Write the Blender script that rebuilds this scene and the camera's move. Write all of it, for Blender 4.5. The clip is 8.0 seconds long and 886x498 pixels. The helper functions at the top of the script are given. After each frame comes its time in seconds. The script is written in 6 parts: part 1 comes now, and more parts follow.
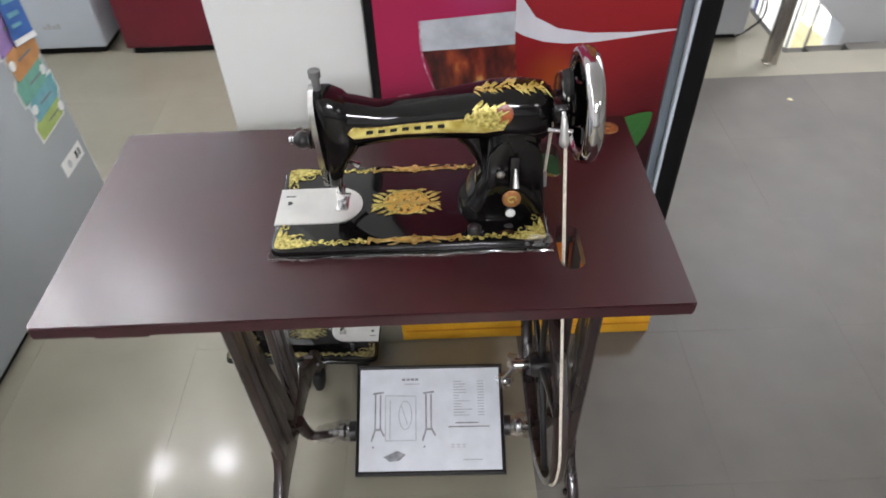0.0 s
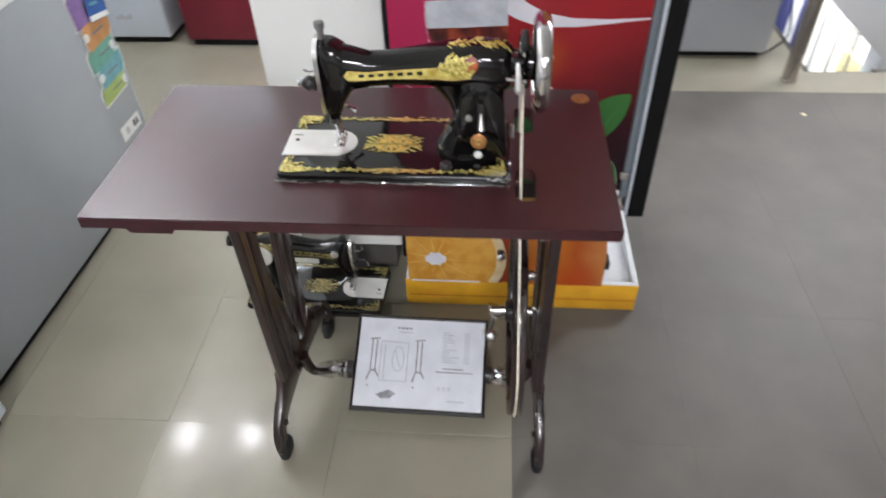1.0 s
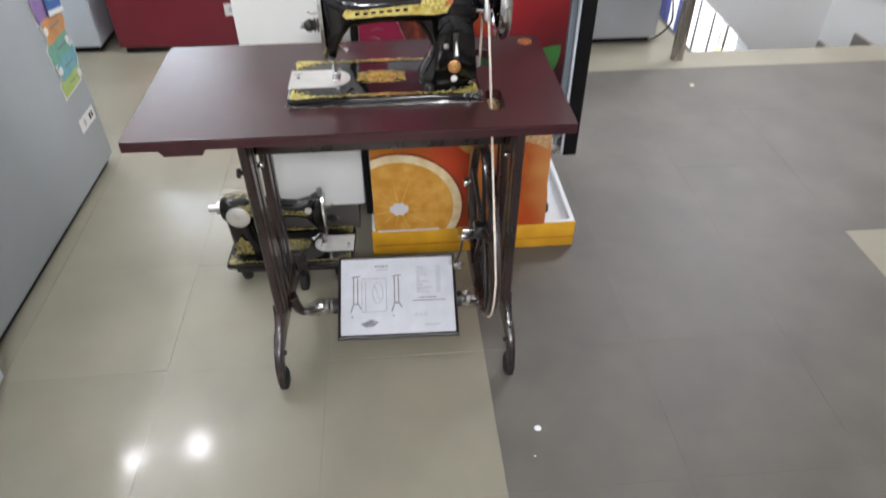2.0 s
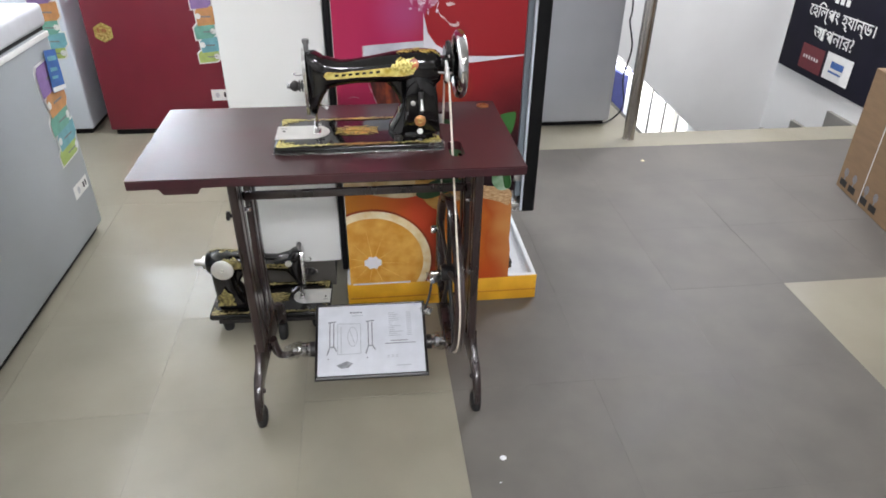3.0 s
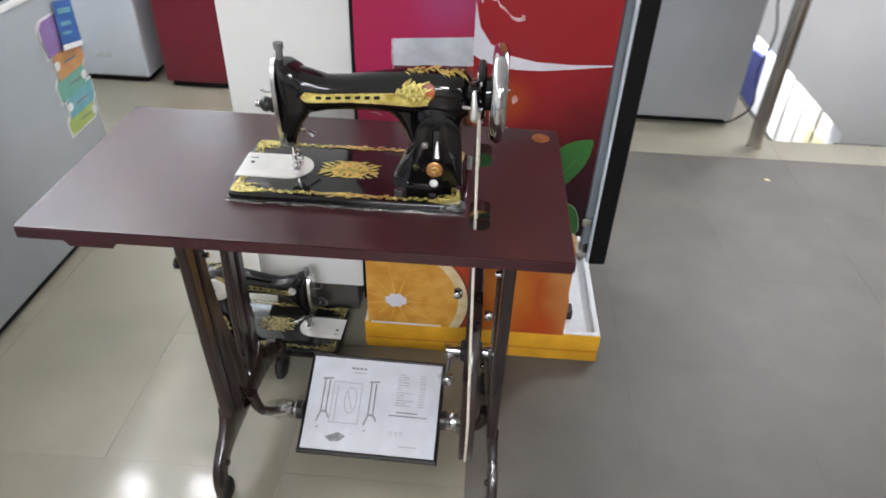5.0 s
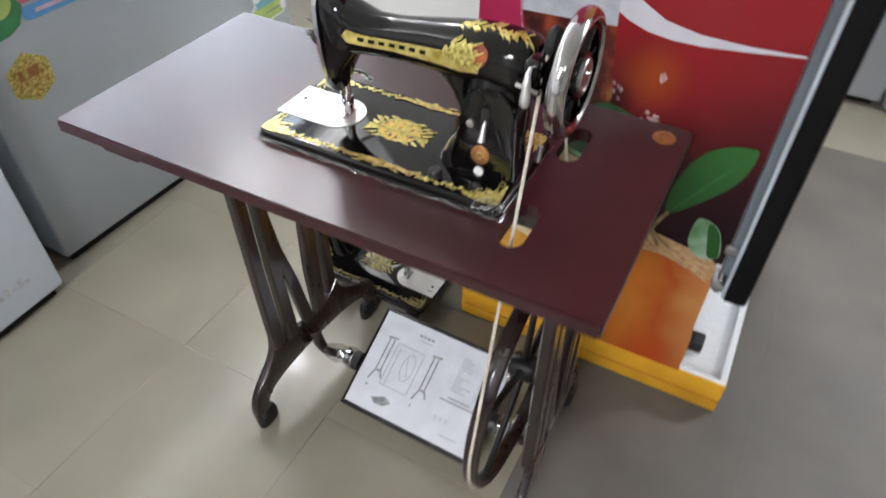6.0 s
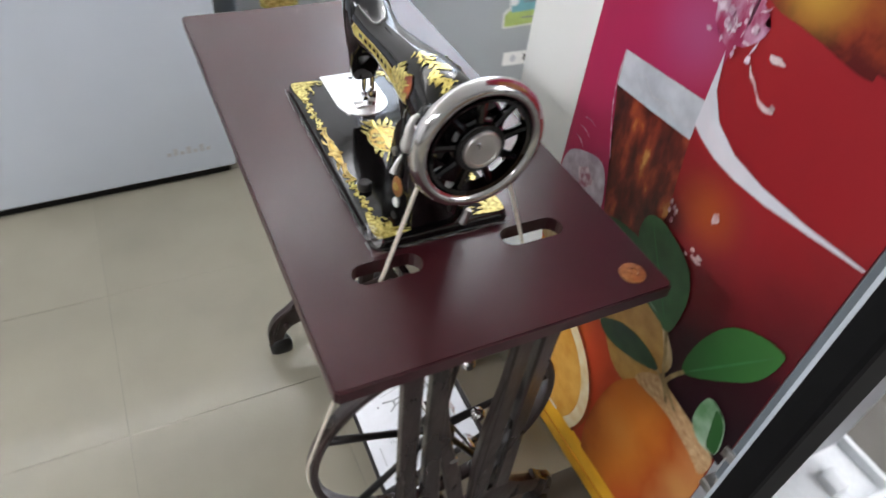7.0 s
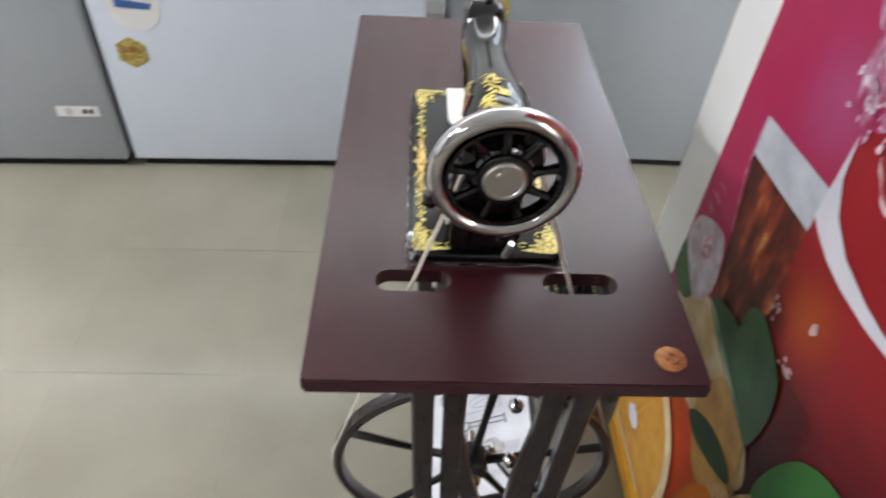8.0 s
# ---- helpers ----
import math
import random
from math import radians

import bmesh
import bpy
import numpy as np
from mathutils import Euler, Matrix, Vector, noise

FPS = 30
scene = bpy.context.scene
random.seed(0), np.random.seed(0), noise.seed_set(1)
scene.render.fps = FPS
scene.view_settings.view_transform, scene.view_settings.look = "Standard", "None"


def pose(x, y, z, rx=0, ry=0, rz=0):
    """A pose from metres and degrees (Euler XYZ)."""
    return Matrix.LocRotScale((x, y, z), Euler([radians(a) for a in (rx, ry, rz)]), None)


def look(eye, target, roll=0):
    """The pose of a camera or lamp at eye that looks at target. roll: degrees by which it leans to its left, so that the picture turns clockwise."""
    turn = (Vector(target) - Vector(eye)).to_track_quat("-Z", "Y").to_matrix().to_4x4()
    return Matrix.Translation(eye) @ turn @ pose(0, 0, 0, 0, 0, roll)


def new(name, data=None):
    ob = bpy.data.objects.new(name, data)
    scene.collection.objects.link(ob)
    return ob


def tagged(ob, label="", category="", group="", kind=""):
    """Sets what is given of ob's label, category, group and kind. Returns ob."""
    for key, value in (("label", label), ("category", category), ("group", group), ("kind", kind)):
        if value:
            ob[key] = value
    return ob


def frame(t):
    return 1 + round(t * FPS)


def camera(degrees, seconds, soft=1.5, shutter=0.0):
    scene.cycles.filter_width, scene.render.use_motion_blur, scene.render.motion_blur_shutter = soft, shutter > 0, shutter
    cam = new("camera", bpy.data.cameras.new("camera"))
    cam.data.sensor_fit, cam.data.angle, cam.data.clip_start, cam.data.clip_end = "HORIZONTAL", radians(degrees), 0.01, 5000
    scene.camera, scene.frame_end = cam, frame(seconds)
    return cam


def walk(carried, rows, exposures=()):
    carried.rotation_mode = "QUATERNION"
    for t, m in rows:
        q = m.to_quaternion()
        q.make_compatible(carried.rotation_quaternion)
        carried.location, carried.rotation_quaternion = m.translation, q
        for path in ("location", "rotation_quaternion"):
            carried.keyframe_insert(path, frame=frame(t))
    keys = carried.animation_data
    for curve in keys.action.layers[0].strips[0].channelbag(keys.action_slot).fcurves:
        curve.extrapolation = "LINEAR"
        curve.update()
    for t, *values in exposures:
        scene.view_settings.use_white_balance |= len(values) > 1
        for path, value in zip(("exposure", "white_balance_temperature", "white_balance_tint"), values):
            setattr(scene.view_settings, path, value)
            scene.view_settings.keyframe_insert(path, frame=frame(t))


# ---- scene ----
cam = camera(67.1, 8.0, soft=1.7, shutter=0.5)
PATH = [
    (0, (0.076, -0.726, 1.381), (0.07, 0.712, -0.009), -2.4),
    (0.2, (0.113, -0.749, 1.38), (0.039, 0.699, 0.003), -2.5),
    (0.5, (0.175, -0.815, 1.379), (0.039, 0.655, 0.029), -1.7),
    (0.7, (0.196, -0.863, 1.377), (0.001, 0.589, 0.016), -1.7),
    (1, (0.189, -0.939, 1.389), (0.049, 0.541, 0.051), -2.0),
    (1.2, (0.152, -1.0, 1.385), (0.11, 0.482, 0.043), -2.3),
    (1.3, (0.128, -1.038, 1.377), (0.121, 0.284, 0.156), -2.3),
    (1.5, (0.085, -1.118, 1.365), (0.191, 0.315, -0.026), -1.6),
    (1.7, (0.06, -1.179, 1.367), (0.201, 0.296, 0.024), -0.7),
    (1.8, (0.053, -1.203, 1.367), (0.17, 0.131, 0.163), -0.6),
    (2, (0.046, -1.254, 1.366), (0.17, 0.277, 0.085), -0.1),
    (2.2, (0.044, -1.326, 1.366), (0.201, 0.274, 0.176), 0.7),
    (3.3, (0.048, -1.464, 1.348), (0.262, 0.225, 0.299), 0.7),
    (3.5, (0.051, -1.425, 1.345), (0.255, 0.247, 0.266), 0.7),
    (4, (0.059, -1.282, 1.323), (0.271, 0.35, 0.186), 1.8),
    (4.2, (0.057, -1.21, 1.333), (0.24, 0.416, 0.183), -0.2),
    (5.3, (0.311, -0.871, 1.335), (0.065, 0.666, 0.079), 1.6),
    (5.5, (0.349, -0.823, 1.331), (-0.041, 0.641, 0.026), -0.8),
    (5.7, (0.386, -0.78, 1.316), (-0.153, 0.62, -0.007), -1.7),
    (6, (0.44, -0.669, 1.292), (-0.23, 0.621, -0.081), 0.8),
    (6.2, (0.473, -0.591, 1.296), (-0.299, 0.648, -0.071), 2.3),
    (6.5, (0.539, -0.49, 1.302), (-0.414, 0.526, -0.133), 2.7),
    (6.7, (0.6, -0.413, 1.293), (-0.513, 0.48, -0.108), 2.5),
    (7, (0.731, -0.303, 1.308), (-0.52, 0.426, -0.072), 7.4),
    (7.2, (0.768, -0.247, 1.323), (-0.577, 0.343, -0.035), 6.2),
    (7.3, (0.776, -0.214, 1.318), (-0.479, 0.239, 0.11), 5.8),
    (7.5, (0.782, -0.148, 1.304), (-0.648, 0.301, -0.02), 6.2),
    (7.7, (0.758, -0.106, 1.314), (-0.685, 0.24, -0.027), 6.2),
    (7.8, (0.759, -0.096, 1.314), (-0.547, 0.125, 0.095), 5.7),
    (8, (0.768, -0.09, 1.311), (-0.679, 0.005, -0.067), 4.0),
]
walk(cam, [(t, look(eye, target, roll)) for t, eye, target, roll in PATH], exposures=[(0.0, -0.10), (1.0, 0.0), (2.0, 0.06), (3.5, 0.11), (4.2, 0.06), (5.5, 0.0), (6.5, 0.03), (8.0, 0.08)])

# ---- world and ceiling light ----
world = bpy.data.worlds.new("shop_world")
scene.world = world
world.use_nodes = True
world.node_tree.nodes["Background"].inputs[0].default_value = (0.75, 0.85, 1.0, 1)
world.node_tree.nodes["Background"].inputs[1].default_value = 0.3
CEIL = 2.62
LAMP_POWER = 32.0
CEIL_FILL_POWER = 44.0
LAMP_TINT = (0.935, 0.935, 1.0)
PAIR = [(-1.80, 1.40, 0.48), (-1.38, 1.44, 0.48)]
# unseen drum lamp added to brighten the back of the room
FILL_LAMPS = [(-0.30, 1.48, 1.6)]
# unseen panels added for soft room light, none at a known fitting
FILL_PANELS = [(0.35, -3.0, 3.35), (2.2, -2.5, 0.35), (-0.3, -4.5, 2.0), (2.3, 2.36, 2.0)]


# ---- small tools ----
def obj(name, bm, material, parent=None, label="", smooth=False):
    me = bpy.data.meshes.new(name)
    bmesh.ops.recalc_face_normals(bm, faces=bm.faces)
    bm.to_mesh(me)
    bm.free()
    if material is not None:
        me.materials.append(material)
    if smooth:
        me.shade_smooth()
        me.set_sharp_from_angle(angle=radians(40))
    ob = new(name, me)
    if parent is not None:
        ob.parent = parent
    if label:
        ob["label"] = label
    return ob


def part(name, bm, material, parent, label="", smooth=True):
    """One mesh under a thing or a part, in the thing's own axes."""
    return obj(name, bm, material, parent, label, smooth)


def thing(name, label, category, m=None, group="", kind=""):
    ob = new(name)
    ob.empty_display_size = 0.05
    if m is not None:
        ob.matrix_basis = m
    return tagged(ob, label, category, group, kind)


def box(x0, x1, y0, y1, z0, z1, bevel=0.0, seg=2, bm=None):
    out = bm or bmesh.new()
    tmp = bmesh.new() if bm is not None else out
    bmesh.ops.create_cube(tmp, size=1.0)
    for v in tmp.verts:
        v.co = Vector((x0 + (v.co.x + 0.5) * (x1 - x0), y0 + (v.co.y + 0.5) * (y1 - y0), z0 + (v.co.z + 0.5) * (z1 - z0)))
    if bevel:
        bmesh.ops.bevel(tmp, geom=tmp.edges[:], offset=bevel, segments=seg, profile=0.5, affect="EDGES")
    if bm is not None:
        join(out, tmp)
    return out


def join(out, tmp):
    me = bpy.data.meshes.new("tmp")
    tmp.to_mesh(me)
    tmp.free()
    out.from_mesh(me)
    bpy.data.meshes.remove(me)
    return out


def turned(bm, m):
    bm.transform(m)
    return bm


def tube(points, r, n=10, bm=None, closed=False, flat=1.0):
    """A swept round (or flattened) bar along a line of points; r is a number or one per point."""
    out = bm or bmesh.new()
    pts = [Vector(p) for p in points]
    rr = r if isinstance(r, (list, tuple)) else [r] * len(pts)
    rings, side = [], None
    for i, p in enumerate(pts):
        a = pts[i - 1] if (i or closed) else p
        b = pts[(i + 1) % len(pts)] if (i < len(pts) - 1 or closed) else p
        d = (b - a).normalized()
        if side is None:
            side = d.orthogonal().normalized()
            if abs(d.x) < 0.9:
                side = d.cross(Vector((1, 0, 0))).normalized()
        side = (side - d * side.dot(d)).normalized()
        up = d.cross(side)
        rings.append([out.verts.new(p + (side * math.cos(k * 2 * math.pi / n) + up * math.sin(k * 2 * math.pi / n) * flat) * rr[i]) for k in range(n)])
    for i in range(len(rings) - (0 if closed else 1)):
        a, b = rings[i], rings[(i + 1) % len(rings)]
        for k in range(n):
            out.faces.new((a[k], a[(k + 1) % n], b[(k + 1) % n], b[k]))
    if not closed:
        out.faces.new(rings[0])
        out.faces.new(rings[-1][::-1])
    return out


def bars(points, w, d, bm=None):
    """A flat bar along a line in a plane of constant x: w wide in that plane, d thick along x."""
    out = bm or bmesh.new()
    pts = [Vector(p) for p in points]
    rings = []
    for i, p in enumerate(pts):
        a, b = pts[max(i - 1, 0)], pts[min(i + 1, len(pts) - 1)]
        t = (b - a).normalized()
        s = Vector((1, 0, 0)).cross(t).normalized()
        ww = w[i] if isinstance(w, (list, tuple)) else w
        c = min(ww, d) * 0.18
        ring = []
        for u, v in ((-1, -1), (1, -1), (1, 1), (-1, 1)):
            for du, dv in (((0, c), (c, 0)) if u * v > 0 else ((c, 0), (0, c))):
                ring.append(out.verts.new(p + s * (u * (ww / 2 - du)) + Vector((v * (d / 2 - dv), 0, 0))))
        rings.append(ring)
    for a, b in zip(rings, rings[1:]):
        for k in range(8):
            out.faces.new((a[k], a[(k + 1) % 8], b[(k + 1) % 8], b[k]))
    out.faces.new(rings[0])
    out.faces.new(rings[-1][::-1])
    return out


def lathe(profile, axis="z", n=32, bm=None):
    """A turned body: profile is a list of (radius, height along the axis)."""
    out = bm or bmesh.new()
    rings = []
    for r, h in profile:
        ring = []
        for k in range(n):
            c, s = r * math.cos(2 * math.pi * k / n), r * math.sin(2 * math.pi * k / n)
            ring.append(out.verts.new({"z": (c, s, h), "x": (h, c, s), "y": (c, h, s)}[axis]))
        rings.append(ring)
    for a, b in zip(rings, rings[1:]):
        for k in range(n):
            out.faces.new((a[k], a[(k + 1) % n], b[(k + 1) % n], b[k]))
    shut = abs(profile[0][0] - profile[-1][0]) + abs(profile[0][1] - profile[-1][1]) < 1e-6
    if profile[0][0] > 1e-5 and not shut:
        out.faces.new(rings[0])
    if profile[-1][0] > 1e-5 and not shut:
        out.faces.new(rings[-1])
    if profile[0][0] <= 1e-5 or profile[-1][0] <= 1e-5:
        bmesh.ops.remove_doubles(out, verts=out.verts, dist=1e-6)
    return out


def loft(sections, axis, n=28, power=2.4, bm=None):
    """A cast body through rounded sections: (place along the axis, c1, c2, r1, r2)."""
    out = bm or bmesh.new()
    rings = []
    for h, c1, c2, r1, r2 in sections:
        ring = []
        for k in range(n):
            a = 2 * math.pi * k / n
            c, s = math.cos(a), math.sin(a)
            u = c1 + r1 * math.copysign(abs(c) ** (2 / power), c)
            v = c2 + r2 * math.copysign(abs(s) ** (2 / power), s)
            ring.append(out.verts.new((h, u, v) if axis == "x" else (u, v, h)))
        rings.append(ring)
    for a, b in zip(rings, rings[1:]):
        for k in range(n):
            out.faces.new((a[k], a[(k + 1) % n], b[(k + 1) % n], b[k]))
    out.faces.new(rings[0])
    out.faces.new(rings[-1][::-1])
    return out


def plate(outline, holes, z0, z1, bevel=0.0):
    """A flat board between two heights, with openings that go through it."""
    bm = bmesh.new()
    edges = []
    for loop in [outline, *holes]:
        vs = [bm.verts.new((x, y, z1)) for x, y in loop]
        edges += [bm.edges.new((vs[i], vs[(i + 1) % len(vs)])) for i in range(len(vs))]
    bmesh.ops.triangle_fill(bm, edges=edges, use_beauty=True)
    got = bmesh.ops.extrude_face_region(bm, geom=bm.faces[:])
    bmesh.ops.translate(bm, vec=(0, 0, z0 - z1), verts=[v for v in got["geom"] if isinstance(v, bmesh.types.BMVert)])
    return bm


def ring2d(cx, cy, rx, ry, n=24, a0=0.0, a1=2 * math.pi):
    full = abs(a1 - a0 - 2 * math.pi) < 1e-6
    return [(cx + rx * math.cos(a0 + (a1 - a0) * k / (n if full else n - 1)), cy + ry * math.sin(a0 + (a1 - a0) * k / (n if full else n - 1))) for k in range(n)]


def stadium(cx, y0, y1, r, n=8):
    return [(cx + r * math.cos(a), y1 - r + r * math.sin(a)) for a in [math.pi * k / n for k in range(n + 1)]] + \
           [(cx + r * math.cos(a), y0 + r + r * math.sin(a)) for a in [math.pi + math.pi * k / n for k in range(n + 1)]]


def leaf2d(x0, y0, x1, y1, w, n=12, bend=0.0):
    """A leaf's outline from its stalk to its tip."""
    d = Vector((x1 - x0, y1 - y0))
    s = Vector((-d.y, d.x)).normalized()
    side = lambda t: w / 2 * math.sin(math.pi * t ** 0.85) ** 0.8
    mid = lambda t: Vector((x0, y0)) + d * t + s * bend * math.sin(math.pi * t)
    up = [mid(k / n) + s * side(k / n) for k in range(n + 1)]
    down = [mid(k / n) - s * side(k / n) for k in range(n - 1, 0, -1)]
    return [tuple(p) for p in up + down]


def stroke(pts, w0, w1=None):
    """A thin printed line along a run of points, as one outline that tapers from w0 to w1."""
    w1 = w0 if w1 is None else w1
    ps, n = [Vector(p) for p in pts], len(pts)
    up, down = [], []
    for i, p in enumerate(ps):
        d = (ps[min(i + 1, n - 1)] - ps[max(i - 1, 0)]).normalized()
        w = (w0 + (w1 - w0) * i / (n - 1)) / 2
        up.append((p.x - d.y * w, p.y + d.x * w))
        down.append((p.x + d.y * w, p.y - d.x * w))
    return [[up[i], up[i + 1], down[i + 1], down[i]] for i in range(n - 1)]


def curl(x, y, r, turn0, sweep, w=0.0022):
    """A scroll: a line that winds inwards round (x, y) and ends in a dot."""
    n = 11
    pts = [(x + r * (1 - 0.62 * k / n) * math.cos(turn0 + sweep * k / n), y + r * (1 - 0.62 * k / n) * math.sin(turn0 + sweep * k / n)) for k in range(n + 1)]
    return stroke(pts, w, w * 0.8) + [ring2d(*pts[-1], w * 0.75, w * 0.75, 7)]


def clip2d(pts, x0, x1, y0, y1):
    for ax, lim, sg in ((0, x0, 1), (0, x1, -1), (1, y0, 1), (1, y1, -1)):
        out = []
        for i, p in enumerate(pts):
            q = pts[i - 1]
            a, b = (q[ax] - lim) * sg, (p[ax] - lim) * sg
            if (a >= 0) != (b >= 0):
                f = a / (a - b)
                out.append((q[0] + f * (p[0] - q[0]), q[1] + f * (p[1] - q[1])))
            if b >= 0:
                out.append(p)
        pts = out
    return pts


def flats(shapes, to3d, bm=None):
    """Printed or inlaid flat shapes, each an outline in two measures set into space by to3d."""
    out = bm or bmesh.new()
    for pts in shapes:
        if len(pts) > 2:
            f = out.faces.new([out.verts.new(to3d(u, v)) for u, v in pts])
    bmesh.ops.triangulate(out, faces=out.faces[:])
    return out


# ---- materials ----
def mat(name, base, rough=0.5, metal=0.0, var=0.12, scale=6.0, bump=0.0, bscale=90.0, coat=0.0, second=None, rvar=0.0, obj_random=0.0, space="Object", stretch=(1, 1, 1), thr=(0.35, 0.7), ior=1.5, detail=4.0, crough=0.06):
    m = bpy.data.materials.new(name)
    m.use_nodes = True
    nt = m.node_tree
    b = nt.nodes["Principled BSDF"]
    b.inputs["Metallic"].default_value = metal
    b.inputs["Roughness"].default_value = rough
    b.inputs["Coat Weight"].default_value = coat
    b.inputs["Coat Roughness"].default_value = crough
    b.inputs["IOR"].default_value = ior
    L = nt.links
    if space == "Object":
        co = nt.nodes.new("ShaderNodeTexCoord").outputs["Object"]
    else:
        co = nt.nodes.new("ShaderNodeNewGeometry").outputs["Position"]
    mp = nt.nodes.new("ShaderNodeMapping")
    mp.inputs["Scale"].default_value = stretch
    L.new(co, mp.inputs["Vector"])
    n1 = nt.nodes.new("ShaderNodeTexNoise")
    n1.inputs["Scale"].default_value = scale
    n1.inputs["Detail"].default_value = detail
    L.new(mp.outputs[0], n1.inputs["Vector"])
    ramp = nt.nodes.new("ShaderNodeValToRGB")
    lo = tuple(max(c * (1 - var), 0) for c in base)
    hi = tuple(min(c * (1 + var), 1) for c in base) if second is None else second
    ramp.color_ramp.elements[0].position, ramp.color_ramp.elements[1].position = thr
    ramp.color_ramp.elements[0].color = (*lo, 1)
    ramp.color_ramp.elements[1].color = (*hi, 1)
    L.new(n1.outputs["Fac"], ramp.inputs[0])
    out = ramp.outputs[0]
    n2 = nt.nodes.new("ShaderNodeTexNoise")
    n2.inputs["Scale"].default_value = bscale
    n2.inputs["Detail"].default_value = 3.0
    L.new(mp.outputs[0], n2.inputs["Vector"])
    if obj_random:
        oi = nt.nodes.new("ShaderNodeObjectInfo")
        mr = nt.nodes.new("ShaderNodeMapRange")
        mr.inputs[3].default_value, mr.inputs[4].default_value = 1 - obj_random, 1 + obj_random
        L.new(oi.outputs["Random"], mr.inputs[0])
        mul = nt.nodes.new("ShaderNodeVectorMath")
        mul.operation = "SCALE"
        L.new(out, mul.inputs[0])
        L.new(mr.outputs[0], mul.inputs["Scale"])
        out = mul.outputs[0]
    L.new(out, b.inputs["Base Color"])
    if rvar:
        mr = nt.nodes.new("ShaderNodeMapRange")
        mr.inputs[3].default_value, mr.inputs[4].default_value = max(rough - rvar, 0.02), min(rough + rvar, 1)
        L.new(n1.outputs["Fac"], mr.inputs[0])
        L.new(mr.outputs[0], b.inputs["Roughness"])
    if bump:
        bp = nt.nodes.new("ShaderNodeBump")
        bp.inputs["Strength"].default_value = bump
        bp.inputs["Distance"].default_value = 0.004
        L.new(n2.outputs["Fac"], bp.inputs["Height"])
        L.new(bp.outputs[0], b.inputs["Normal"])
    return m


def gradient_mat(name, stops, axis, lo, hi, rough=0.35, warp=0.06, scale=5.0, spots=()):
    """Printed colour that runs from one hue to the next along an axis, with soft uneven edges."""
    m = bpy.data.materials.new(name)
    m.use_nodes = True
    nt, L = m.node_tree, m.node_tree.links
    b = nt.nodes["Principled BSDF"]
    b.inputs["Roughness"].default_value = rough
    b.inputs["IOR"].default_value = 1.38
    pos = nt.nodes.new("ShaderNodeNewGeometry").outputs["Position"]
    sx = nt.nodes.new("ShaderNodeSeparateXYZ")
    L.new(pos, sx.inputs[0])
    way = sx.outputs[axis] if isinstance(axis, int) else None
    if way is None:
        dot = nt.nodes.new("ShaderNodeVectorMath")
        dot.operation = "DOT_PRODUCT"
        L.new(pos, dot.inputs[0])
        dot.inputs[1].default_value = axis
        way = dot.outputs["Value"]
    nz = nt.nodes.new("ShaderNodeTexNoise")
    nz.inputs["Scale"].default_value = scale
    nz.inputs["Detail"].default_value = 5
    L.new(pos, nz.inputs["Vector"])
    mr = nt.nodes.new("ShaderNodeMapRange")
    mr.inputs[1].default_value, mr.inputs[2].default_value = lo, hi
    L.new(way, mr.inputs[0])
    ad = nt.nodes.new("ShaderNodeMath")
    ad.operation = "MULTIPLY_ADD"
    ad.inputs[1].default_value = warp * 4
    ad.inputs[2].default_value = -warp * 2
    L.new(nz.outputs["Fac"], ad.inputs[0])
    sm = nt.nodes.new("ShaderNodeMath")
    L.new(mr.outputs[0], sm.inputs[0])
    L.new(ad.outputs[0], sm.inputs[1])
    rp = nt.nodes.new("ShaderNodeValToRGB")
    els = rp.color_ramp.elements
    for i, (p, c) in enumerate(stops):
        e = els[i] if i < 2 else els.new(p)
        e.position, e.color = p, (*c, 1)
    L.new(sm.outputs[0], rp.inputs[0])
    out = rp.outputs[0]
    for x, y, z, r, colour, most in spots:
        ds = nt.nodes.new("ShaderNodeVectorMath")
        ds.operation = "DISTANCE"
        L.new(pos, ds.inputs[0])
        ds.inputs[1].default_value = (x, y, z)
        fall = nt.nodes.new("ShaderNodeMapRange")
        fall.interpolation_type = "SMOOTHSTEP"
        fall.inputs[1].default_value, fall.inputs[2].default_value = 0.0, r
        fall.inputs[3].default_value, fall.inputs[4].default_value = most, 0.0
        L.new(ds.outputs["Value"], fall.inputs[0])
        mx = nt.nodes.new("ShaderNodeMix")
        mx.data_type = "RGBA"
        L.new(fall.outputs[0], mx.inputs[0])
        L.new(out, mx.inputs[6])
        mx.inputs[7].default_value = (*colour, 1)
        out = mx.outputs[2]
    L.new(out, b.inputs["Base Color"])
    wave = nt.nodes.new("ShaderNodeTexNoise")
    wave.inputs["Scale"].default_value = 9.0
    L.new(pos, wave.inputs["Vector"])
    bp = nt.nodes.new("ShaderNodeBump")
    bp.inputs["Strength"].default_value = 0.25
    bp.inputs["Distance"].default_value = 0.01
    L.new(wave.outputs["Fac"], bp.inputs["Height"])
    L.new(bp.outputs[0], b.inputs["Normal"])
    return m


def glow(name, colour, strength):
    m = bpy.data.materials.new(name)
    m.use_nodes = True
    b = m.node_tree.nodes["Principled BSDF"]
    b.inputs["Emission Color"].default_value = (*colour, 1)
    b.inputs["Emission Strength"].default_value = strength
    b.inputs["Base Color"].default_value = (*colour, 1)
    return m


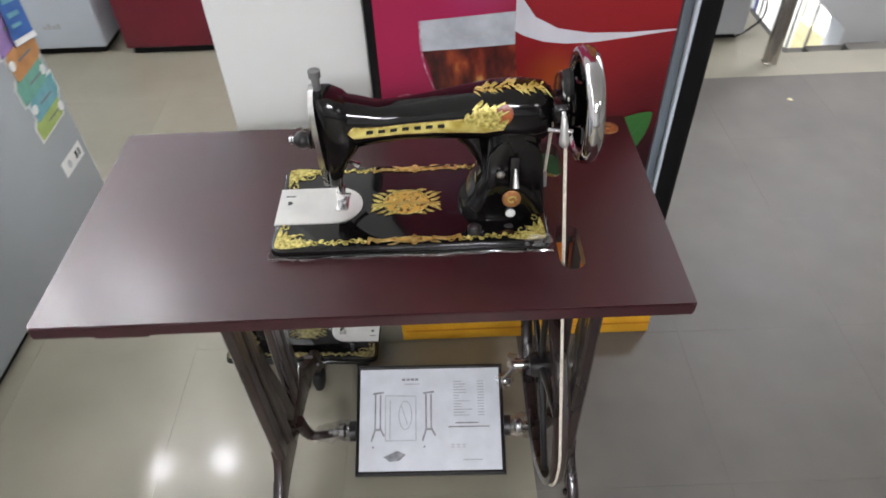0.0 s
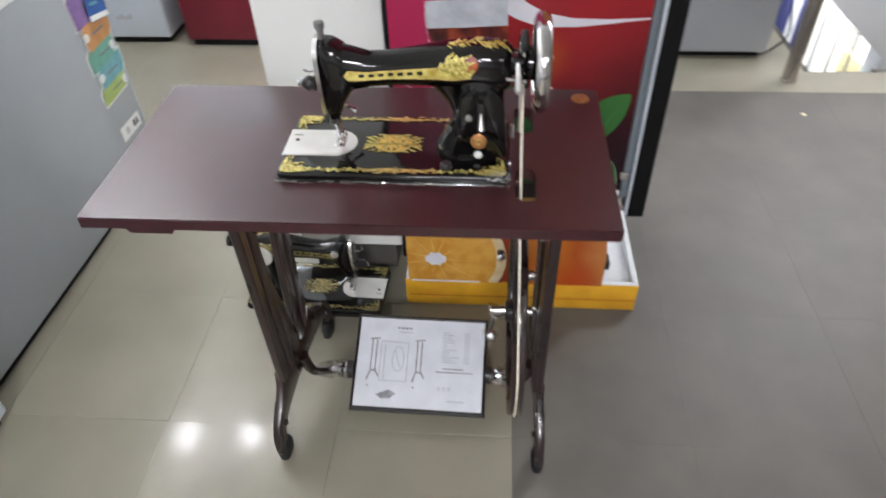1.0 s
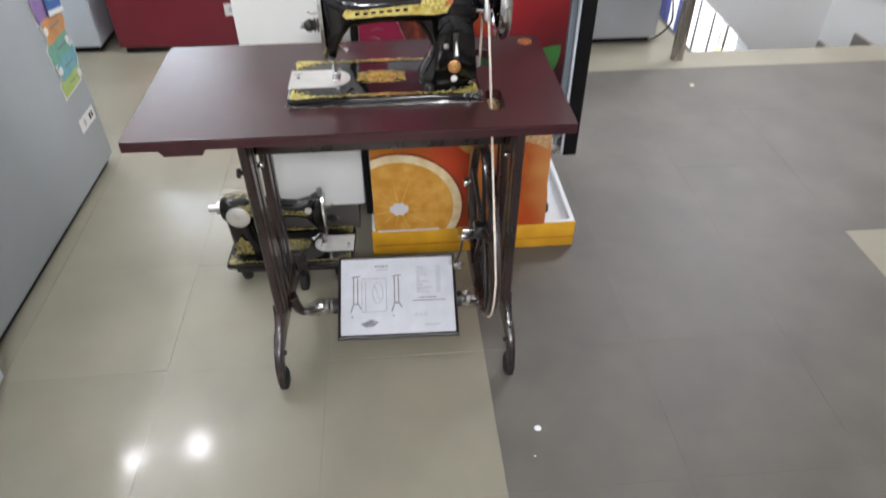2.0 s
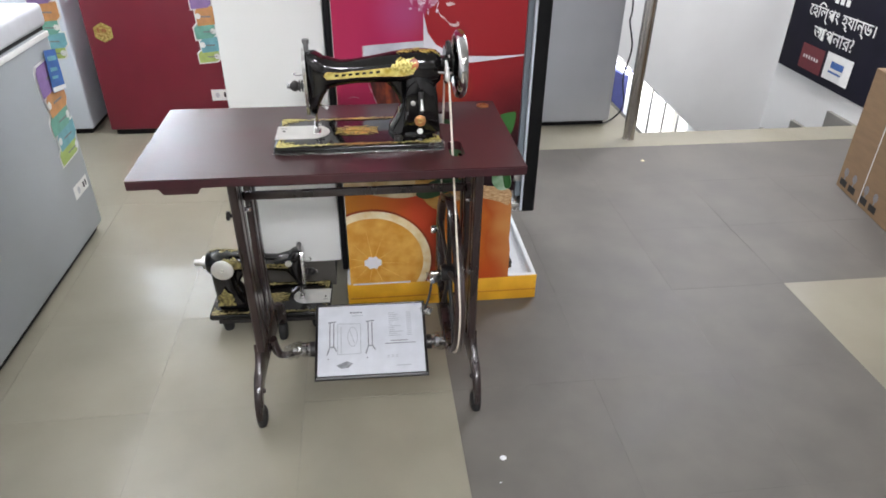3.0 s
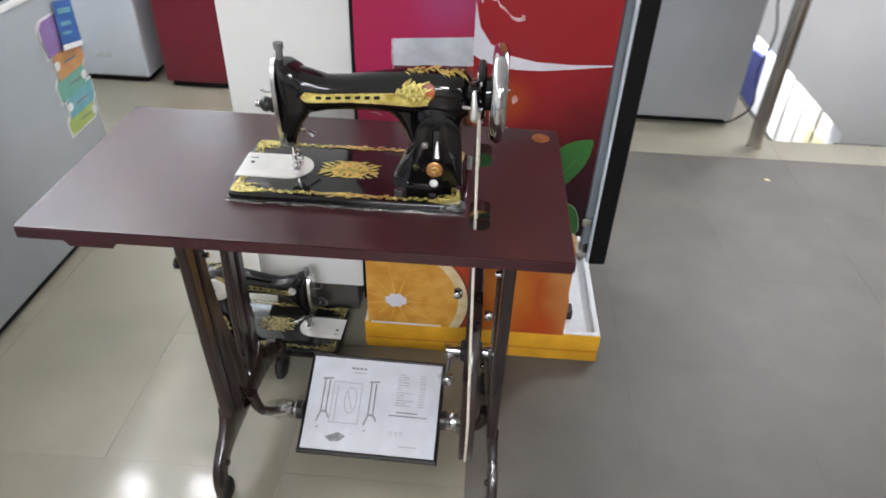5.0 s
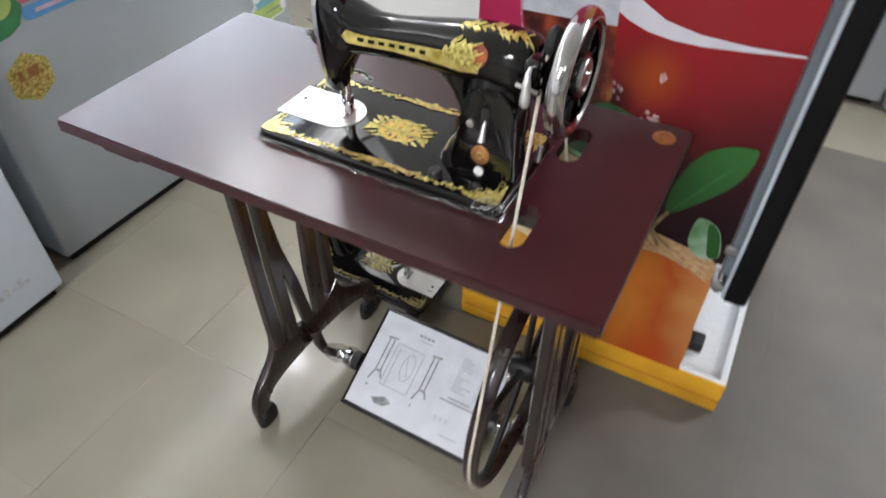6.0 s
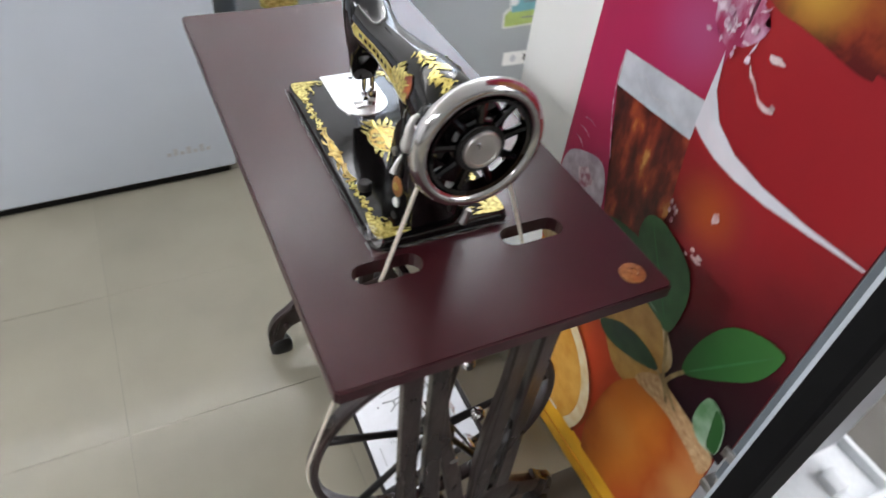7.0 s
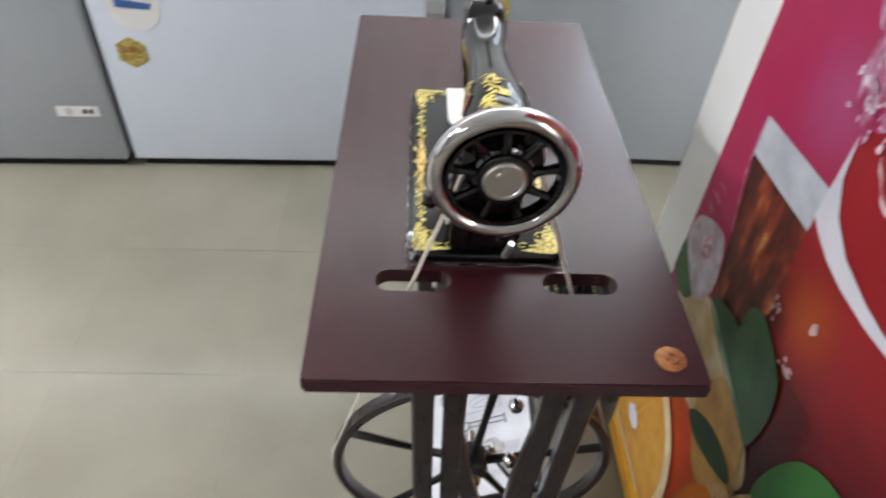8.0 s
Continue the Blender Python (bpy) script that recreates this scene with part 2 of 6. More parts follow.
def clear_wrap():
    """Thin crumpled clear plastic: mostly see-through, with a hard gloss."""
    m = bpy.data.materials.new("clear_wrap")
    m.use_nodes = True
    nt, L = m.node_tree, m.node_tree.links
    nt.nodes.remove(nt.nodes["Principled BSDF"])
    clear, gloss, mix = nt.nodes.new("ShaderNodeBsdfTransparent"), nt.nodes.new("ShaderNodeBsdfGlossy"), nt.nodes.new("ShaderNodeMixShader")
    clear.inputs["Color"].default_value = (0.96, 0.96, 0.96, 1)
    gloss.inputs["Roughness"].default_value = 0.12
    nz, mr = nt.nodes.new("ShaderNodeTexNoise"), nt.nodes.new("ShaderNodeMapRange")
    nz.inputs["Scale"].default_value = 70.0
    mr.inputs[1].default_value, mr.inputs[2].default_value, mr.inputs[3].default_value, mr.inputs[4].default_value = 0.42, 0.62, 0.06, 0.42
    L.new(nz.outputs["Fac"], mr.inputs[0])
    L.new(mr.outputs[0], mix.inputs[0])
    L.new(clear.outputs[0], mix.inputs[1])
    L.new(gloss.outputs[0], mix.inputs[2])
    L.new(mix.outputs[0], nt.nodes["Material Output"].inputs["Surface"])
    return m


WRAP = clear_wrap()
WINDOW_GLASS = bpy.data.materials.new("window_glass")
WINDOW_GLASS.use_nodes = True
WINDOW_GLASS.node_tree.nodes["Principled BSDF"].inputs["Transmission Weight"].default_value = 1.0
WINDOW_GLASS.node_tree.nodes["Principled BSDF"].inputs["Roughness"].default_value = 0.02
WINDOW_GLASS.node_tree.nodes["Principled BSDF"].inputs["IOR"].default_value = 1.45
TILE_BEIGE = mat("beige_tile", (0.262, 0.243, 0.187), 0.34, var=0.16, thr=(0.22, 0.80), scale=3.2, rvar=0.08, obj_random=0.03, space="World", ior=1.36, bump=0.05, bscale=130, coat=0.36, crough=0.11, detail=7.0)
TILE_GREY = mat("grey_tile", (0.110, 0.101, 0.087), 0.54, var=0.17, scale=4.5, rvar=0.12, obj_random=0.02, space="World", ior=1.5, detail=9.0)
SKIRTING = mat("stair_skirting", (0.22, 0.21, 0.19), 0.5, var=0.1, scale=6)
GROUT = mat("grout", (0.078, 0.074, 0.066), 0.8, var=0.15, scale=20)
PAINT_WHITE = mat("white_paint", (0.84, 0.845, 0.83), 0.6, var=0.05, scale=1.5, bump=0.05, bscale=60)
WALL_FAR = mat("grey_far_wall", (0.48, 0.48, 0.47), 0.7, var=0.15, scale=1.2)
LAMINATE = mat("maroon_laminate", (0.038, 0.0052, 0.0080), 0.46, var=0.16, scale=6, rvar=0.07, ior=1.30, coat=0.74, crough=0.24, detail=7.0)
LAMINATE_EDGE = mat("maroon_edge", (0.04, 0.008, 0.012), 0.35, var=0.2, scale=30)
LACQUER = mat("black_lacquer", (0.004, 0.0035, 0.0035), 0.08, var=0.3, scale=12, coat=0.0, rvar=0.04, ior=1.5, bump=0.10, bscale=16)
IRON = mat("wrapped_iron", (0.021, 0.0105, 0.0098), 0.30, var=0.45, scale=24, coat=0.45, crough=0.10, bump=0.55, bscale=42, rvar=0.15, stretch=(1, 1, 0.28))
BLACK_IRON = mat("black_iron", (0.012, 0.010, 0.010), 0.35, var=0.3, scale=30, bump=0.15, bscale=120)
RUBBER = mat("black_rubber", (0.010, 0.010, 0.010), 0.6, var=0.3, scale=40, bump=0.2)
CHROME = mat("chrome", (0.62, 0.61, 0.61), 0.10, 1.0, var=0.06, scale=30, rvar=0.05)
STEEL = mat("brushed_steel", (0.62, 0.61, 0.59), 0.30, 1.0, var=0.1, scale=20, rvar=0.08)
POST_STEEL = mat("satin_post_steel", (0.40, 0.37, 0.34), 0.26, 1.0, var=0.12, scale=14, rvar=0.08, stretch=(1, 1, 0.2))
FACE_STEEL = mat("polished_steel", (0.74, 0.73, 0.72), 0.24, 1.0, var=0.12, scale=60, rvar=0.08, bump=0.10, bscale=60)
STEEL_DARK = mat("dark_steel", (0.22, 0.22, 0.22), 0.4, 0.5, var=0.1, scale=20)
NICKEL = mat("satin_plate", (0.78, 0.77, 0.74), 0.28, 0.75, var=0.06, scale=30)
GOLD = mat("gold_transfer", (0.42, 0.32, 0.035), 0.32, 0.35, var=0.4, scale=220, second=(0.86, 0.75, 0.26), bump=0.08, bscale=300)
BAND_GOLD = mat("gold_band", (0.48, 0.35, 0.034), 0.22, 0.5, var=0.15, scale=38, second=(0.95, 0.82, 0.27), thr=(0.3, 0.60))
GOLD_DEEP = mat("amber_transfer", (0.50, 0.31, 0.05), 0.32, 0.45, var=0.4, scale=150, second=(0.82, 0.65, 0.25))
MEDALLION = mat("printed_medallion", (0.13, 0.065, 0.012), 0.30, 0.45, var=0.3, scale=150, second=(0.68, 0.46, 0.10), thr=(0.36, 0.47), detail=2.0)
COPPER = mat("copper_badge", (0.42, 0.19, 0.07), 0.35, 0.6, var=0.3, scale=200)
WHITE_PLASTIC = mat("white_plastic", (0.78, 0.78, 0.75), 0.4, var=0.04, scale=20)
CORD = mat("white_cord", (0.72, 0.66, 0.55), 0.6, var=0.15, scale=200, bump=0.3, bscale=500)
PAPER = mat("white_paper", (0.64, 0.66, 0.70), 0.34, var=0.06, scale=25, coat=0.9, crough=0.10, bump=0.60, bscale=24)
INK = mat("grey_ink", (0.20, 0.20, 0.21), 0.6, var=0.3, scale=200)
PRINT_GREY = mat("print_grey", (0.25, 0.26, 0.28), 0.4, var=0.3, scale=60, coat=0.4)
PRINT_PALE = mat("print_pale", (0.42, 0.44, 0.47), 0.4, var=0.15, scale=60, coat=0.4)
INK_LIGHT = mat("pale_ink", (0.52, 0.53, 0.55), 0.6, var=0.15, scale=200)
FREEZER_GREY = mat("grey_coated_steel", (0.335, 0.36, 0.375), 0.42, var=0.05, scale=2, rvar=0.06, bump=0.02, bscale=250)
LID_WHITE = mat("pale_lid_plastic", (0.56, 0.57, 0.60), 0.4, var=0.05, scale=12)
FREEZER_WHITE = mat("white_coated_steel", (0.645, 0.705, 0.78), 0.38, var=0.04, scale=2, rvar=0.05, bump=0.02, bscale=250)
FRIDGE_GREY = mat("silver_coated_steel", (0.39, 0.405, 0.43), 0.42, 0.15, var=0.06, scale=3, rvar=0.06)
RED_STEEL = mat("wine_red_steel", (0.150, 0.0095, 0.022), 0.36, var=0.12, scale=3, rvar=0.06)
BLACK_PLASTIC = mat("black_plastic", (0.005, 0.005, 0.006), 0.40, var=0.2, scale=30, ior=1.35)
STILE_BLACK = mat("matt_black_edge", (0.0035, 0.0035, 0.004), 0.62, var=0.2, scale=30, ior=1.30)
CARD = mat("brown_card", (0.235, 0.148, 0.08), 0.8, var=0.08, scale=8, bump=0.15, bscale=120, stretch=(1, 1, 6))
FOAM = mat("white_foam", (0.74, 0.76, 0.77), 0.75, var=0.04, scale=60, bump=0.2, bscale=260)
YELLOW = mat("yellow_tray", (0.72, 0.36, 0.02), 0.45, var=0.12, scale=10, second=(0.85, 0.46, 0.03))
YELLOW_DARK = mat("tray_groove", (0.50, 0.20, 0.015), 0.5, var=0.15, scale=20)
NAVY = mat("navy_board", (0.0045, 0.004, 0.012), 0.6, var=0.15, scale=8, ior=1.3)
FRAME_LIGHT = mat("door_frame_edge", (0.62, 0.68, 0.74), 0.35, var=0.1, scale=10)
FRAME_GREY = mat("door_frame_grey", (0.17, 0.20, 0.225), 0.35, var=0.12, scale=10, stretch=(1, 1, 0.2))
PANEL_GLOW = glow("panel_diffuser", (1.0, 0.98, 0.96), 3.0)
HAZE = glow("hazy_daylight", (0.84, 0.93, 1.06), 4.9)
DAYLIGHT = glow("daylight_sky", (0.88, 0.95, 1.04), 8.5)
LAMP_GLOW = glow("lamp_diffuser", (1.0, 0.97, 0.92), 8.0)


def paint(name, rgb, rough=0.5, var=0.12, scale=30):
    return mat(name, rgb, rough, var=var, scale=scale)


S_PURPLE = paint("sticker_purple", (0.24, 0.15, 0.34))
S_ORANGE = paint("sticker_orange", (0.50, 0.24, 0.09))
S_GREEN = paint("sticker_teal", (0.15, 0.36, 0.28))
S_BLUE = paint("sticker_sky", (0.16, 0.37, 0.42))
S_LIME = paint("sticker_lime", (0.36, 0.46, 0.13))
S_DEEP = paint("sticker_blue", (0.04, 0.12, 0.36))

# ---- the room ----
PITCH, TX, TY = 0.418, 0.253, 0.36
EDGE_Y, VOID_X, WALL_N, WALL_E = 1.782, 1.53, 2.93, 2.95
WIN = (-1.74, -1.12, 1.40, 2.00)         # window in the north wall: x from, x to, z from, z to
WEST_WIN = (0.70, 2.78, 1.46, 2.27)      # window in the west wall: y from, y to, z from, z to


def prism(xz, y0, y1):
    bm = bmesh.new()
    a = [bm.verts.new((x, y0, z)) for x, z in xz]
    b = [bm.verts.new((x, y1, z)) for x, z in xz]
    bm.faces.new(a), bm.faces.new(b[::-1])
    for i in range(len(xz)):
        bm.faces.new((a[i], a[(i + 1) % len(xz)], b[(i + 1) % len(xz)], b[i]))
    return bm


def build_room():
    bm = box(-2.3, 4.6, -5.6, EDGE_Y, -0.30, -0.0012)
    box(-2.3, VOID_X, EDGE_Y, WALL_N, -0.30, -0.0012, bm=bm)
    floor = tagged(obj("floor", bm, GROUT), "glossy tiled shop floor of beige and grey squares", "floor", kind="structure")
    for name, dims, label in (
        ("wall_stair_side", (WALL_E, WALL_E + 0.15, EDGE_Y, WALL_N, -2.6, CEIL), "white painted side wall of the stairwell"),
        ("wall_stair_front", (WALL_E + 0.15, 4.6, EDGE_Y, EDGE_Y + 0.15, 0, CEIL), "plain white painted wall beside the stairwell"),
        ("wall_east", (4.6, 4.75, -5.6, 3.1, 0, CEIL), "plain grey wall of the shop"),
        ("wall_south", (-2.3, 4.6, -5.75, -5.6, 0, CEIL), "plain grey wall of the shop"),
    ):
        tagged(obj(name, box(*dims), WALL_FAR if "grey" in label else PAINT_WHITE), label, "wall", kind="structure")
    tagged(obj("ceiling", box(-2.3, 4.75, -5.75, 3.1, CEIL, CEIL + 0.1), PAINT_WHITE), "plain white ceiling with drum lamps and added square light panels", "ceiling", kind="structure")
    # the north and west walls, open where the windows are
    bm = box(-2.15, WIN[0], WALL_N, 3.1, 0, CEIL)
    box(WIN[1], VOID_X, WALL_N, 3.1, 0, CEIL, bm=bm)
    box(WIN[0], WIN[1], WALL_N, 3.1, 0, WIN[2], bm=bm)
    box(WIN[0], WIN[1], WALL_N, 3.1, WIN[3], CEIL, bm=bm)
    west = box(-2.3, -2.15, -5.6, WEST_WIN[0], 0, CEIL)
    box(-2.3, -2.15, WEST_WIN[1], 3.1, 0, CEIL, bm=west)
    box(-2.3, -2.15, WEST_WIN[0], WEST_WIN[1], 0, WEST_WIN[2], bm=west)
    box(-2.3, -2.15, WEST_WIN[0], WEST_WIN[1], WEST_WIN[3], CEIL, bm=west)
    tagged(obj("wall_west", west, PAINT_WHITE), "plain white painted wall with a wide window above the freezers", "wall", kind="structure")
    tagged(obj("wall_north", bm, PAINT_WHITE), "plain white painted wall with a small window", "wall", kind="structure")
    # stairwell wall with a slanted lower edge, open to the storey below
    prof = [(VOID_X, CEIL), (WALL_E, CEIL), (WALL_E, -0.72), (2.47, -0.72), (2.47, -0.485), (2.066, -0.14), (VOID_X, 0.30)]
    tagged(obj("wall_stair_back", prism(prof, WALL_N, 3.1), PAINT_WHITE), "white painted stairwell wall with a slanted lower edge", "wall", kind="structure")
    bm = box(0.4, 4.4, EDGE_Y - 0.2, 6.4, -2.7, -2.6)
    tagged(obj("lower_floor", bm, TILE_BEIGE), "bright floor of the storey below", "floor", kind="structure")
    bm = box(0.4, 4.4, 6.4, 6.5, -2.6, CEIL)
    tagged(obj("lower_wall", bm, PAINT_WHITE), "white wall of the storey below", "wall", kind="structure")
    return floor


floor = build_room()


def glazing(name, label, a0, a1, z0, z1, panes, place):
    """A window in its opening: outer frame, mullions and panes; place() turns along, through, up into the room's axes."""
    t = thing(name, label, "window", kind="structure")
    w, step = 0.035, (a1 - a0) / panes
    rails = [(a0, a1, z0, z0 + w), (a0, a1, z1 - w, z1), (a0, a0 + w, z0 + w, z1 - w), (a1 - w, a1, z0 + w, z1 - w)]
    rails += [(a0 + k * step - 0.015, a0 + k * step + 0.015, z0 + w, z1 - w) for k in range(1, panes)]
    for u0, u1, v0, v1 in rails:
        part("window_frame", box(*place(u0, u1, 0.05, 0.09), v0, v1, 0.003), STEEL, t, smooth=False)
    for k in range(panes):
        u0 = a0 + (k * step + 0.015 if k else w)
        u1 = a0 + ((k + 1) * step - 0.015 if k < panes - 1 else panes * step - w)
        pane = part("pane", box(*place(u0, u1, 0.068, 0.073), z0 + w, z1 - w), WINDOW_GLASS, t, "clear glass pane", smooth=False)
        pane.visible_shadow = False


glazing("window_1", "small two-pane window with an aluminium frame, bright daylight outside", *WIN, 2, lambda u0, u1, d0, d1: (u0, u1, WALL_N + d0, WALL_N + d1))
glazing("window_2", "wide three-pane window with an aluminium frame, hazy daylight outside", *WEST_WIN, 3, lambda u0, u1, d0, d1: (-2.15 - d1, -2.15 - d0, u0, u1))
tagged(obj("backdrop", box(WIN[0] - 0.9, WIN[1] + 0.9, 4.0, 4.02, 0.8, 3.6), DAYLIGHT), "bright hazy sky outside the back window", "sky", kind="structure")
tagged(obj("backdrop", box(-3.22, -3.2, WEST_WIN[0] - 1.2, WEST_WIN[1] + 1.0, 0.8, 3.6), HAZE), "pale hazy daylight outside the side window", "sky", kind="structure")


def stairs():
    st = thing("staircase", "grey stone staircase that goes down along the white wall", "stairs", kind="structure")
    for k in range(3):
        y0, z = 1.93 + k * 0.32, -0.215 - 0.18 * k
        part("step", box(WALL_E - 0.90, WALL_E - 0.004, y0, y0 + 0.33, z - 0.18, z, 0.006), TILE_GREY, st, smooth=False)
        part("skirting", box(WALL_E - 0.03, WALL_E - 0.003, y0 + 0.002, y0 + 0.318, z + 0.002, z + 0.132, 0.003), SKIRTING, st, smooth=False)


stairs()


def rail_and_post():
    post = thing("steel_post", "round brushed steel handrail post at the stair edge", "post", pose(1.423, 1.722, 0))
    part("tube", lathe([(0.0, 0.0), (0.029, 0.0), (0.029, 1.0), (0.025, 1.01), (0.0, 1.01)], n=28), POST_STEEL, post)
    part("base_ring", lathe([(0.0295, 0.0), (0.0315, 0.0), (0.0315, 0.004), (0.0295, 0.006)], n=28), POST_STEEL, post)
    part("handrail", tube([(0, 0, 1.0), (0.2, 0.25, 0.92), (0.6, 0.9, 0.55)], 0.022, 12), POST_STEEL, post)
    rail = thing("stair_railing", "thin grey steel balusters along the lower stair", "railing", pose(2.10, 3.25, -2.6))
    for k in range(6):
        x = 0.12 * k
        part("baluster", tube([(x, 0.0, 0.0), (x, 0.0, 2.62 - 0.08 * k)], 0.0085, 8), STEEL_DARK, rail)
    part("rail", tube([(-0.04, 0.0, 2.64), (0.64, 0.0, 2.20)], 0.012, 10), STEEL_DARK, rail)


rail_and_post()


CREAM = paint("cream_card", (0.70, 0.62, 0.36))
NAVY_CARD = paint("navy_card", (0.03, 0.035, 0.12))


def lower_storey_goods():
    rng = random.Random(5)
    for i, (x, y, z, w, h, c, lab) in enumerate((
        (2.15, 4.3, -2.6, 0.42, 2.25, WHITE_PLASTIC, "white carton standing on the storey below"),
        (2.62, 4.25, -2.6, 0.40, 2.05, WHITE_PLASTIC, "white carton standing on the storey below"),
        (3.05, 4.2, -2.6, 0.34, 1.95, WHITE_PLASTIC, "white carton standing on the storey below"),
        (2.95, 3.92, -2.6, 0.16, 1.62, CREAM, "pale yellow carton standing on the storey below"),
        (3.34, 4.1, -2.6, 0.20, 1.70, INK_LIGHT, "grey carton standing on the storey below"),
        (2.07, 3.62, -2.6, 0.13, 2.40, NAVY_CARD, "narrow dark blue carton standing on the storey below"),
    )):
        t = thing("carton", lab, "carton", pose(x, y, z, 0, 0, rng.uniform(-12, 12)))
        part("body", box(-w / 2, w / 2, -0.2, 0.2, 0, h, 0.004), c, t, smooth=False)
        part("tape", box(-0.03, 0.03, -0.203, 0.203, h * 0.2, h + 0.002), INK_LIGHT, t, smooth=False)


lower_storey_goods()


def ceiling_fill():
    """Unseen plaster ledge added on the west wall; its hidden strip lights the ceiling."""
    t = thing("ceiling_fill", "unseen white plaster ledge added along the wall with a hidden strip light", "cove", kind="structure")
    part("ledge", box(-2.149, -1.95, -3.6, 2.92, 2.30, 2.325, 0.003), PAINT_WHITE, t, smooth=False)
    part("lip", box(-1.972, -1.95, -3.6, 2.92, 2.3255, 2.375, 0.003), PAINT_WHITE, t, smooth=False)
    part("strip_lamp", box(-2.10, -2.06, -3.4, 2.75, 2.3255, 2.34), LAMP_GLOW, t, smooth=False)
    ld = bpy.data.lights.new("cove_light", "AREA")
    ld.shape, ld.size, ld.size_y, ld.energy, ld.color = "RECTANGLE", 0.05, 6.1, CEIL_FILL_POWER, LAMP_TINT
    new("cove_light", ld).matrix_basis = pose(-2.08, -0.33, 2.36, 0, 168, 0)


ceiling_fill()


def ceiling_lamps():
    # PAIR answers the floor's two highlights; the other lamp is added fill
    for x, y, k in PAIR + FILL_LAMPS:
        t = thing("ceiling_lamp", "unseen round white drum lamp on the ceiling, lit", "lamp", pose(x, y, CEIL - 0.05), group="ceiling lamps")
        part("trim_ring", lathe([(0.0, 0.049), (0.090, 0.049), (0.090, 0.004), (0.082, 0.0), (0.080, 0.006), (0.0, 0.006)], n=32), WHITE_PLASTIC, t)
        part("diffuser", lathe([(0.0, -0.006), (0.050, -0.004), (0.079, 0.004), (0.0, 0.005)], n=32), LAMP_GLOW, t)
        ld = bpy.data.lights.new("lamp_light", "POINT")
        ld.shadow_soft_size, ld.energy, ld.color = 0.07, LAMP_POWER * k, LAMP_TINT
        lo = new("lamp_light", ld)
        lo.matrix_basis = pose(x, y, CEIL - 0.125)
    for x, y, k in FILL_PANELS:
        t = thing("added_ceiling_panel", "unseen square white light panel added to the ceiling, lit", "lamp", pose(x, y, CEIL - 0.02), group="ceiling panels")
        for u0, u1, v0, v1 in ((-0.31, 0.31, -0.31, -0.285), (-0.31, 0.31, 0.285, 0.31), (-0.31, -0.285, -0.285, 0.285), (0.285, 0.31, -0.285, 0.285)):
            part("frame", box(u0, u1, v0, v1, 0.0, 0.019, 0.002), WHITE_PLASTIC, t, smooth=False)
        part("diffuser", box(-0.285, 0.285, -0.285, 0.285, 0.010, 0.016), PANEL_GLOW, t, smooth=False)
        ld = bpy.data.lights.new("panel_light", "AREA")
        ld.shape, ld.size, ld.energy, ld.color = "SQUARE", 0.56, LAMP_POWER * k, LAMP_TINT
        lo = new("panel_light", ld)
        lo.matrix_basis = pose(x, y, CEIL - 0.03)
    # area lamp without a fitting, added to brighten the storey below
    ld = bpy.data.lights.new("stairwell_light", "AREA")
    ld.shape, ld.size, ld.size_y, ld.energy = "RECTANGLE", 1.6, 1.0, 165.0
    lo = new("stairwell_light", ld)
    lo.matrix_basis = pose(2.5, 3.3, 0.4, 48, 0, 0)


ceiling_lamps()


# ---- chest freezers along the west side ----
def sticker(name, shapes_by_mat, to3d, parent, label, base=None):
    if base:
        st = part(name, flats([base], to3d), WHITE_PLASTIC, parent, label, smooth=False)
    else:
        st = new(name)
        st.parent = parent
        st["label"] = label
    for i, (m, shapes) in enumerate(shapes_by_mat):
        for sh in shapes:
            part("print", flats([sh], lambda u, v: Vector(to3d(u, v)) + to3d.out * 0.0015 * (1 + i * 0.4)), m, st, smooth=False)
    return st


class Face:
    """A flat face of a thing: a corner, the two ways along it, and the way out."""

    def __init__(self, corner, along, up, out):
        self.c, self.a, self.u, self.out = Vector(corner), Vector(along), Vector(up), Vector(out)

    def __call__(self, p, q):
        return self.c + self.a * p + self.u * q + self.out * 0.0012


def rect(u0, u1, v0, v1):
    return [(u0, v0), (u1, v0), (u1, v1), (u0, v1)]


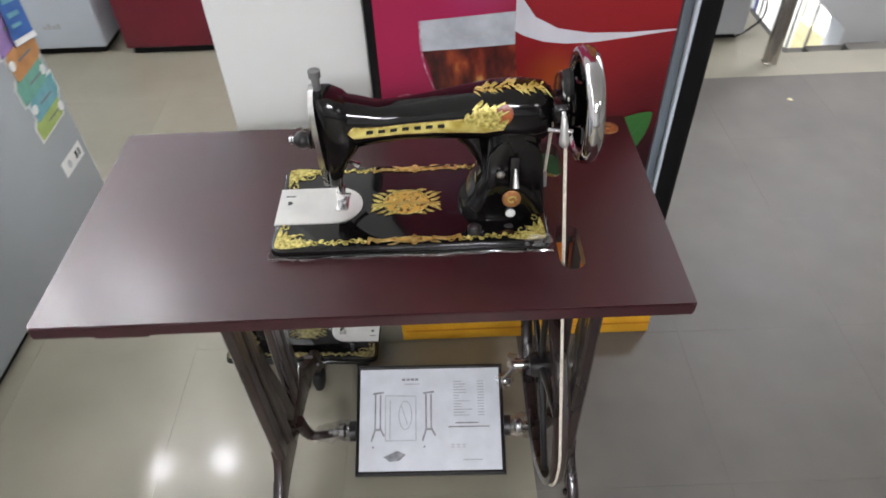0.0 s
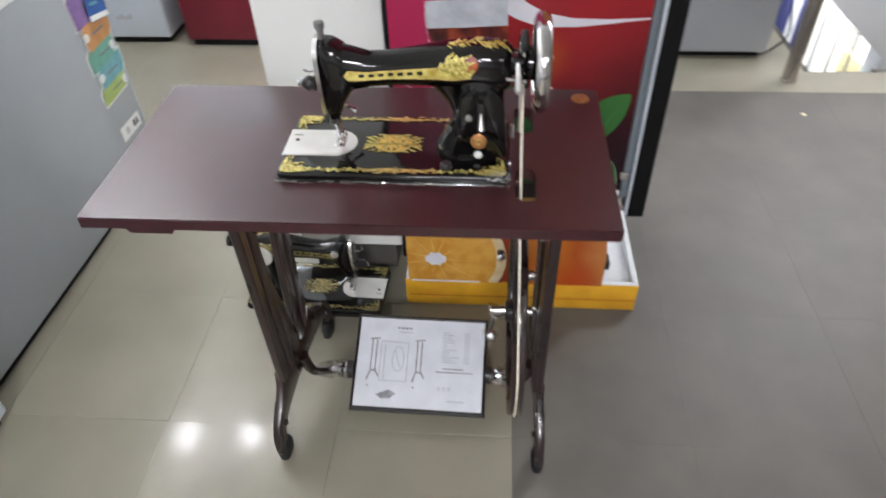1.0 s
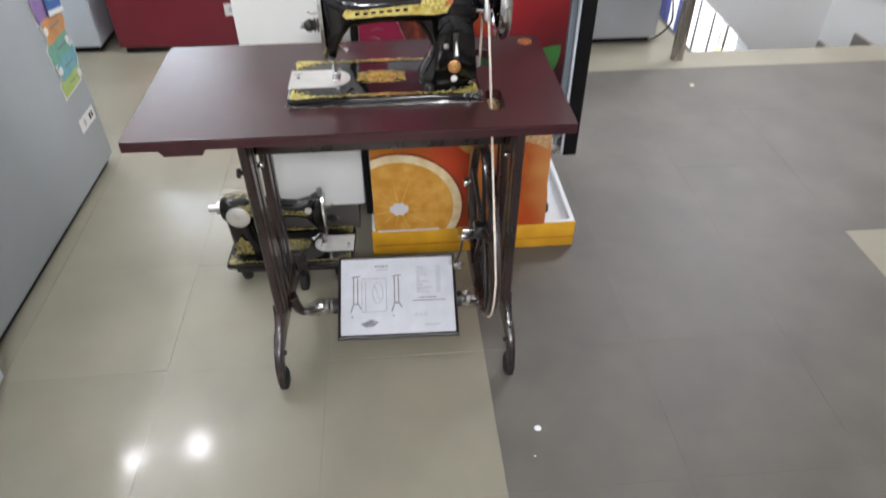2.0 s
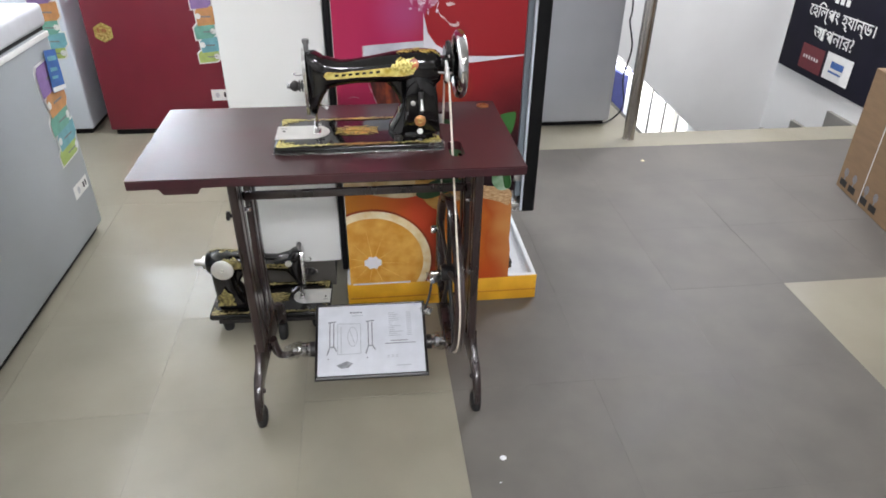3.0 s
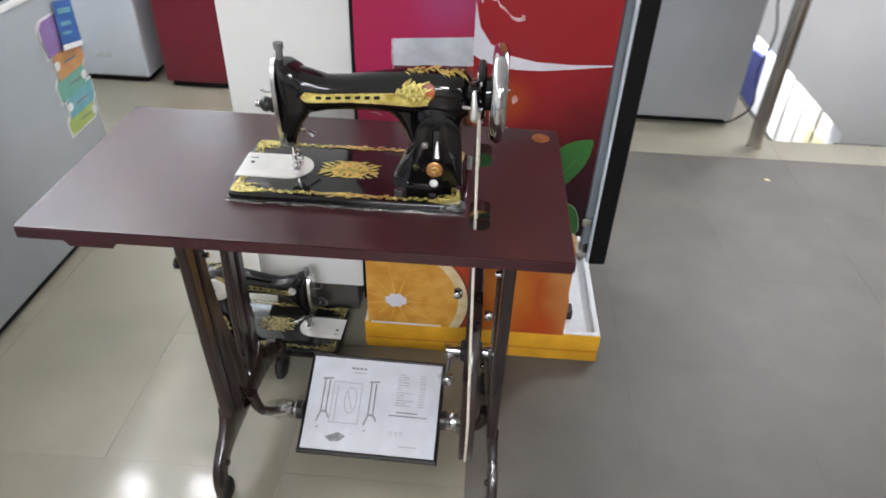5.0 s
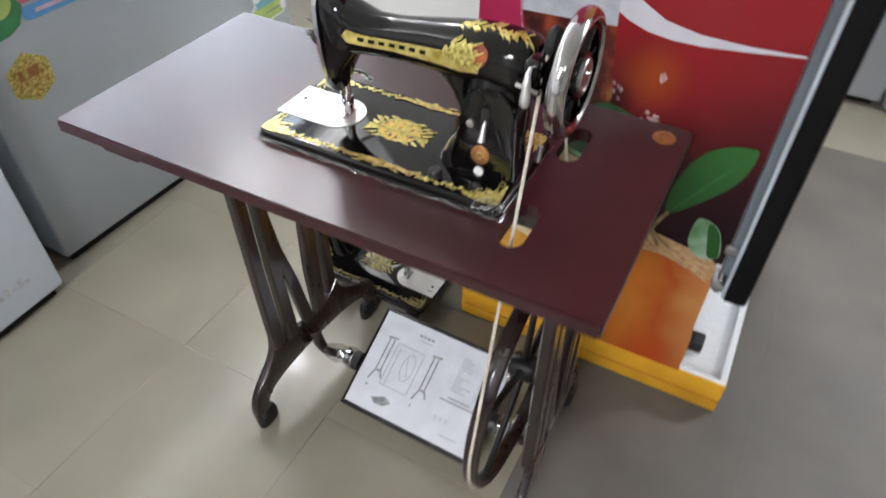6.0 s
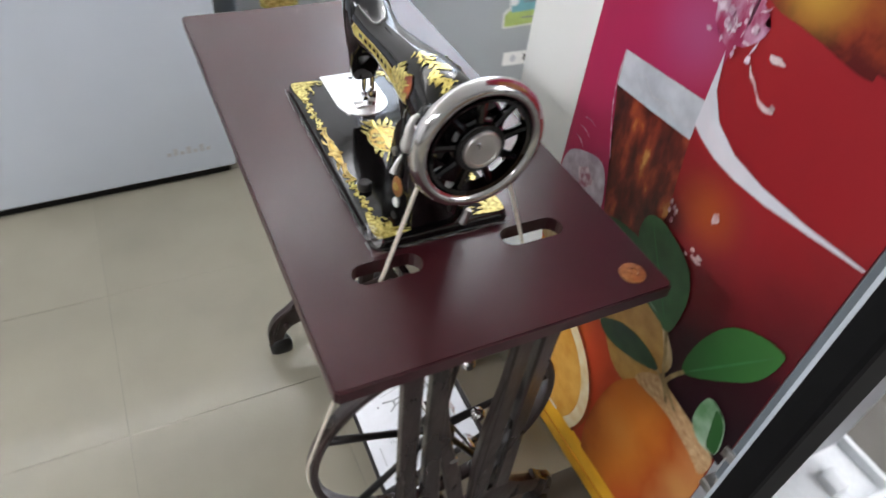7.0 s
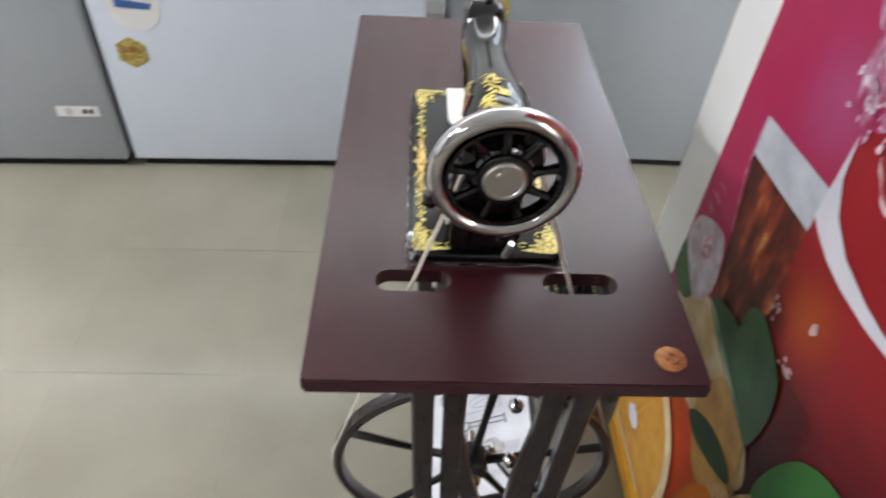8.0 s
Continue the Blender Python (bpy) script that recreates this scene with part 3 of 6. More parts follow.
def feature_strip(parent, face, u, v, w, h, k=1.0):
    """The tall many-coloured list of features stuck on a cabinet, with round pictograms."""
    cols = [S_LIME, S_BLUE, S_GREEN, S_ORANGE, S_PURPLE]
    hh = [0.14, 0.18, 0.18, 0.22, 0.28]
    z, shapes = v, []
    borders = []
    for i, (c, f) in enumerate(zip(cols, hh)):
        off = 0.009 * (1 if i % 2 else -1)
        a0, a1, b0, b1 = u + off, u + w + off, z, z + f * h
        r = min(0.018, f * h * 0.3)
        edge = [(a0 + 0.004, b0 - h * 0.02), (a1 - r, b0), (a1, b0 + r), (a1, b1 + h * 0.02), (a0 + r, b1), (a0, b1 - r)]
        mid = ((a0 + a1) / 2, (b0 + b1) / 2)
        borders.append([(p + math.copysign(0.006, p - mid[0]), q + math.copysign(0.006, q - mid[1])) for p, q in edge])
        shapes.append((c, [edge]))
        z += f * h
    st = sticker("feature_sticker", shapes, face, parent, "many-coloured feature sticker")
    for b in borders:
        part("white_border", flats([b], face), WHITE_PLASTIC, st, smooth=False)
    z = v
    dots, dashes = [], []
    for i, f in enumerate(hh):
        dots.append(ring2d(u + (0.02 if i % 2 else w - 0.02), z + f * h * 0.5, 0.014, 0.014, 14))
        dashes.append(rect(u + w * 0.35, u + w * 0.8, z + f * h * 0.42, z + f * h * 0.52))
        z += f * h
    for a, b in zip(dots, dashes):
        part("pictogram", flats([a], lambda p, q: Vector(face(p, q)) + face.out * 0.004), WHITE_PLASTIC, st, smooth=False)
        part("print", flats([b], lambda p, q: Vector(face(p, q)) + face.out * 0.004), INK, st, smooth=False)
    return st


def energy_plate(parent, face, u, v, w=0.125, h=0.05):
    st = sticker("socket_label", [(INK_LIGHT, [ring2d(u + w * 0.3, v + h * 0.5, 0.011, 0.014, 14)]), (BLACK_PLASTIC, [rect(u + w * 0.62, u + w * 0.72, v + h * 0.3, v + h * 0.75), rect(u + w * 0.78, u + w * 0.86, v + h * 0.3, v + h * 0.75)])], face, parent, "small white label with dark marks", rect(u, u + w, v, v + h))
    return st


def gold_hexagon(parent, face, u, v, r=0.045):
    pts = [(u + r * math.cos(a), v + r * math.sin(a)) for a in [math.pi / 6 + k * math.pi / 3 for k in range(6)]]
    inner = [(u + r * 0.8 * math.cos(a), v + r * 0.8 * math.sin(a)) for a in [math.pi / 6 + k * math.pi / 3 for k in range(6)]]
    st = part("warranty_sticker", flats([pts], face), GOLD, parent, "gold hexagonal warranty sticker", smooth=False)
    part("print", flats([inner], lambda p, q: Vector(face(p, q)) + face.out * 0.002), GOLD_DEEP, st, smooth=False)
    bars2 = [rect(u - r * 0.5, u - r * 0.3, v, v + r * 0.45), rect(u - r * 0.1, u + r * 0.35, v + 0.03 * r, v + r * 0.42)]
    part("print", flats(bars2, lambda p, q: Vector(face(p, q)) + face.out * 0.004), COPPER, st, smooth=False)


def chest_freezer(label, x, y0, y1, material, turn=0.0, top=0.79, depth=0.68, lid_material=None):
    """A chest freezer whose front faces east before it is turned; x is its front, y0 to y1 its width."""
    t = thing("chest_freezer", label, "freezer", pose(x, y0, 0, 0, 0, turn), group="chest freezers")
    w = y1 - y0
    part("plinth", box(-depth + 0.02, -0.022, 0.02, w - 0.02, 0, 0.032), BLACK_PLASTIC, t, smooth=False)
    part("body", box(-depth, 0, 0, w, 0.030, top - 0.012, 0.010, 3), material, t)
    part("gasket", box(-depth + 0.01, -0.008, 0.008, w - 0.008, top - 0.012, top), BLACK_PLASTIC, t, smooth=False)
    lid = part("lid", box(-depth, 0.006, -0.003, w + 0.003, top, top + 0.075, 0.016, 3), lid_material or LID_WHITE, t)
    part("handle", box(0.004, 0.026, w * 0.42, w * 0.58, top + 0.010, top + 0.040, 0.008, 3), WHITE_PLASTIC, t, "moulded plastic lid handle")
    part("trim", box(-0.002, 0.005, 0.004, w - 0.004, top - 0.034, top - 0.016, 0.002), WHITE_PLASTIC, t)
    part("lock", lathe([(0.0, 0.0), (0.010, 0.0), (0.010, 0.006), (0.0, 0.007)], "x", 16), CHROME, t, "small chrome lid lock").location = (0.005, w * 0.5, top - 0.06)
    return t, Face((0.0, 0, 0), (0, 1, 0), (0, 0, 1), (1, 0, 0))


S_PINK = paint("label_pink", (0.46, 0.10, 0.15))
S_SKY = paint("label_blue", (0.10, 0.30, 0.55))
S_LEAF = paint("label_green", (0.04, 0.19, 0.07))
P_TINT = paint("label_tint", (0.55, 0.35, 0.42))


def freezers():
    t, f = chest_freezer("grey chest freezer with a strip of feature stickers", -1.041, 0.0, 1.012, FREEZER_GREY, -1.25)
    feature_strip(t, f, 0.843, 0.350, 0.150, 0.34)
    blue = part("blue_tag", flats([[(0.903, 0.588), (1.004, 0.572), (1.006, 0.712), (0.920, 0.728)]], lambda p, q: Vector(f(p, q)) + f.out * 0.010), S_DEEP, t, "glossy blue promotional tag", smooth=False)
    part("print", flats([[(0.928, 0.690), (0.990, 0.679), (0.990, 0.694), (0.928, 0.706)], [(0.926, 0.655), (0.975, 0.647), (0.975, 0.659), (0.926, 0.668)], [(0.922, 0.630), (0.965, 0.623), (0.965, 0.632), (0.922, 0.640)]], lambda p, q: Vector(f(p, q)) + f.out * 0.0125), S_BLUE, blue, smooth=False)
    part("print", flats([[(0.9035, 0.590), (1.003, 0.574), (1.003, 0.590), (0.905, 0.606)]], lambda p, q: Vector(f(p, q)) + f.out * 0.0125), WHITE_PLASTIC, blue, smooth=False)
    energy_plate(t, f, 0.855, 0.20)
    gold_hexagon(t, f, 0.115, 0.516, 0.060)
    for z, m, name in ((0.687, S_PINK, "pink_label"), (0.648, S_SKY, "blue_label")):
        cap = [(0.168 + 0.016 * math.cos(a), z + 0.016 * math.sin(a)) for a in [math.pi / 2 + math.pi * k / 8 for k in range(9)]] + [(0.298 + 0.016 * math.cos(a), z + 0.016 * math.sin(a)) for a in [-math.pi / 2 + math.pi * k / 8 for k in range(9)]]
        lab = part(name, flats([cap], f), m, t, "bright capsule-shaped label", smooth=False)
        part("print", flats([rect(0.185, 0.275, z - 0.004, z + 0.005)], lambda p, q: Vector(f(p, q)) + f.out * 0.002), P_TINT, lab, smooth=False)
    green = [(0.060, 0.612), (0.110, 0.618), (0.140, 0.632), (0.160, 0.668), (0.158, 0.715), (0.125, 0.745), (0.080, 0.742), (0.058, 0.70)]
    gs = part("green_sticker", flats([green], f), S_LEAF, t, "round green sticker with a pointed corner", smooth=False)
    part("print", flats([ring2d(0.105, 0.690, 0.036, 0.034, 20)], lambda p, q: Vector(f(p, q)) + f.out * 0.002), S_LIME, gs, smooth=False)
    t, f = chest_freezer("white chest freezer beside the grey one", -0.9495, -0.955, -0.066, FREEZER_WHITE, 1.6)
    gold_hexagon(t, f, 0.085, 0.392, 0.046)
    ringb = part("round_sticker", flats([ring2d(0.12, 0.525, 0.07, 0.07, 32)], f), WHITE_PLASTIC, t, "round white sticker with a blue print", smooth=False)
    part("print", flats([[(0.075, 0.522), (0.16, 0.517), (0.17, 0.532), (0.075, 0.545)]], lambda p, q: Vector(f(p, q)) + f.out * 0.002), S_DEEP, ringb, smooth=False)
    part("faint_print", flats([rect(0.70 + k * 0.018, 0.712 + k * 0.018, 0.105, 0.105 + 0.012 * (1 + k % 2)) for k in range(7)], f), INK_LIGHT, t, "faint grey print", smooth=False)
    t, f = chest_freezer("grey chest freezer at the end of the row", -0.906, -1.905, -0.972, FREEZER_GREY, 2.2)
    energy_plate(t, f, 0.775, 0.188, 0.12, 0.035)


freezers()


# ---- freezers and refrigerators along the back ----
def refrigerator(label, x0, x1, y, h, material, split=0.62, depth=0.66, handle_side=1):
    """A two-door refrigerator whose front faces south; y is its front."""
    w = x1 - x0
    t = thing("refrigerator", label, "refrigerator", pose(x0, y, 0), group="refrigerators")
    part("plinth", box(0.02, w - 0.02, 0.04, depth - 0.02, 0, 0.035), BLACK_PLASTIC, t, smooth=False)
    part("body", box(0, w, 0.058, depth, 0.03, h, 0.008, 2), FRIDGE_GREY, t)
    low = part("door", box(0, w, 0, 0.052, 0.032, h * split, 0.012, 3), material, t)
    up = part("door", box(0, w, 0, 0.052, h * split + 0.01, h, 0.012, 3), material, t)
    hx = w - 0.05 if handle_side > 0 else 0.03
    part("handle", box(hx, hx + 0.02, -0.03, -0.003, h * split - 0.30, h * split - 0.04, 0.007, 2), STEEL, low, "steel door handle")
    part("handle", box(hx, hx + 0.02, -0.03, -0.003, h * split + 0.05, h * split + 0.24, 0.007, 2), STEEL, up, "steel door handle")
    return t, Face((0, 0, 0), (1, 0, 0), (0, 0, 1), (0, -1, 0))


def refrigerators():
    t, f = chest_freezer("wine red chest freezer with a gold sticker", -1.270, 1.995, 2.705, RED_STEEL, -90, top=0.765, lid_material=RED_STEEL)
    gold_hexagon(t, f, 0.081, 0.527, 0.048)
    feature_strip(t, f, 0.515, 0.378, 0.10, 0.36)
    energy_plate(t, f, 0.536, 0.175, 0.10, 0.058)
    t, f = chest_freezer("white chest freezer in the back row with feature stickers", -2.02, 2.022, 2.678, FREEZER_WHITE, -90, top=0.765)
    feature_strip(t, f, 0.52, 0.402, 0.115, 0.36)
    part("faint_print", flats([rect(0.42 + 0.02 * k, 0.432 + 0.02 * k, 0.12, 0.135 + 0.01 * (k % 2)) for k in range(4)], f), INK_LIGHT, t, "faint grey print", smooth=False)
    refrigerator("silver grey upright refrigerator by the stair post", 0.862, 1.372, 1.902, 1.55, FRIDGE_GREY, 0.66, handle_side=-1)
    refrigerator("silver grey upright refrigerator in the back row", 0.28, 0.850, 1.95, 1.55, FRIDGE_GREY, 0.66)
    cable = thing("power_cable", "thin black power cable hanging beside the refrigerator", "cable")
    pts = [(1.43, 2.05, 0.95), (1.44, 1.98, 0.62), (1.425, 1.95, 0.55), (1.45, 1.93, 0.42), (1.44, 1.96, 0.25), (1.46, 1.95, 0.10), (1.42, 1.97, 0.02), (1.35, 1.935, 0.006)]
    part("cord", tube(smooth_line(pts, 6), 0.0045, 8), BLACK_PLASTIC, cable)


def smooth_line(pts, k):
    """More points along a line, on a smooth curve through those given."""
    ps = [Vector(p) for p in pts]
    out = []
    for i in range(len(ps) - 1):
        a, b, c, d = ps[max(i - 1, 0)], ps[i], ps[i + 1], ps[min(i + 2, len(ps) - 1)]
        for j in range(k):
            t = j / k
            out.append(0.5 * (2 * b + (c - a) * t + (2 * a - 5 * b + 4 * c - d) * t * t + (3 * b - a - 3 * c + d) * t ** 3))
    return out + [ps[-1]]


refrigerators()


# ---- sign board and carton by the stairs ----
def sign_board():
    t = thing("sign_board", "navy advertising board with white lettering on the stairwell wall", "sign", pose(WALL_E - 0.004, 2.885, 0.035))
    part("panel", box(-0.022, 0, -1.02, 0, 0, 0.95, 0.002), NAVY, t, smooth=False)
    f = Face((-0.0225, 0, 0), (0, -1, 0), (0, 0, 1), (-1, 0, 0))
    part("edge", box(-0.023, 0.0, -0.002, 0.004, 0, 0.95), WHITE_PLASTIC, t, smooth=False)
    part("logo", flats([rect(0.22, 0.455, 0.045, 0.20)], f), paint("logo_red", (0.13, 0.010, 0.018)), t, "plain dark red logo patch", smooth=False)
    w = part("logo", flats([rect(0.48, 0.73, 0.05, 0.21)], f), WHITE_PLASTIC, t, "white logo patch with blue bars", smooth=False)
    part("print", flats([rect(0.54, 0.66, 0.125, 0.165), rect(0.53, 0.65, 0.095, 0.107)], lambda p, q: Vector(f(p, q)) + f.out * 0.002), S_DEEP, w, smooth=False)
    part("print", flats([rect(0.255 + k * 0.028, 0.269 + k * 0.028, 0.115, 0.135) for k in range(6)], lambda p, q: Vector(f(p, q)) + f.out * 0.002), WHITE_PLASTIC, t, smooth=False)
    for text, u, v, size in (("আপনার?", 0.285, 0.250, 0.108), ("েহিল্পং হ্যান্ড।", 0.185, 0.372, 0.100)):
        cu = bpy.data.curves.new("lettering", "FONT")
        cu.body, cu.size, cu.extrude = text, size, 0.001
        ob = new("lettering", cu)
        ob.parent = t
        ob.matrix_basis = Matrix.Translation(f(u, v) + f.out * 0.001) @ Matrix(((0, 0, -1), (-1, 0, 0), (0, 1, 0))).to_4x4()
        cu.materials.append(WHITE_PLASTIC)
    part("print", flats([rect(0.40 + k * 0.052, 0.436 + k * 0.052, 0.482, 0.520) for k in range(3)] + [rect(0.395, 0.545, 0.528, 0.536)], f), WHITE_PLASTIC, t, smooth=False)


sign_board()


def brown_carton():
    t = thing("carton", "large brown cardboard carton with black handling marks", "carton", pose(2.195, 1.10, 0, 0, 0, -9))
    part("body", box(0, 0.62, -0.85, 0, 0.0, 0.545, 0.004, 2), CARD, t, smooth=False)
    f = Face((0, 0, 0), (0, -1, 0), (0, 0, 1), (-1, 0, 0))
    part("seam", flats([rect(0.20, 0.206, 0.0, 0.545)], f), FOAM, t, "pale edge of the folded flap", smooth=False)
    for k in range(4):
        u = 0.025 + k * 0.075 + (0.03 if k > 1 else 0)
        mark = part("handling_mark", flats([rect(u, u + 0.055, 0.02, 0.05)], f), BLACK_PLASTIC, t, "black printed handling mark", smooth=False)
        part("print", flats([ring2d(u + 0.027, 0.085, 0.018, 0.020, 10), rect(u + 0.023, u + 0.031, 0.05, 0.07)], f), INK, mark, smooth=False)
    top = thing("carton", "plain brown cardboard carton lying on a larger one", "carton", pose(2.195, 1.10, 0.5465, 0, 0, -9))
    part("body", box(0.07, 0.60, -0.80, -0.04, 0.0, 0.36, 0.004, 2), CARD, top, smooth=False)
    part("tape", box(0.06, 0.61, -0.455, -0.395, 0.355, 0.3615), INK_LIGHT, top, "strip of packing tape", smooth=False)


brown_carton()


# ---- white cabinet and drinks cooler behind the table ----
def white_cabinet():
    t = thing("white_cabinet", "tall plain white cabinet beside the drinks cooler", "cabinet", pose(-0.348, 0.462, 0))
    part("body", box(0, 0.290, 0, 0.46, 0.13, 1.85, 0.006, 2), mat("white_laminate", (0.87, 0.88, 0.85), 0.4, var=0.02, scale=3), t)
    # dark-coloured block put where only shade falls under the cabinet
    part("plinth", box(0.02, 0.262, 0.05, 0.44, 0, 0.13), mat("under_cabinet_shade", (0.10, 0.092, 0.080), 0.6), t, "dark block that stands for shade under the cabinet", smooth=False)
    part("edge_strip", box(0.292, 0.311, -0.012, 0.03, 0.10, 1.85, 0.003), BLACK_PLASTIC, t, "black plastic corner strip")


white_cabinet()

P_X0, P_X1, P_Y, P_Z0, P_Z1 = -0.030, 0.492, 0.360, 0.098, 1.82


def upright(xy, z0, z1):
    """An upright moulding with the given outline on plan."""
    bm = bmesh.new()
    a, b = [bm.verts.new((x, y, z0)) for x, y in xy], [bm.verts.new((x, y, z1)) for x, y in xy]
    bm.faces.new(a), bm.faces.new(b[::-1])
    for i in range(len(xy)):
        bm.faces.new((a[i], a[(i + 1) % len(xy)], b[(i + 1) % len(xy)], b[i]))
    return bm


def drinks_cooler():
    t = thing("drinks_cooler", "tall drinks cooler covered with a poster of fruit and cold drinks", "cooler")
    part("body", box(P_X0 + 0.01, P_X1 - 0.02, P_Y + 0.012, 0.86, 0.125, 1.9, 0.008, 2), FRIDGE_GREY, t)
    for x in (0.02, 0.44):
        for y in (0.45, 0.80):
            part("foot", lathe([(0.0, 0.068), (0.022, 0.068), (0.022, 0.084), (0.015, 0.088), (0.015, 0.13)], n=16), BLACK_PLASTIC, t).location = (x, y, 0.0)
    # the door's right-hand stile, which begins above the machine compartment
    stile = part("door_stile", upright([(0.5165, 0.339), (0.548, 0.340), (0.5545, 0.343), (0.557, 0.350), (0.557, 0.42), (0.5165, 0.42)], 0.356, 1.9), STILE_BLACK, t, "black door edge", smooth=False)
    part("inner_frame", box(0.494, 0.5163, 0.357, 0.41, 0.40, 1.9, 0.004, 2), FRAME_GREY, t, "pale grey inner door frame")
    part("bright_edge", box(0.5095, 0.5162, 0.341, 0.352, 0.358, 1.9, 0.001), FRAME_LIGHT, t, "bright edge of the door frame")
    hinge = part("hinge", box(0.485, 0.53, 0.352, 0.40, 0.362, 0.378, 0.003), STEEL, t, "steel door hinge")
    part("pin", lathe([(0.0, 0.345), (0.007, 0.345), (0.007, 0.40), (0.0, 0.40)], n=12), STEEL, hinge).location = (0.500, 0.372, 0)
    part("bracket", box(0.486, 0.508, 0.350, 0.356, 0.455, 0.475, 0.002), STEEL, t)
    return t


cooler = drinks_cooler()

P_BASE = gradient_mat("poster_ground", [(0.0, (0.42, 0.022, 0.085)), (0.30, (0.42, 0.022, 0.095)), (0.50, (0.36, 0.014, 0.030)), (1.0, (0.20, 0.008, 0.014))], 0, P_X0, P_X1, warp=0.02, spots=[(0.165, 0.36, 0.955, 0.11, (0.40, 0.075, 0.20), 0.8)])
P_RED = gradient_mat("poster_red_drink", [(0.0, (0.012, 0.003, 0.006)), (0.21, (0.034, 0.004, 0.008)), (0.42, (0.19, 0.012, 0.016)), (0.60, (0.30, 0.015, 0.020)), (1.0, (0.33, 0.018, 0.026))], (-0.5, 0.0, 1.0), 0.25, 0.90, warp=0.055, scale=9,
                     spots=[(0.285, 0.36, 0.755, 0.075, (0.42, 0.085, 0.014), 0.75), (0.232, 0.36, 0.700, 0.045, (0.03, 0.005, 0.006), 0.75), (0.25, 0.36, 0.99, 0.10, (0.36, 0.020, 0.024), 0.7)])
P_GLASS = mat("poster_glass", (0.50, 0.53, 0.58), 0.35, var=0.12, scale=22, space="World", second=(0.66, 0.69, 0.73))
P_FOAM = mat("poster_foam", (0.44, 0.16, 0.22), 0.35, var=0.2, scale=70, second=(0.72, 0.60, 0.64), space="World", thr=(0.40, 0.62))
P_RIND = mat("poster_rind", (0.80, 0.60, 0.30), 0.35, var=0.08, scale=30, second=(0.86, 0.76, 0.54), space="World")
P_FLESH = mat("poster_flesh", (0.63, 0.29, 0.035), 0.35, var=0.06, scale=26, second=(0.72, 0.40, 0.085), space="World", detail=2.0)
P_SEG = mat("poster_pith", (0.74, 0.44, 0.12), 0.35, var=0.1, scale=30, space="World")
P_SKIN = gradient_mat("poster_orange_skin", [(0.0, (0.28, 0.045, 0.014)), (0.22, (0.46, 0.13, 0.02)), (0.50, (0.52, 0.16, 0.022)), (0.72, (0.40, 0.080, 0.012)), (1.0, (0.52, 0.20, 0.06))], 0, 0.235, 0.485, warp=0.09, scale=13, spots=[(0.42, 0.36, 0.10, 0.12, (0.44, 0.060, 0.010), 0.9), (0.315, 0.36, 0.255, 0.080, (0.58, 0.22, 0.04), 0.7), (0.462, 0.36, 0.30, 0.06, (0.56, 0.27, 0.08), 0.7)])
P_ROSE = gradient_mat("poster_orange_red", [(0.0, (0.60, 0.22, 0.02)), (0.45, (0.56, 0.13, 0.018)), (0.75, (0.50, 0.06, 0.02)), (1.0, (0.42, 0.05, 0.02))], 0, -0.03, 0.25, warp=0.06)
P_OCHRE = mat("poster_ochre", (0.42, 0.20, 0.03), 0.35, var=0.2, scale=18, second=(0.60, 0.36, 0.10), space="World")
P_STRAW = mat("poster_pulp", (0.46, 0.24, 0.09), 0.4, var=0.2, scale=70, second=(0.68, 0.48, 0.27), space="World", stretch=(1, 1, 2.5))
P_LEAF = gradient_mat("poster_leaf", [(0.0, (0.018, 0.075, 0.019)), (0.5, (0.028, 0.115, 0.026)), (1.0, (0.044, 0.160, 0.036))], (0.6, 0.0, 1.0), 0.66, 0.98, warp=0.10, scale=14)
P_LEAF_MID = mat("poster_leaf_mid", (0.022, 0.085, 0.026), 0.35, var=0.3, scale=16, second=(0.040, 0.135, 0.042), space="World")
P_LEAF_DARK = mat("poster_leaf_dark", (0.014, 0.050, 0.018), 0.35, var=0.3, scale=16, second=(0.03, 0.09, 0.03), space="World")
P_LEAF_PALE = mat("poster_leaf_pale", (0.12, 0.30, 0.12), 0.35, var=0.3, scale=20, second=(0.42, 0.55, 0.42), space="World")
P_VEIN = mat("poster_leaf_vein", (0.03, 0.16, 0.045), 0.35, var=0.2, scale=20, space="World")
P_STEM = mat("poster_stem", (0.26, 0.17, 0.06), 0.4, var=0.4, scale=40, second=(0.45, 0.33, 0.15), space="World")
P_LILAC = mat("poster_splash", (0.58, 0.34, 0.46), 0.35, var=0.2, scale=80, second=(0.80, 0.68, 0.76), space="World", thr=(0.40, 0.60))
P_SPLASH = mat("poster_splash_body", (0.40, 0.030, 0.11), 0.35, var=0.1, scale=34, second=(0.60, 0.36, 0.50), space="World", thr=(0.40, 0.66), detail=6.0, stretch=(1.4, 1, 0.8))
P_CREST = mat("poster_crest", (0.46, 0.36, 0.43), 0.35, var=0.2, scale=40, second=(0.66, 0.60, 0.66), space="World")
P_CREAM = mat("poster_cream", (0.50, 0.33, 0.12), 0.35, var=0.2, scale=16, second=(0.74, 0.63, 0.42), space="World")
P_WHITE = mat("poster_white", (0.70, 0.69, 0.74), 0.35, var=0.08, scale=12, space="World")
P_SHINE = mat("poster_shine", (0.70, 0.40, 0.40), 0.35, var=0.2, scale=60, space="World", second=(0.82, 0.72, 0.72))
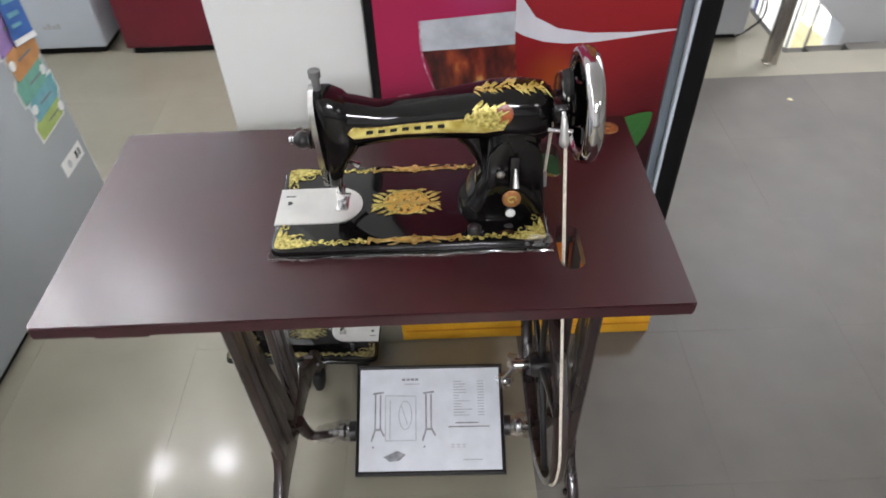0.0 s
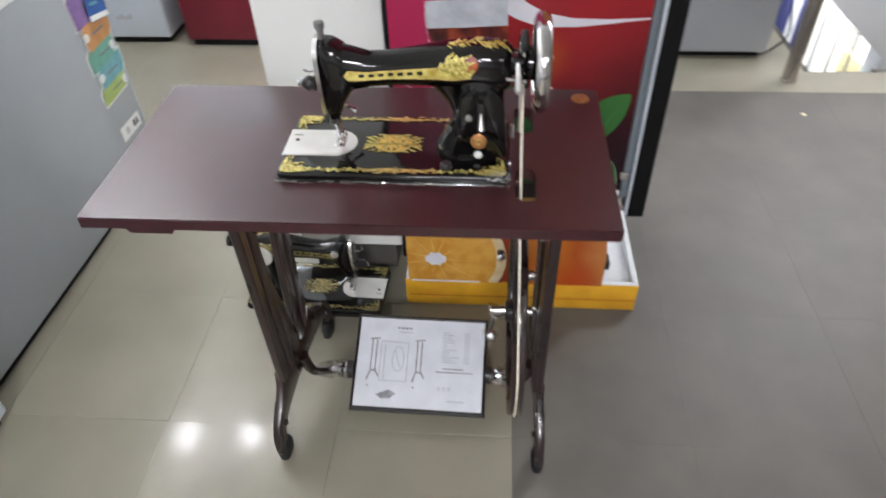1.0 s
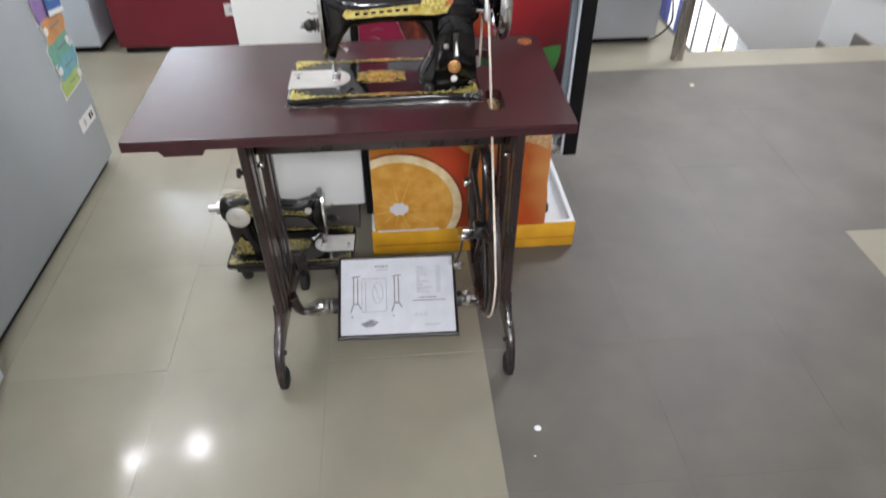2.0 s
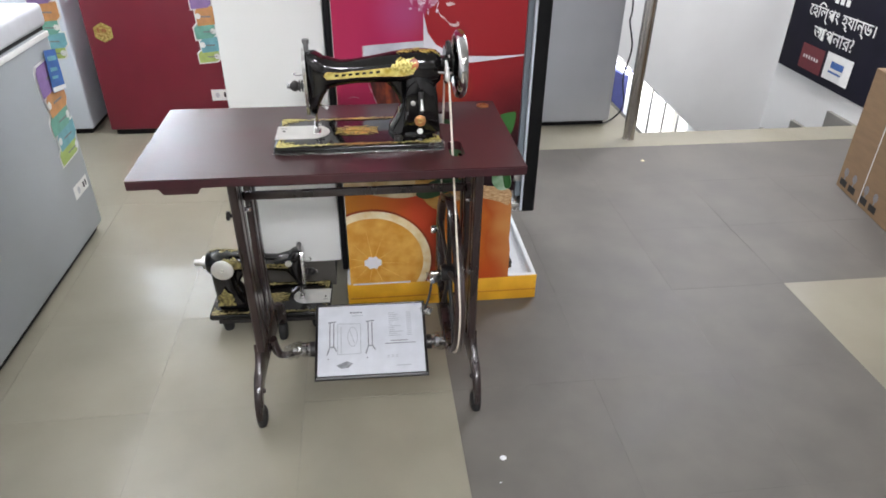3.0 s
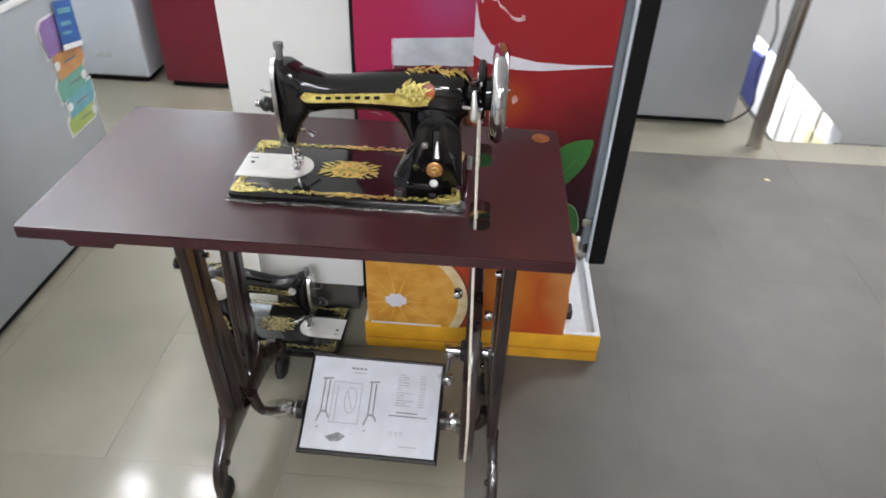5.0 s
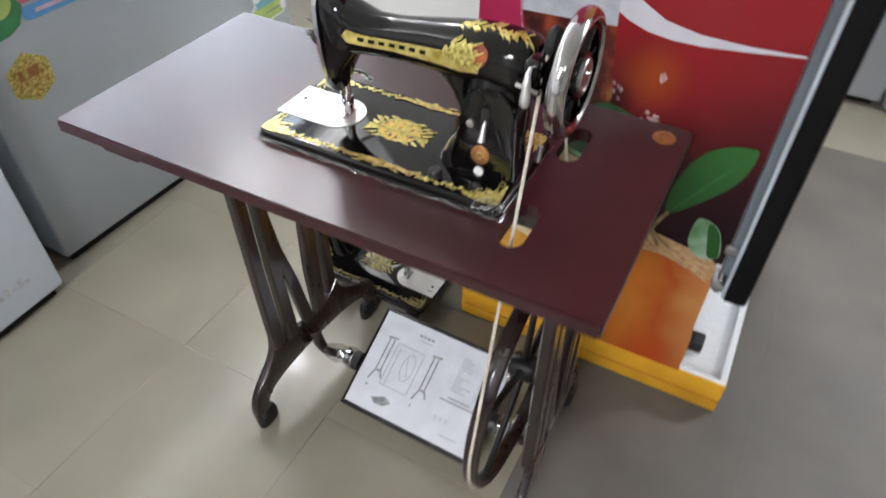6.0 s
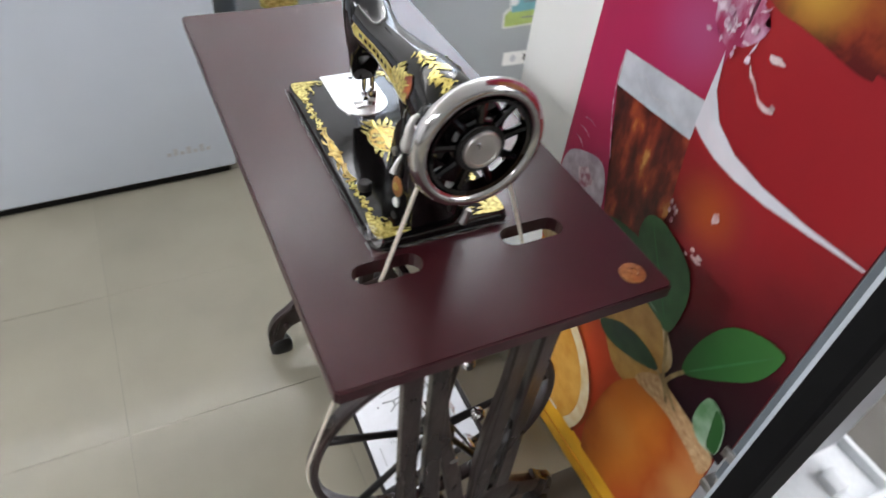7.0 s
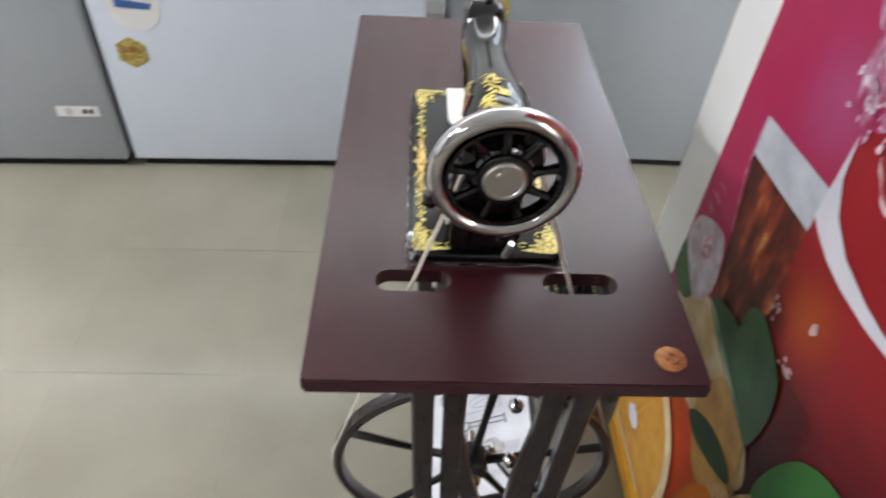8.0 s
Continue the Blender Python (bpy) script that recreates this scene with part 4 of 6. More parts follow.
P_FRUIT = gradient_mat("poster_golden_fruit", [(0.0, (0.10, 0.010, 0.010)), (0.18, (0.24, 0.035, 0.016)), (0.5, (0.33, 0.085, 0.018)), (1.0, (0.36, 0.12, 0.03))], 2, 1.015, 1.16, warp=0.16, scale=60, spots=[(0.292, 0.36, 1.066, 0.070, (0.58, 0.34, 0.05), 0.85), (0.43, 0.36, 1.12, 0.10, (0.50, 0.20, 0.03), 0.7)])


def cola_mat():
    """Printed cola and ice: dark brown, red and amber streaks that run into one another."""
    m = mat("poster_cola", (0.05, 0.008, 0.006), 0.35, var=0.3, scale=24, second=(0.30, 0.05, 0.02), space="World", thr=(0.34, 0.62), stretch=(1.7, 1, 0.8), detail=7.0)
    ramp = [n for n in m.node_tree.nodes if n.type == "VALTORGB"][0].color_ramp
    for p, c in ((0.50, (0.13, 0.016, 0.011)), (0.66, (0.36, 0.080, 0.018)), (0.76, (0.68, 0.38, 0.11))):
        ramp.elements.new(p).color = (*c, 1)
    return m


P_COLA = cola_mat()


def round_line(pts, k=4):
    """A closed outline eased through the given corners."""
    n, out = len(pts), []
    for i in range(n):
        p0, p1, p2, p3 = (Vector(pts[(i + j) % n]) for j in (-1, 0, 1, 2))
        for s in range(k):
            t = s / k
            q = 0.5 * (2 * p1 + (p2 - p0) * t + (2 * p0 - 5 * p1 + 4 * p2 - p3) * t * t + (3 * p1 - p0 - 3 * p2 + p3) * t ** 3)
            out.append((q.x, q.y))
    return out


def poster():
    sheet = part("poster", box(P_X0, P_X1, P_Y, P_Y + 0.004, 0.44, P_Z1), P_BASE, cooler, "glossy printed poster with fruit, leaves and drinks", smooth=False)

    def pr(layer, shapes, m, z0=P_Z0, name="print"):
        cut = [clip2d(s, P_X0, 0.4915, z0, P_Z1) for s in shapes]
        part(name, flats(cut, lambda u, v: (u, P_Y - 0.0006 - 0.0006 * layer, v)), m, sheet, smooth=False)

    # lower sheet, narrower where the juice glass ends
    part("lower_sheet", flats([[(P_X0, P_Z0), (0.4865, P_Z0), (0.4865, 0.34), (0.481, 0.442), (P_X0, 0.442)]], lambda u, v: (u, P_Y + 0.002, v)), P_ROSE, sheet, smooth=False)
    # tall red glass with a white swoosh
    pr(0, [[(0.211, 0.42), (P_X1, 0.42), (P_X1, P_Z1), (0.275, P_Z1), (0.225, 1.02), (0.211, 0.90)]], P_RED, 0.42, name="red_glass")
    up = [(0.211, 0.955), (0.222, 0.905), (0.245, 0.872), (0.285, 0.850), (0.34, 0.8395), (0.41, 0.8375), (0.4915, 0.8410)]
    low = [(0.4915, 0.8380), (0.41, 0.828), (0.35, 0.8215), (0.30, 0.8210), (0.262, 0.826), (0.228, 0.838), (0.211, 0.848)]
    pr(3, [up + low], P_WHITE, name="swoosh")
    # cola glass
    pr(1, [[(0.047, 0.872), (0.2105, 0.883), (0.2125, 0.823), (0.13, 0.8185), (0.050, 0.816)]], P_GLASS, name="glass_rim")
    pr(1, [[(0.050, 0.8165), (0.13, 0.8190), (0.2125, 0.8235), (0.218, 0.768), (0.227, 0.702), (0.215, 0.60), (0.17, 0.57), (0.112, 0.590), (0.086, 0.699)]], P_COLA, name="cola")
    lip = smooth_line([(0.0475, 0.872, 0), (0.0475, 0.825, 0), (0.056, 0.775, 0), (0.083, 0.702, 0)], 5)
    pr(1.8, stroke([(p.x, p.y) for p in lip], 0.0032, 0.0020), P_FOAM, name="glass_edge")
    zig = [(0.085 + 0.008 * k, 0.850 - 0.0011 * k + 0.006 * math.sin(k * 0.9)) for k in range(13)]
    for k in range(12):
        pr(2 + 0.01 * k, [[zig[k], zig[k + 1], (zig[k + 1][0], zig[k + 1][1] + 0.0018), (zig[k][0], zig[k][1] + 0.0018)]], INK_LIGHT, name="hairline")
    # pale wet crest at the left edge
    rng = random.Random(11)
    wob = lambda cx, cz, rx, rz, k0: [(cx + rx * math.cos(q) * (1 + 0.18 * math.sin(3 * q + k0)), cz + rz * math.sin(q) * (1 + 0.18 * math.cos(4 * q + k0))) for q in [2 * math.pi * k / 18 for k in range(18)]]
    pr(1.7, [round_line([(-0.024, 0.600), (-0.014, 0.652), (0.030, 0.678), (0.070, 0.683), (0.091, 0.650), (0.097, 0.592), (0.060, 0.546), (0.013, 0.570)])], P_CREST, name="crest")
    pr(1.9, [wob(0.040, 0.632, 0.020, 0.020, 0.4)], P_FOAM, name="crest_shade")
    pr(1.6, [round_line([(-0.032, 0.530), (-0.020, 0.606), (0.012, 0.580), (0.054, 0.552), (0.030, 0.515)])], P_LEAF_MID, name="leaf")
    # pale rind behind the stems
    pr(1.5, [round_line([(-0.035, 0.455), (0.020, 0.515), (0.060, 0.548), (0.098, 0.588), (0.140, 0.578), (0.205, 0.562), (0.290, 0.546), (0.345, 0.497), (0.331, 0.450), (0.250, 0.435), (0.150, 0.410), (0.030, 0.430)])], P_CREAM, name="pale_rind")
    for k in range(3):
        pr(1.6 + 0.02 * k, [leaf2d(-0.012 + 0.006 * k, 0.690 + 0.019 * k, 0.018 + 0.007 * k, 0.676 + 0.026 * k, 0.0022, 6, 0.004)], P_FOAM, name="wet_line")
    # splash where pink, glass and fruit meet
    edge = round_line([(0.112, 1.16), (0.135, 1.085), (0.160, 1.040), (0.180, 0.985), (0.205, 0.958), (0.236, 0.972), (0.252, 1.000), (0.240, 1.022), (0.222, 1.050), (0.214, 1.090), (0.200, 1.16)], 4)
    pr(2.6, [[(a + rng.uniform(-0.005, 0.005), b + rng.uniform(-0.005, 0.005)) for a, b in edge]], P_SPLASH, name="splash_body")
    splash = []
    for k in range(46):
        f = rng.random()
        cx, cz = 0.150 + 0.082 * f + rng.gauss(0, 0.012), 1.120 - 0.140 * f + rng.gauss(0, 0.014)
        q, ln, w = rng.uniform(0.6, 2.4), rng.uniform(0.008, 0.026), rng.uniform(0.0012, 0.0040)
        splash.append(leaf2d(cx, cz, cx + ln * math.cos(q), cz + ln * math.sin(q), w, 6, rng.uniform(-0.004, 0.004)))
    for k in range(16):
        cx, cz = 0.165 + 0.085 * rng.random(), 0.955 + 0.050 * rng.random()
        splash.append(wob(cx, cz, rng.uniform(0.0015, 0.006), rng.uniform(0.0015, 0.007), rng.uniform(0, 6)))
    bm = bmesh.new()
    for k, s in enumerate(splash):
        flats([clip2d(s, P_X0, P_X1, P_Z0, P_Z1)], lambda u, v: (u, P_Y - 0.0042 - 0.00002 * k, v), bm)
    part("splash", bm, P_LILAC, sheet, smooth=False)["kind"] = "stuff"
    for line, w in (([(0.252, 0.957), (0.258, 0.946), (0.268, 0.940), (0.276, 0.930)], 0.0035), ([(0.276, 0.934), (0.282, 0.925), (0.296, 0.921), (0.308, 0.925), (0.300, 0.932)], 0.0045)):
        pts = smooth_line([(a, b, 0) for a, b in line], 3)
        n = len(pts)
        up = [(p.x, p.y + w * math.sin(math.pi * (i + 0.6) / n)) for i, p in enumerate(pts)]
        dn = [(p.x, p.y - w * math.sin(math.pi * (i + 0.6) / n) * 0.6) for i, p in enumerate(pts)]
        pr(3.7, [up + dn[::-1]], P_SHINE, name="water_drop")
    pr(3.7, [wob(0.282, 0.977, 0.012, 0.0045, 1.0)], P_SHINE, name="water_drop")
    pr(3.7, [wob(0.302, 0.757, 0.006, 0.009, 1.0)], P_SHINE, name="water_drop")
    for k in range(9):
        pr(3.7 + 0.02 * k, [wob(0.282 + 0.036 * rng.random(), 0.672 + 0.020 * rng.random(), rng.uniform(0.002, 0.006), rng.uniform(0.002, 0.005), k)], P_SHINE, name="petal")
    for k in range(6):
        pr(3.7 + 0.02 * k, [wob(0.226 + 0.014 * rng.random(), 0.700 + 0.030 * rng.random(), 0.003, 0.005, k)], P_FOAM, name="bubble")
    # golden fruit above
    pr(2, [round_line([(0.195, 1.16), (0.212, 1.075), (0.240, 1.030), (0.300, 1.021), (0.39, 1.019)], 5)[:21] + [(0.481, 1.020), (0.481, 1.45), (0.21, 1.45)]], P_FRUIT, name="golden_fruit")
    # half orange with its segments
    ox, oz, R = 0.046, 0.182, 0.194
    pr(1, [ring2d(ox, oz, R, R, 56)], P_SKIN, name="orange_peel")
    pr(2, [ring2d(ox, oz, R * 0.965, R * 0.965, 56)], P_RIND, name="orange_rind")
    pr(3, [ring2d(ox, oz, R * 0.835, R * 0.835, 56)], P_FLESH, name="orange_flesh")
    rays = []
    for k in range(11):
        a = k * 2 * math.pi / 11 + rng.uniform(-0.1, 0.1)
        w = 0.0022
        c, s = math.cos(a), math.sin(a)
        rr = R * rng.uniform(0.45, 0.82)
        rays.append([(ox - s * w, oz + c * w), (ox + c * rr, oz + s * rr), (ox + s * w, oz - c * w)])
    for k, s in enumerate(rays):
        pr(3.3 + 0.02 * k, [s], P_SEG)
    pr(5, [[(ox + (0.024 + 0.006 * (k % 2)) * math.cos(k * math.pi / 8), oz + (0.020 + 0.006 * (k % 2)) * math.sin(k * math.pi / 8)) for k in range(16)]], P_WHITE, name="orange_core")
    pr(5.5, [rect(P_X0 + 0.008, 0.165, 0.098, 0.1045)], P_WHITE, name="white_border")
    # whole orange, juice and its pulp
    pr(3.2, [round_line([(0.185, 0.45), (0.21, 0.54), (0.275, 0.565), (0.34, 0.455), (0.30, 0.37), (0.24, 0.37)])], P_OCHRE, name="ochre_leaf")
    pr(4, [round_line([(0.285, 0.370), (0.335, 0.425), (0.41, 0.420), (0.480, 0.40), (0.4865, 0.25), (0.490, 0.05), (0.30, 0.05), (0.25, 0.13), (0.247, 0.23), (0.262, 0.32)])], P_SKIN, name="orange")
    pr(5, [round_line([(0.300, 0.395), (0.335, 0.447), (0.405, 0.441), (0.478, 0.424), (0.478, 0.372), (0.445, 0.384), (0.376, 0.402)])], P_STRAW, name="pulp")
    # leaves and stems
    pr(6, [round_line([(0.371, 0.502), (0.366, 0.558), (0.389, 0.628), (0.426, 0.664), (0.468, 0.676), (0.480, 0.666), (0.469, 0.612), (0.430, 0.557)])], P_LEAF, name="leaf")
    pr(6.6, [leaf2d(0.373, 0.506, 0.474, 0.668, 0.0035)], P_VEIN, name="leaf_vein")
    pr(6, [round_line([(0.197, 0.675), (0.194, 0.637), (0.221, 0.602), (0.263, 0.568), (0.314, 0.532), (0.324, 0.597), (0.311, 0.647), (0.287, 0.670), (0.251, 0.685), (0.219, 0.690)])], P_LEAF_MID, name="leaf")
    pr(6.6, [leaf2d(0.312, 0.536, 0.208, 0.680, 0.0035)], P_VEIN, name="leaf_vein")
    pr(5.4, [round_line([(0.110, 0.598), (0.138, 0.622), (0.198, 0.630), (0.240, 0.604), (0.302, 0.540), (0.232, 0.553), (0.160, 0.570)])], P_LEAF_MID, name="leaf")
    pr(5.6, [leaf2d(0.114, 0.598, 0.290, 0.546, 0.010, 12, -0.006)], P_LEAF_PALE, name="leaf_edge")
    pr(6, [round_line([(0.186, 0.424), (0.218, 0.405), (0.282, 0.424), (0.332, 0.457), (0.290, 0.474), (0.234, 0.464)])], P_LEAF_DARK, name="leaf")
    pr(6, [round_line([(0.424, 0.507), (0.421, 0.451), (0.448, 0.424), (0.480, 0.438), (0.469, 0.493), (0.446, 0.512)])], P_LEAF_PALE, name="leaf")
    pr(7, [round_line([(0.462, 0.432), (0.479, 0.440), (0.468, 0.492), (0.446, 0.508), (0.452, 0.470)])], P_LEAF, name="leaf")
    for line in ([(0.314, 0.536), (0.330, 0.500), (0.347, 0.459), (0.392, 0.425)], [(0.372, 0.505), (0.356, 0.470), (0.352, 0.445)], [(0.330, 0.458), (0.352, 0.448), (0.372, 0.420)]):
        pts = smooth_line([(a, b, 0) for a, b in line], 3)
        for k, (a, b) in enumerate(zip(pts, pts[1:])):
            d = (b - a).normalized() * 0.0036
            pr(7 + 0.01 * k, [[(a.x - d.y, a.y + d.x), (b.x - d.y, b.y + d.x), (b.x + d.y, b.y - d.x), (a.x + d.y, a.y - d.x)]], P_STEM, name="stem")


poster()


def foam_tray():
    t = thing("foam_tray", "shallow white foam tray with a yellow painted rim under the cooler", "tray")
    x0, x1, y0, y1, h, w = -0.042, 0.594, 0.364, 0.93, 0.094, 0.016
    part("base", box(x0 + w, x1 - w, y0 + w, y1 - w, 0.002, 0.068), FOAM, t, smooth=False)
    front = part("front_rim", box(x0, x1, y0, y0 + w, 0, h, 0.004, 2), YELLOW, t, "yellow front rim with a dented lower edge")
    part("top_edge", box(x0 + 0.003, x1 - 0.003, y0 + 0.003, y0 + w - 0.002, h - 0.003, h + 0.003, 0.001), FOAM, front)
    part("groove", box(x0 + 0.01, x1 - 0.002, y0 - 0.0025, y0 + 0.002, h * 0.40, h * 0.44), YELLOW_DARK, front, smooth=False)
    part("side_rim", box(x1 - w, x1, y0 + w, y1, 0, h, 0.004, 2), FOAM, t)
    part("side_rim", box(x0, x0 + w, y0 + w, y1, 0, h, 0.004, 2), FOAM, t)
    part("back_rim", box(x0 + w, x1 - w, y1 - w, y1, 0, h, 0.004, 2), FOAM, t)
    part("rubber_block", box(0.494, 0.526, 0.452, 0.492, 0.068, 0.098, 0.004), RUBBER, t, "small black rubber block in the tray")
    part("foam_block", box(0.50, 0.545, 0.80, 0.84, 0.068, 0.09, 0.003), FOAM, t)


foam_tray()


# ---- treadle table ----
TAB = (-0.440, 0.380, -0.195, 0.218)   # x from, x to, y from, y to
TOP_Z, TOP_T = 0.760, 0.020
CY = 0.030                             # middle of the stand


def treadle_table():
    t = thing("treadle_table", "dark maroon laminate sewing table on a wrapped cast-iron treadle stand", "sewing table")
    x0, x1, y0, y1 = TAB
    r = 0.004
    rim = [(x0 + r, y0), (x1 - r, y0), (x1, y0 + r), (x1, y1 - r), (x1 - r, y1), (x0 + r, y1), (x0, y1 - r), (x0, y0 + r)]
    bm = plate(rim, [stadium(0.242, -0.130, -0.044, 0.0165), stadium(0.242, 0.062, 0.149, 0.0165)], TOP_Z - TOP_T, TOP_Z)
    top = part("tabletop", bm, LAMINATE, t, "dark maroon laminate board with two belt slots", smooth=False)
    part("edge_band", box(x0 + 0.002, x1 - 0.002, y0 - 0.0015, y0 + 0.002, TOP_Z - TOP_T + 0.001, TOP_Z - 0.002), LAMINATE_EDGE, top, smooth=False)
    part("edge_band", box(x1 - 0.002, x1 + 0.0015, y0 + 0.002, y1 - 0.002, TOP_Z - TOP_T + 0.001, TOP_Z - 0.002), LAMINATE_EDGE, top, smooth=False)
    cap = part("screw_cap", lathe([(0.0, 0.0), (0.0165, 0.0), (0.0160, 0.0015), (0.013, 0.0024), (0.0, 0.0026)], n=28), COPPER, top, "round copper-coloured cap")
    cap.location = (0.348, 0.183, TOP_Z)
    curl = [(0.348 + 0.0075 * math.cos(a) * (1 - 0.04 * k), 0.183 + 0.0075 * math.sin(a) * (1 - 0.04 * k), TOP_Z + 0.003) for k, a in enumerate([j * 0.5 for j in range(12)])]
    part("relief", tube(curl, 0.0016, 6), COPPER, top)
    # wooden strips and drop bracket under the board
    zb = TOP_Z - TOP_T
    part("bracket", prism([(-0.385, zb - 0.001), (-0.292, zb - 0.001), (-0.305, zb - 0.019), (-0.372, zb - 0.019)], y0 + 0.012, y0 + 0.10), LAMINATE_EDGE, t, "dark wooden block under the overhang", smooth=False)
    for y in (-0.075, 0.135):
        part("batten", box(-0.250, 0.205, y - 0.012, y + 0.012, zb - 0.020, zb - 0.001, 0.002), IRON, t)
    part("crossbar", box(-0.258, 0.300, CY - 0.055, CY - 0.043, 0.620, 0.640, 0.003), IRON, t, "flat iron crossbar in clear wrap")
    part("crossbar", box(-0.258, 0.300, CY + 0.055, CY + 0.067, 0.600, 0.630, 0.003), IRON, t, "flat iron crossbar in clear wrap")
    side_frame(t, -0.2575, -0.0125)
    side_frame(t, 0.2995, 0.0090)
    treadle(t)
    flywheel(t)
    wrapping(t)
    return t


FRAME_Y = 0.059                        # middle of the cast sides


def cast_plate(yz, x0, x1, bevel=0.003):
    """A flat casting: an outline in y and z, thick along x, with eased edges."""
    bm = bmesh.new()
    face = bm.faces.new([bm.verts.new((x0, y, z)) for y, z in yz])
    got = bmesh.ops.extrude_face_region(bm, geom=[face])
    bmesh.ops.translate(bm, vec=(x1 - x0, 0, 0), verts=[v for v in got["geom"] if isinstance(v, bmesh.types.BMVert)])
    bmesh.ops.recalc_face_normals(bm, faces=bm.faces)
    rims = [e for e in bm.edges if len(e.link_faces) == 2 and sum(abs(f.normal.x) > 0.9 for f in e.link_faces) == 1]
    bmesh.ops.bevel(bm, geom=rims, offset=bevel, segments=2, profile=0.5, affect="EDGES")
    bmesh.ops.triangulate(bm, faces=[f for f in bm.faces if len(f.verts) > 4])
    return bm


def side_frame(t, x, splay):
    """One cast side: two forked pairs of bars on a low arched foot with rubber shoes."""
    c = FRAME_Y
    fr = part("side_frame", bars([(x, c - 0.155, 0.731), (x, c + 0.105, 0.731)], 0.018, 0.034), IRON, t, "cast-iron side frame in clear wrap")
    s = 1 if x > 0 else -1
    outer = [(0.126, 0.222), (0.133, 0.185), (0.160, 0.148), (0.190, 0.122), (0.206, 0.092), (0.211, 0.060), (0.209, 0.022)]
    inner = [(0.184, 0.022), (0.178, 0.050), (0.163, 0.082), (0.128, 0.100), (0.070, 0.110), (0.0, 0.112)]
    top = [(0.0, 0.180), (0.045, 0.184), (0.085, 0.196), (0.126, 0.222)]
    rear_outer = [(0.078, 0.222), (0.092, 0.188), (0.132, 0.154)] + outer[3:]
    rear_top = [(0.0, 0.180), (0.025, 0.184), (0.050, 0.196), (0.078, 0.222)]
    o, i, p, ro, rp = [[(q.x, q.y) for q in smooth_line([(a, b, 0) for a, b in line], 4)] for line in (outer, inner, top, rear_outer, rear_top)]
    half, rear = p[:-1] + o + i, rp[:-1] + ro + i
    ring = [(c + d, z) for d, z in rear] + [(c - d, z) for d, z in reversed(half[1:-1])]
    arch = cast_plate(ring, x - 0.0085, x + 0.0085)
    for v in arch.verts:
        v.co.x += splay * (c - v.co.y) / 0.18
    part("arch", arch, IRON, fr)
    for ys in (-1, 1):
        q = 0.0 if ys < 0 else -0.060      # the rear pair stands nearer the middle
        part("upright", bars([(x, c + ys * 0.134 + q, 0.724), (x, c + ys * 0.130 + q, 0.60), (x, c + ys * 0.125 + q, 0.40), (x, c + ys * 0.116 + q * 0.85, 0.200)], [0.036, 0.028, 0.028, 0.032], 0.020), IRON, fr)
        part("upright", bars([(x, c + ys * 0.094 + q, 0.724), (x, c + ys * 0.090 + q, 0.60), (x, c + ys * 0.085 + q, 0.40), (x, c + ys * 0.073 + q * 0.85, 0.184)], [0.036, 0.028, 0.028, 0.033], 0.018), IRON, fr)
        part("brace", bars([(x, c + ys * 0.083 + q, 0.54), (x, c + ys * 0.068 + q * 0.9, 0.42), (x, c + ys * 0.042 + q * 0.5, 0.31), (x, c + ys * 0.018, 0.178)], [0.018, 0.024, 0.028, 0.028], 0.015), IRON, fr)
        xf = x - ys * splay
        # raised rib along the casting's outer side
        part("rib", bars([(x - ys * splay * 0.83, c + ys * 0.150, 0.150), (xf, c + ys * 0.185, 0.115), (xf - ys * splay * 0.1, c + ys * 0.198, 0.070)], 0.008, 0.021), IRON, fr)
        foot = loft([(0.0, xf, c + ys * 0.183, 0.011, 0.021), (0.004, xf, c + ys * 0.183, 0.0130, 0.026), (0.028, xf, c + ys * 0.184, 0.0150, 0.027), (0.042, xf, c + ys * 0.182, 0.0128, 0.021), (0.050, xf, c + ys * 0.180, 0.0100, 0.013)], "z", n=18, power=2.8)
        part("rubber_shoe", foot, RUBBER, fr, "black rubber shoe")
        part("screw", turned(lathe([(0.0, 0.0), (0.007, 0.0), (0.007, 0.005), (0.004, 0.008), (0.0, 0.008)], "x", 12), Matrix.Translation((xf - s * 0.0085, c + ys * 0.168, 0.098)) @ Matrix.Diagonal((-s, 1, 1, 1))), IRON, fr)
    if x < 0:
        part("wing_screw", turned(lathe([(0.0, 0.0), (0.005, 0.0), (0.005, 0.010), (0.011, 0.012), (0.011, 0.018), (0.0, 0.018)], "x", 14), Matrix.Translation((x - 0.009, c - 0.118, 0.60)) @ Matrix.Diagonal((-1, 1, 1, 1))), BLACK_IRON, fr, "dark screw head on the frame")
    # arm that carries the treadle pivot
    inn = -s
    arm = [(x + inn * 0.010, c - 0.018, 0.150), (x + inn * 0.020, c - 0.016, 0.105), (x + inn * 0.040, c - 0.016, 0.088), (x + inn * (0.10 if x < 0 else 0.085), c - 0.017, 0.104)]
    part("pivot_arm", tube(smooth_line(arm, 4), [0.015 - 0.0006 * k for k in range(13)], 10), IRON, fr)
    part("screw", turned(lathe([(0.0, -0.006), (0.006, -0.006), (0.006, 0.006), (0.0, 0.008)], "x", 12), Matrix.Translation((x + inn * 0.018, c + 0.04, 0.66))), CHROME, fr)
    part("screw", turned(lathe([(0.0, -0.006), (0.006, -0.006), (0.006, 0.006), (0.0, 0.008)], "x", 12), Matrix.Translation((x + inn * 0.016, c - 0.09, 0.60))), CHROME, fr)


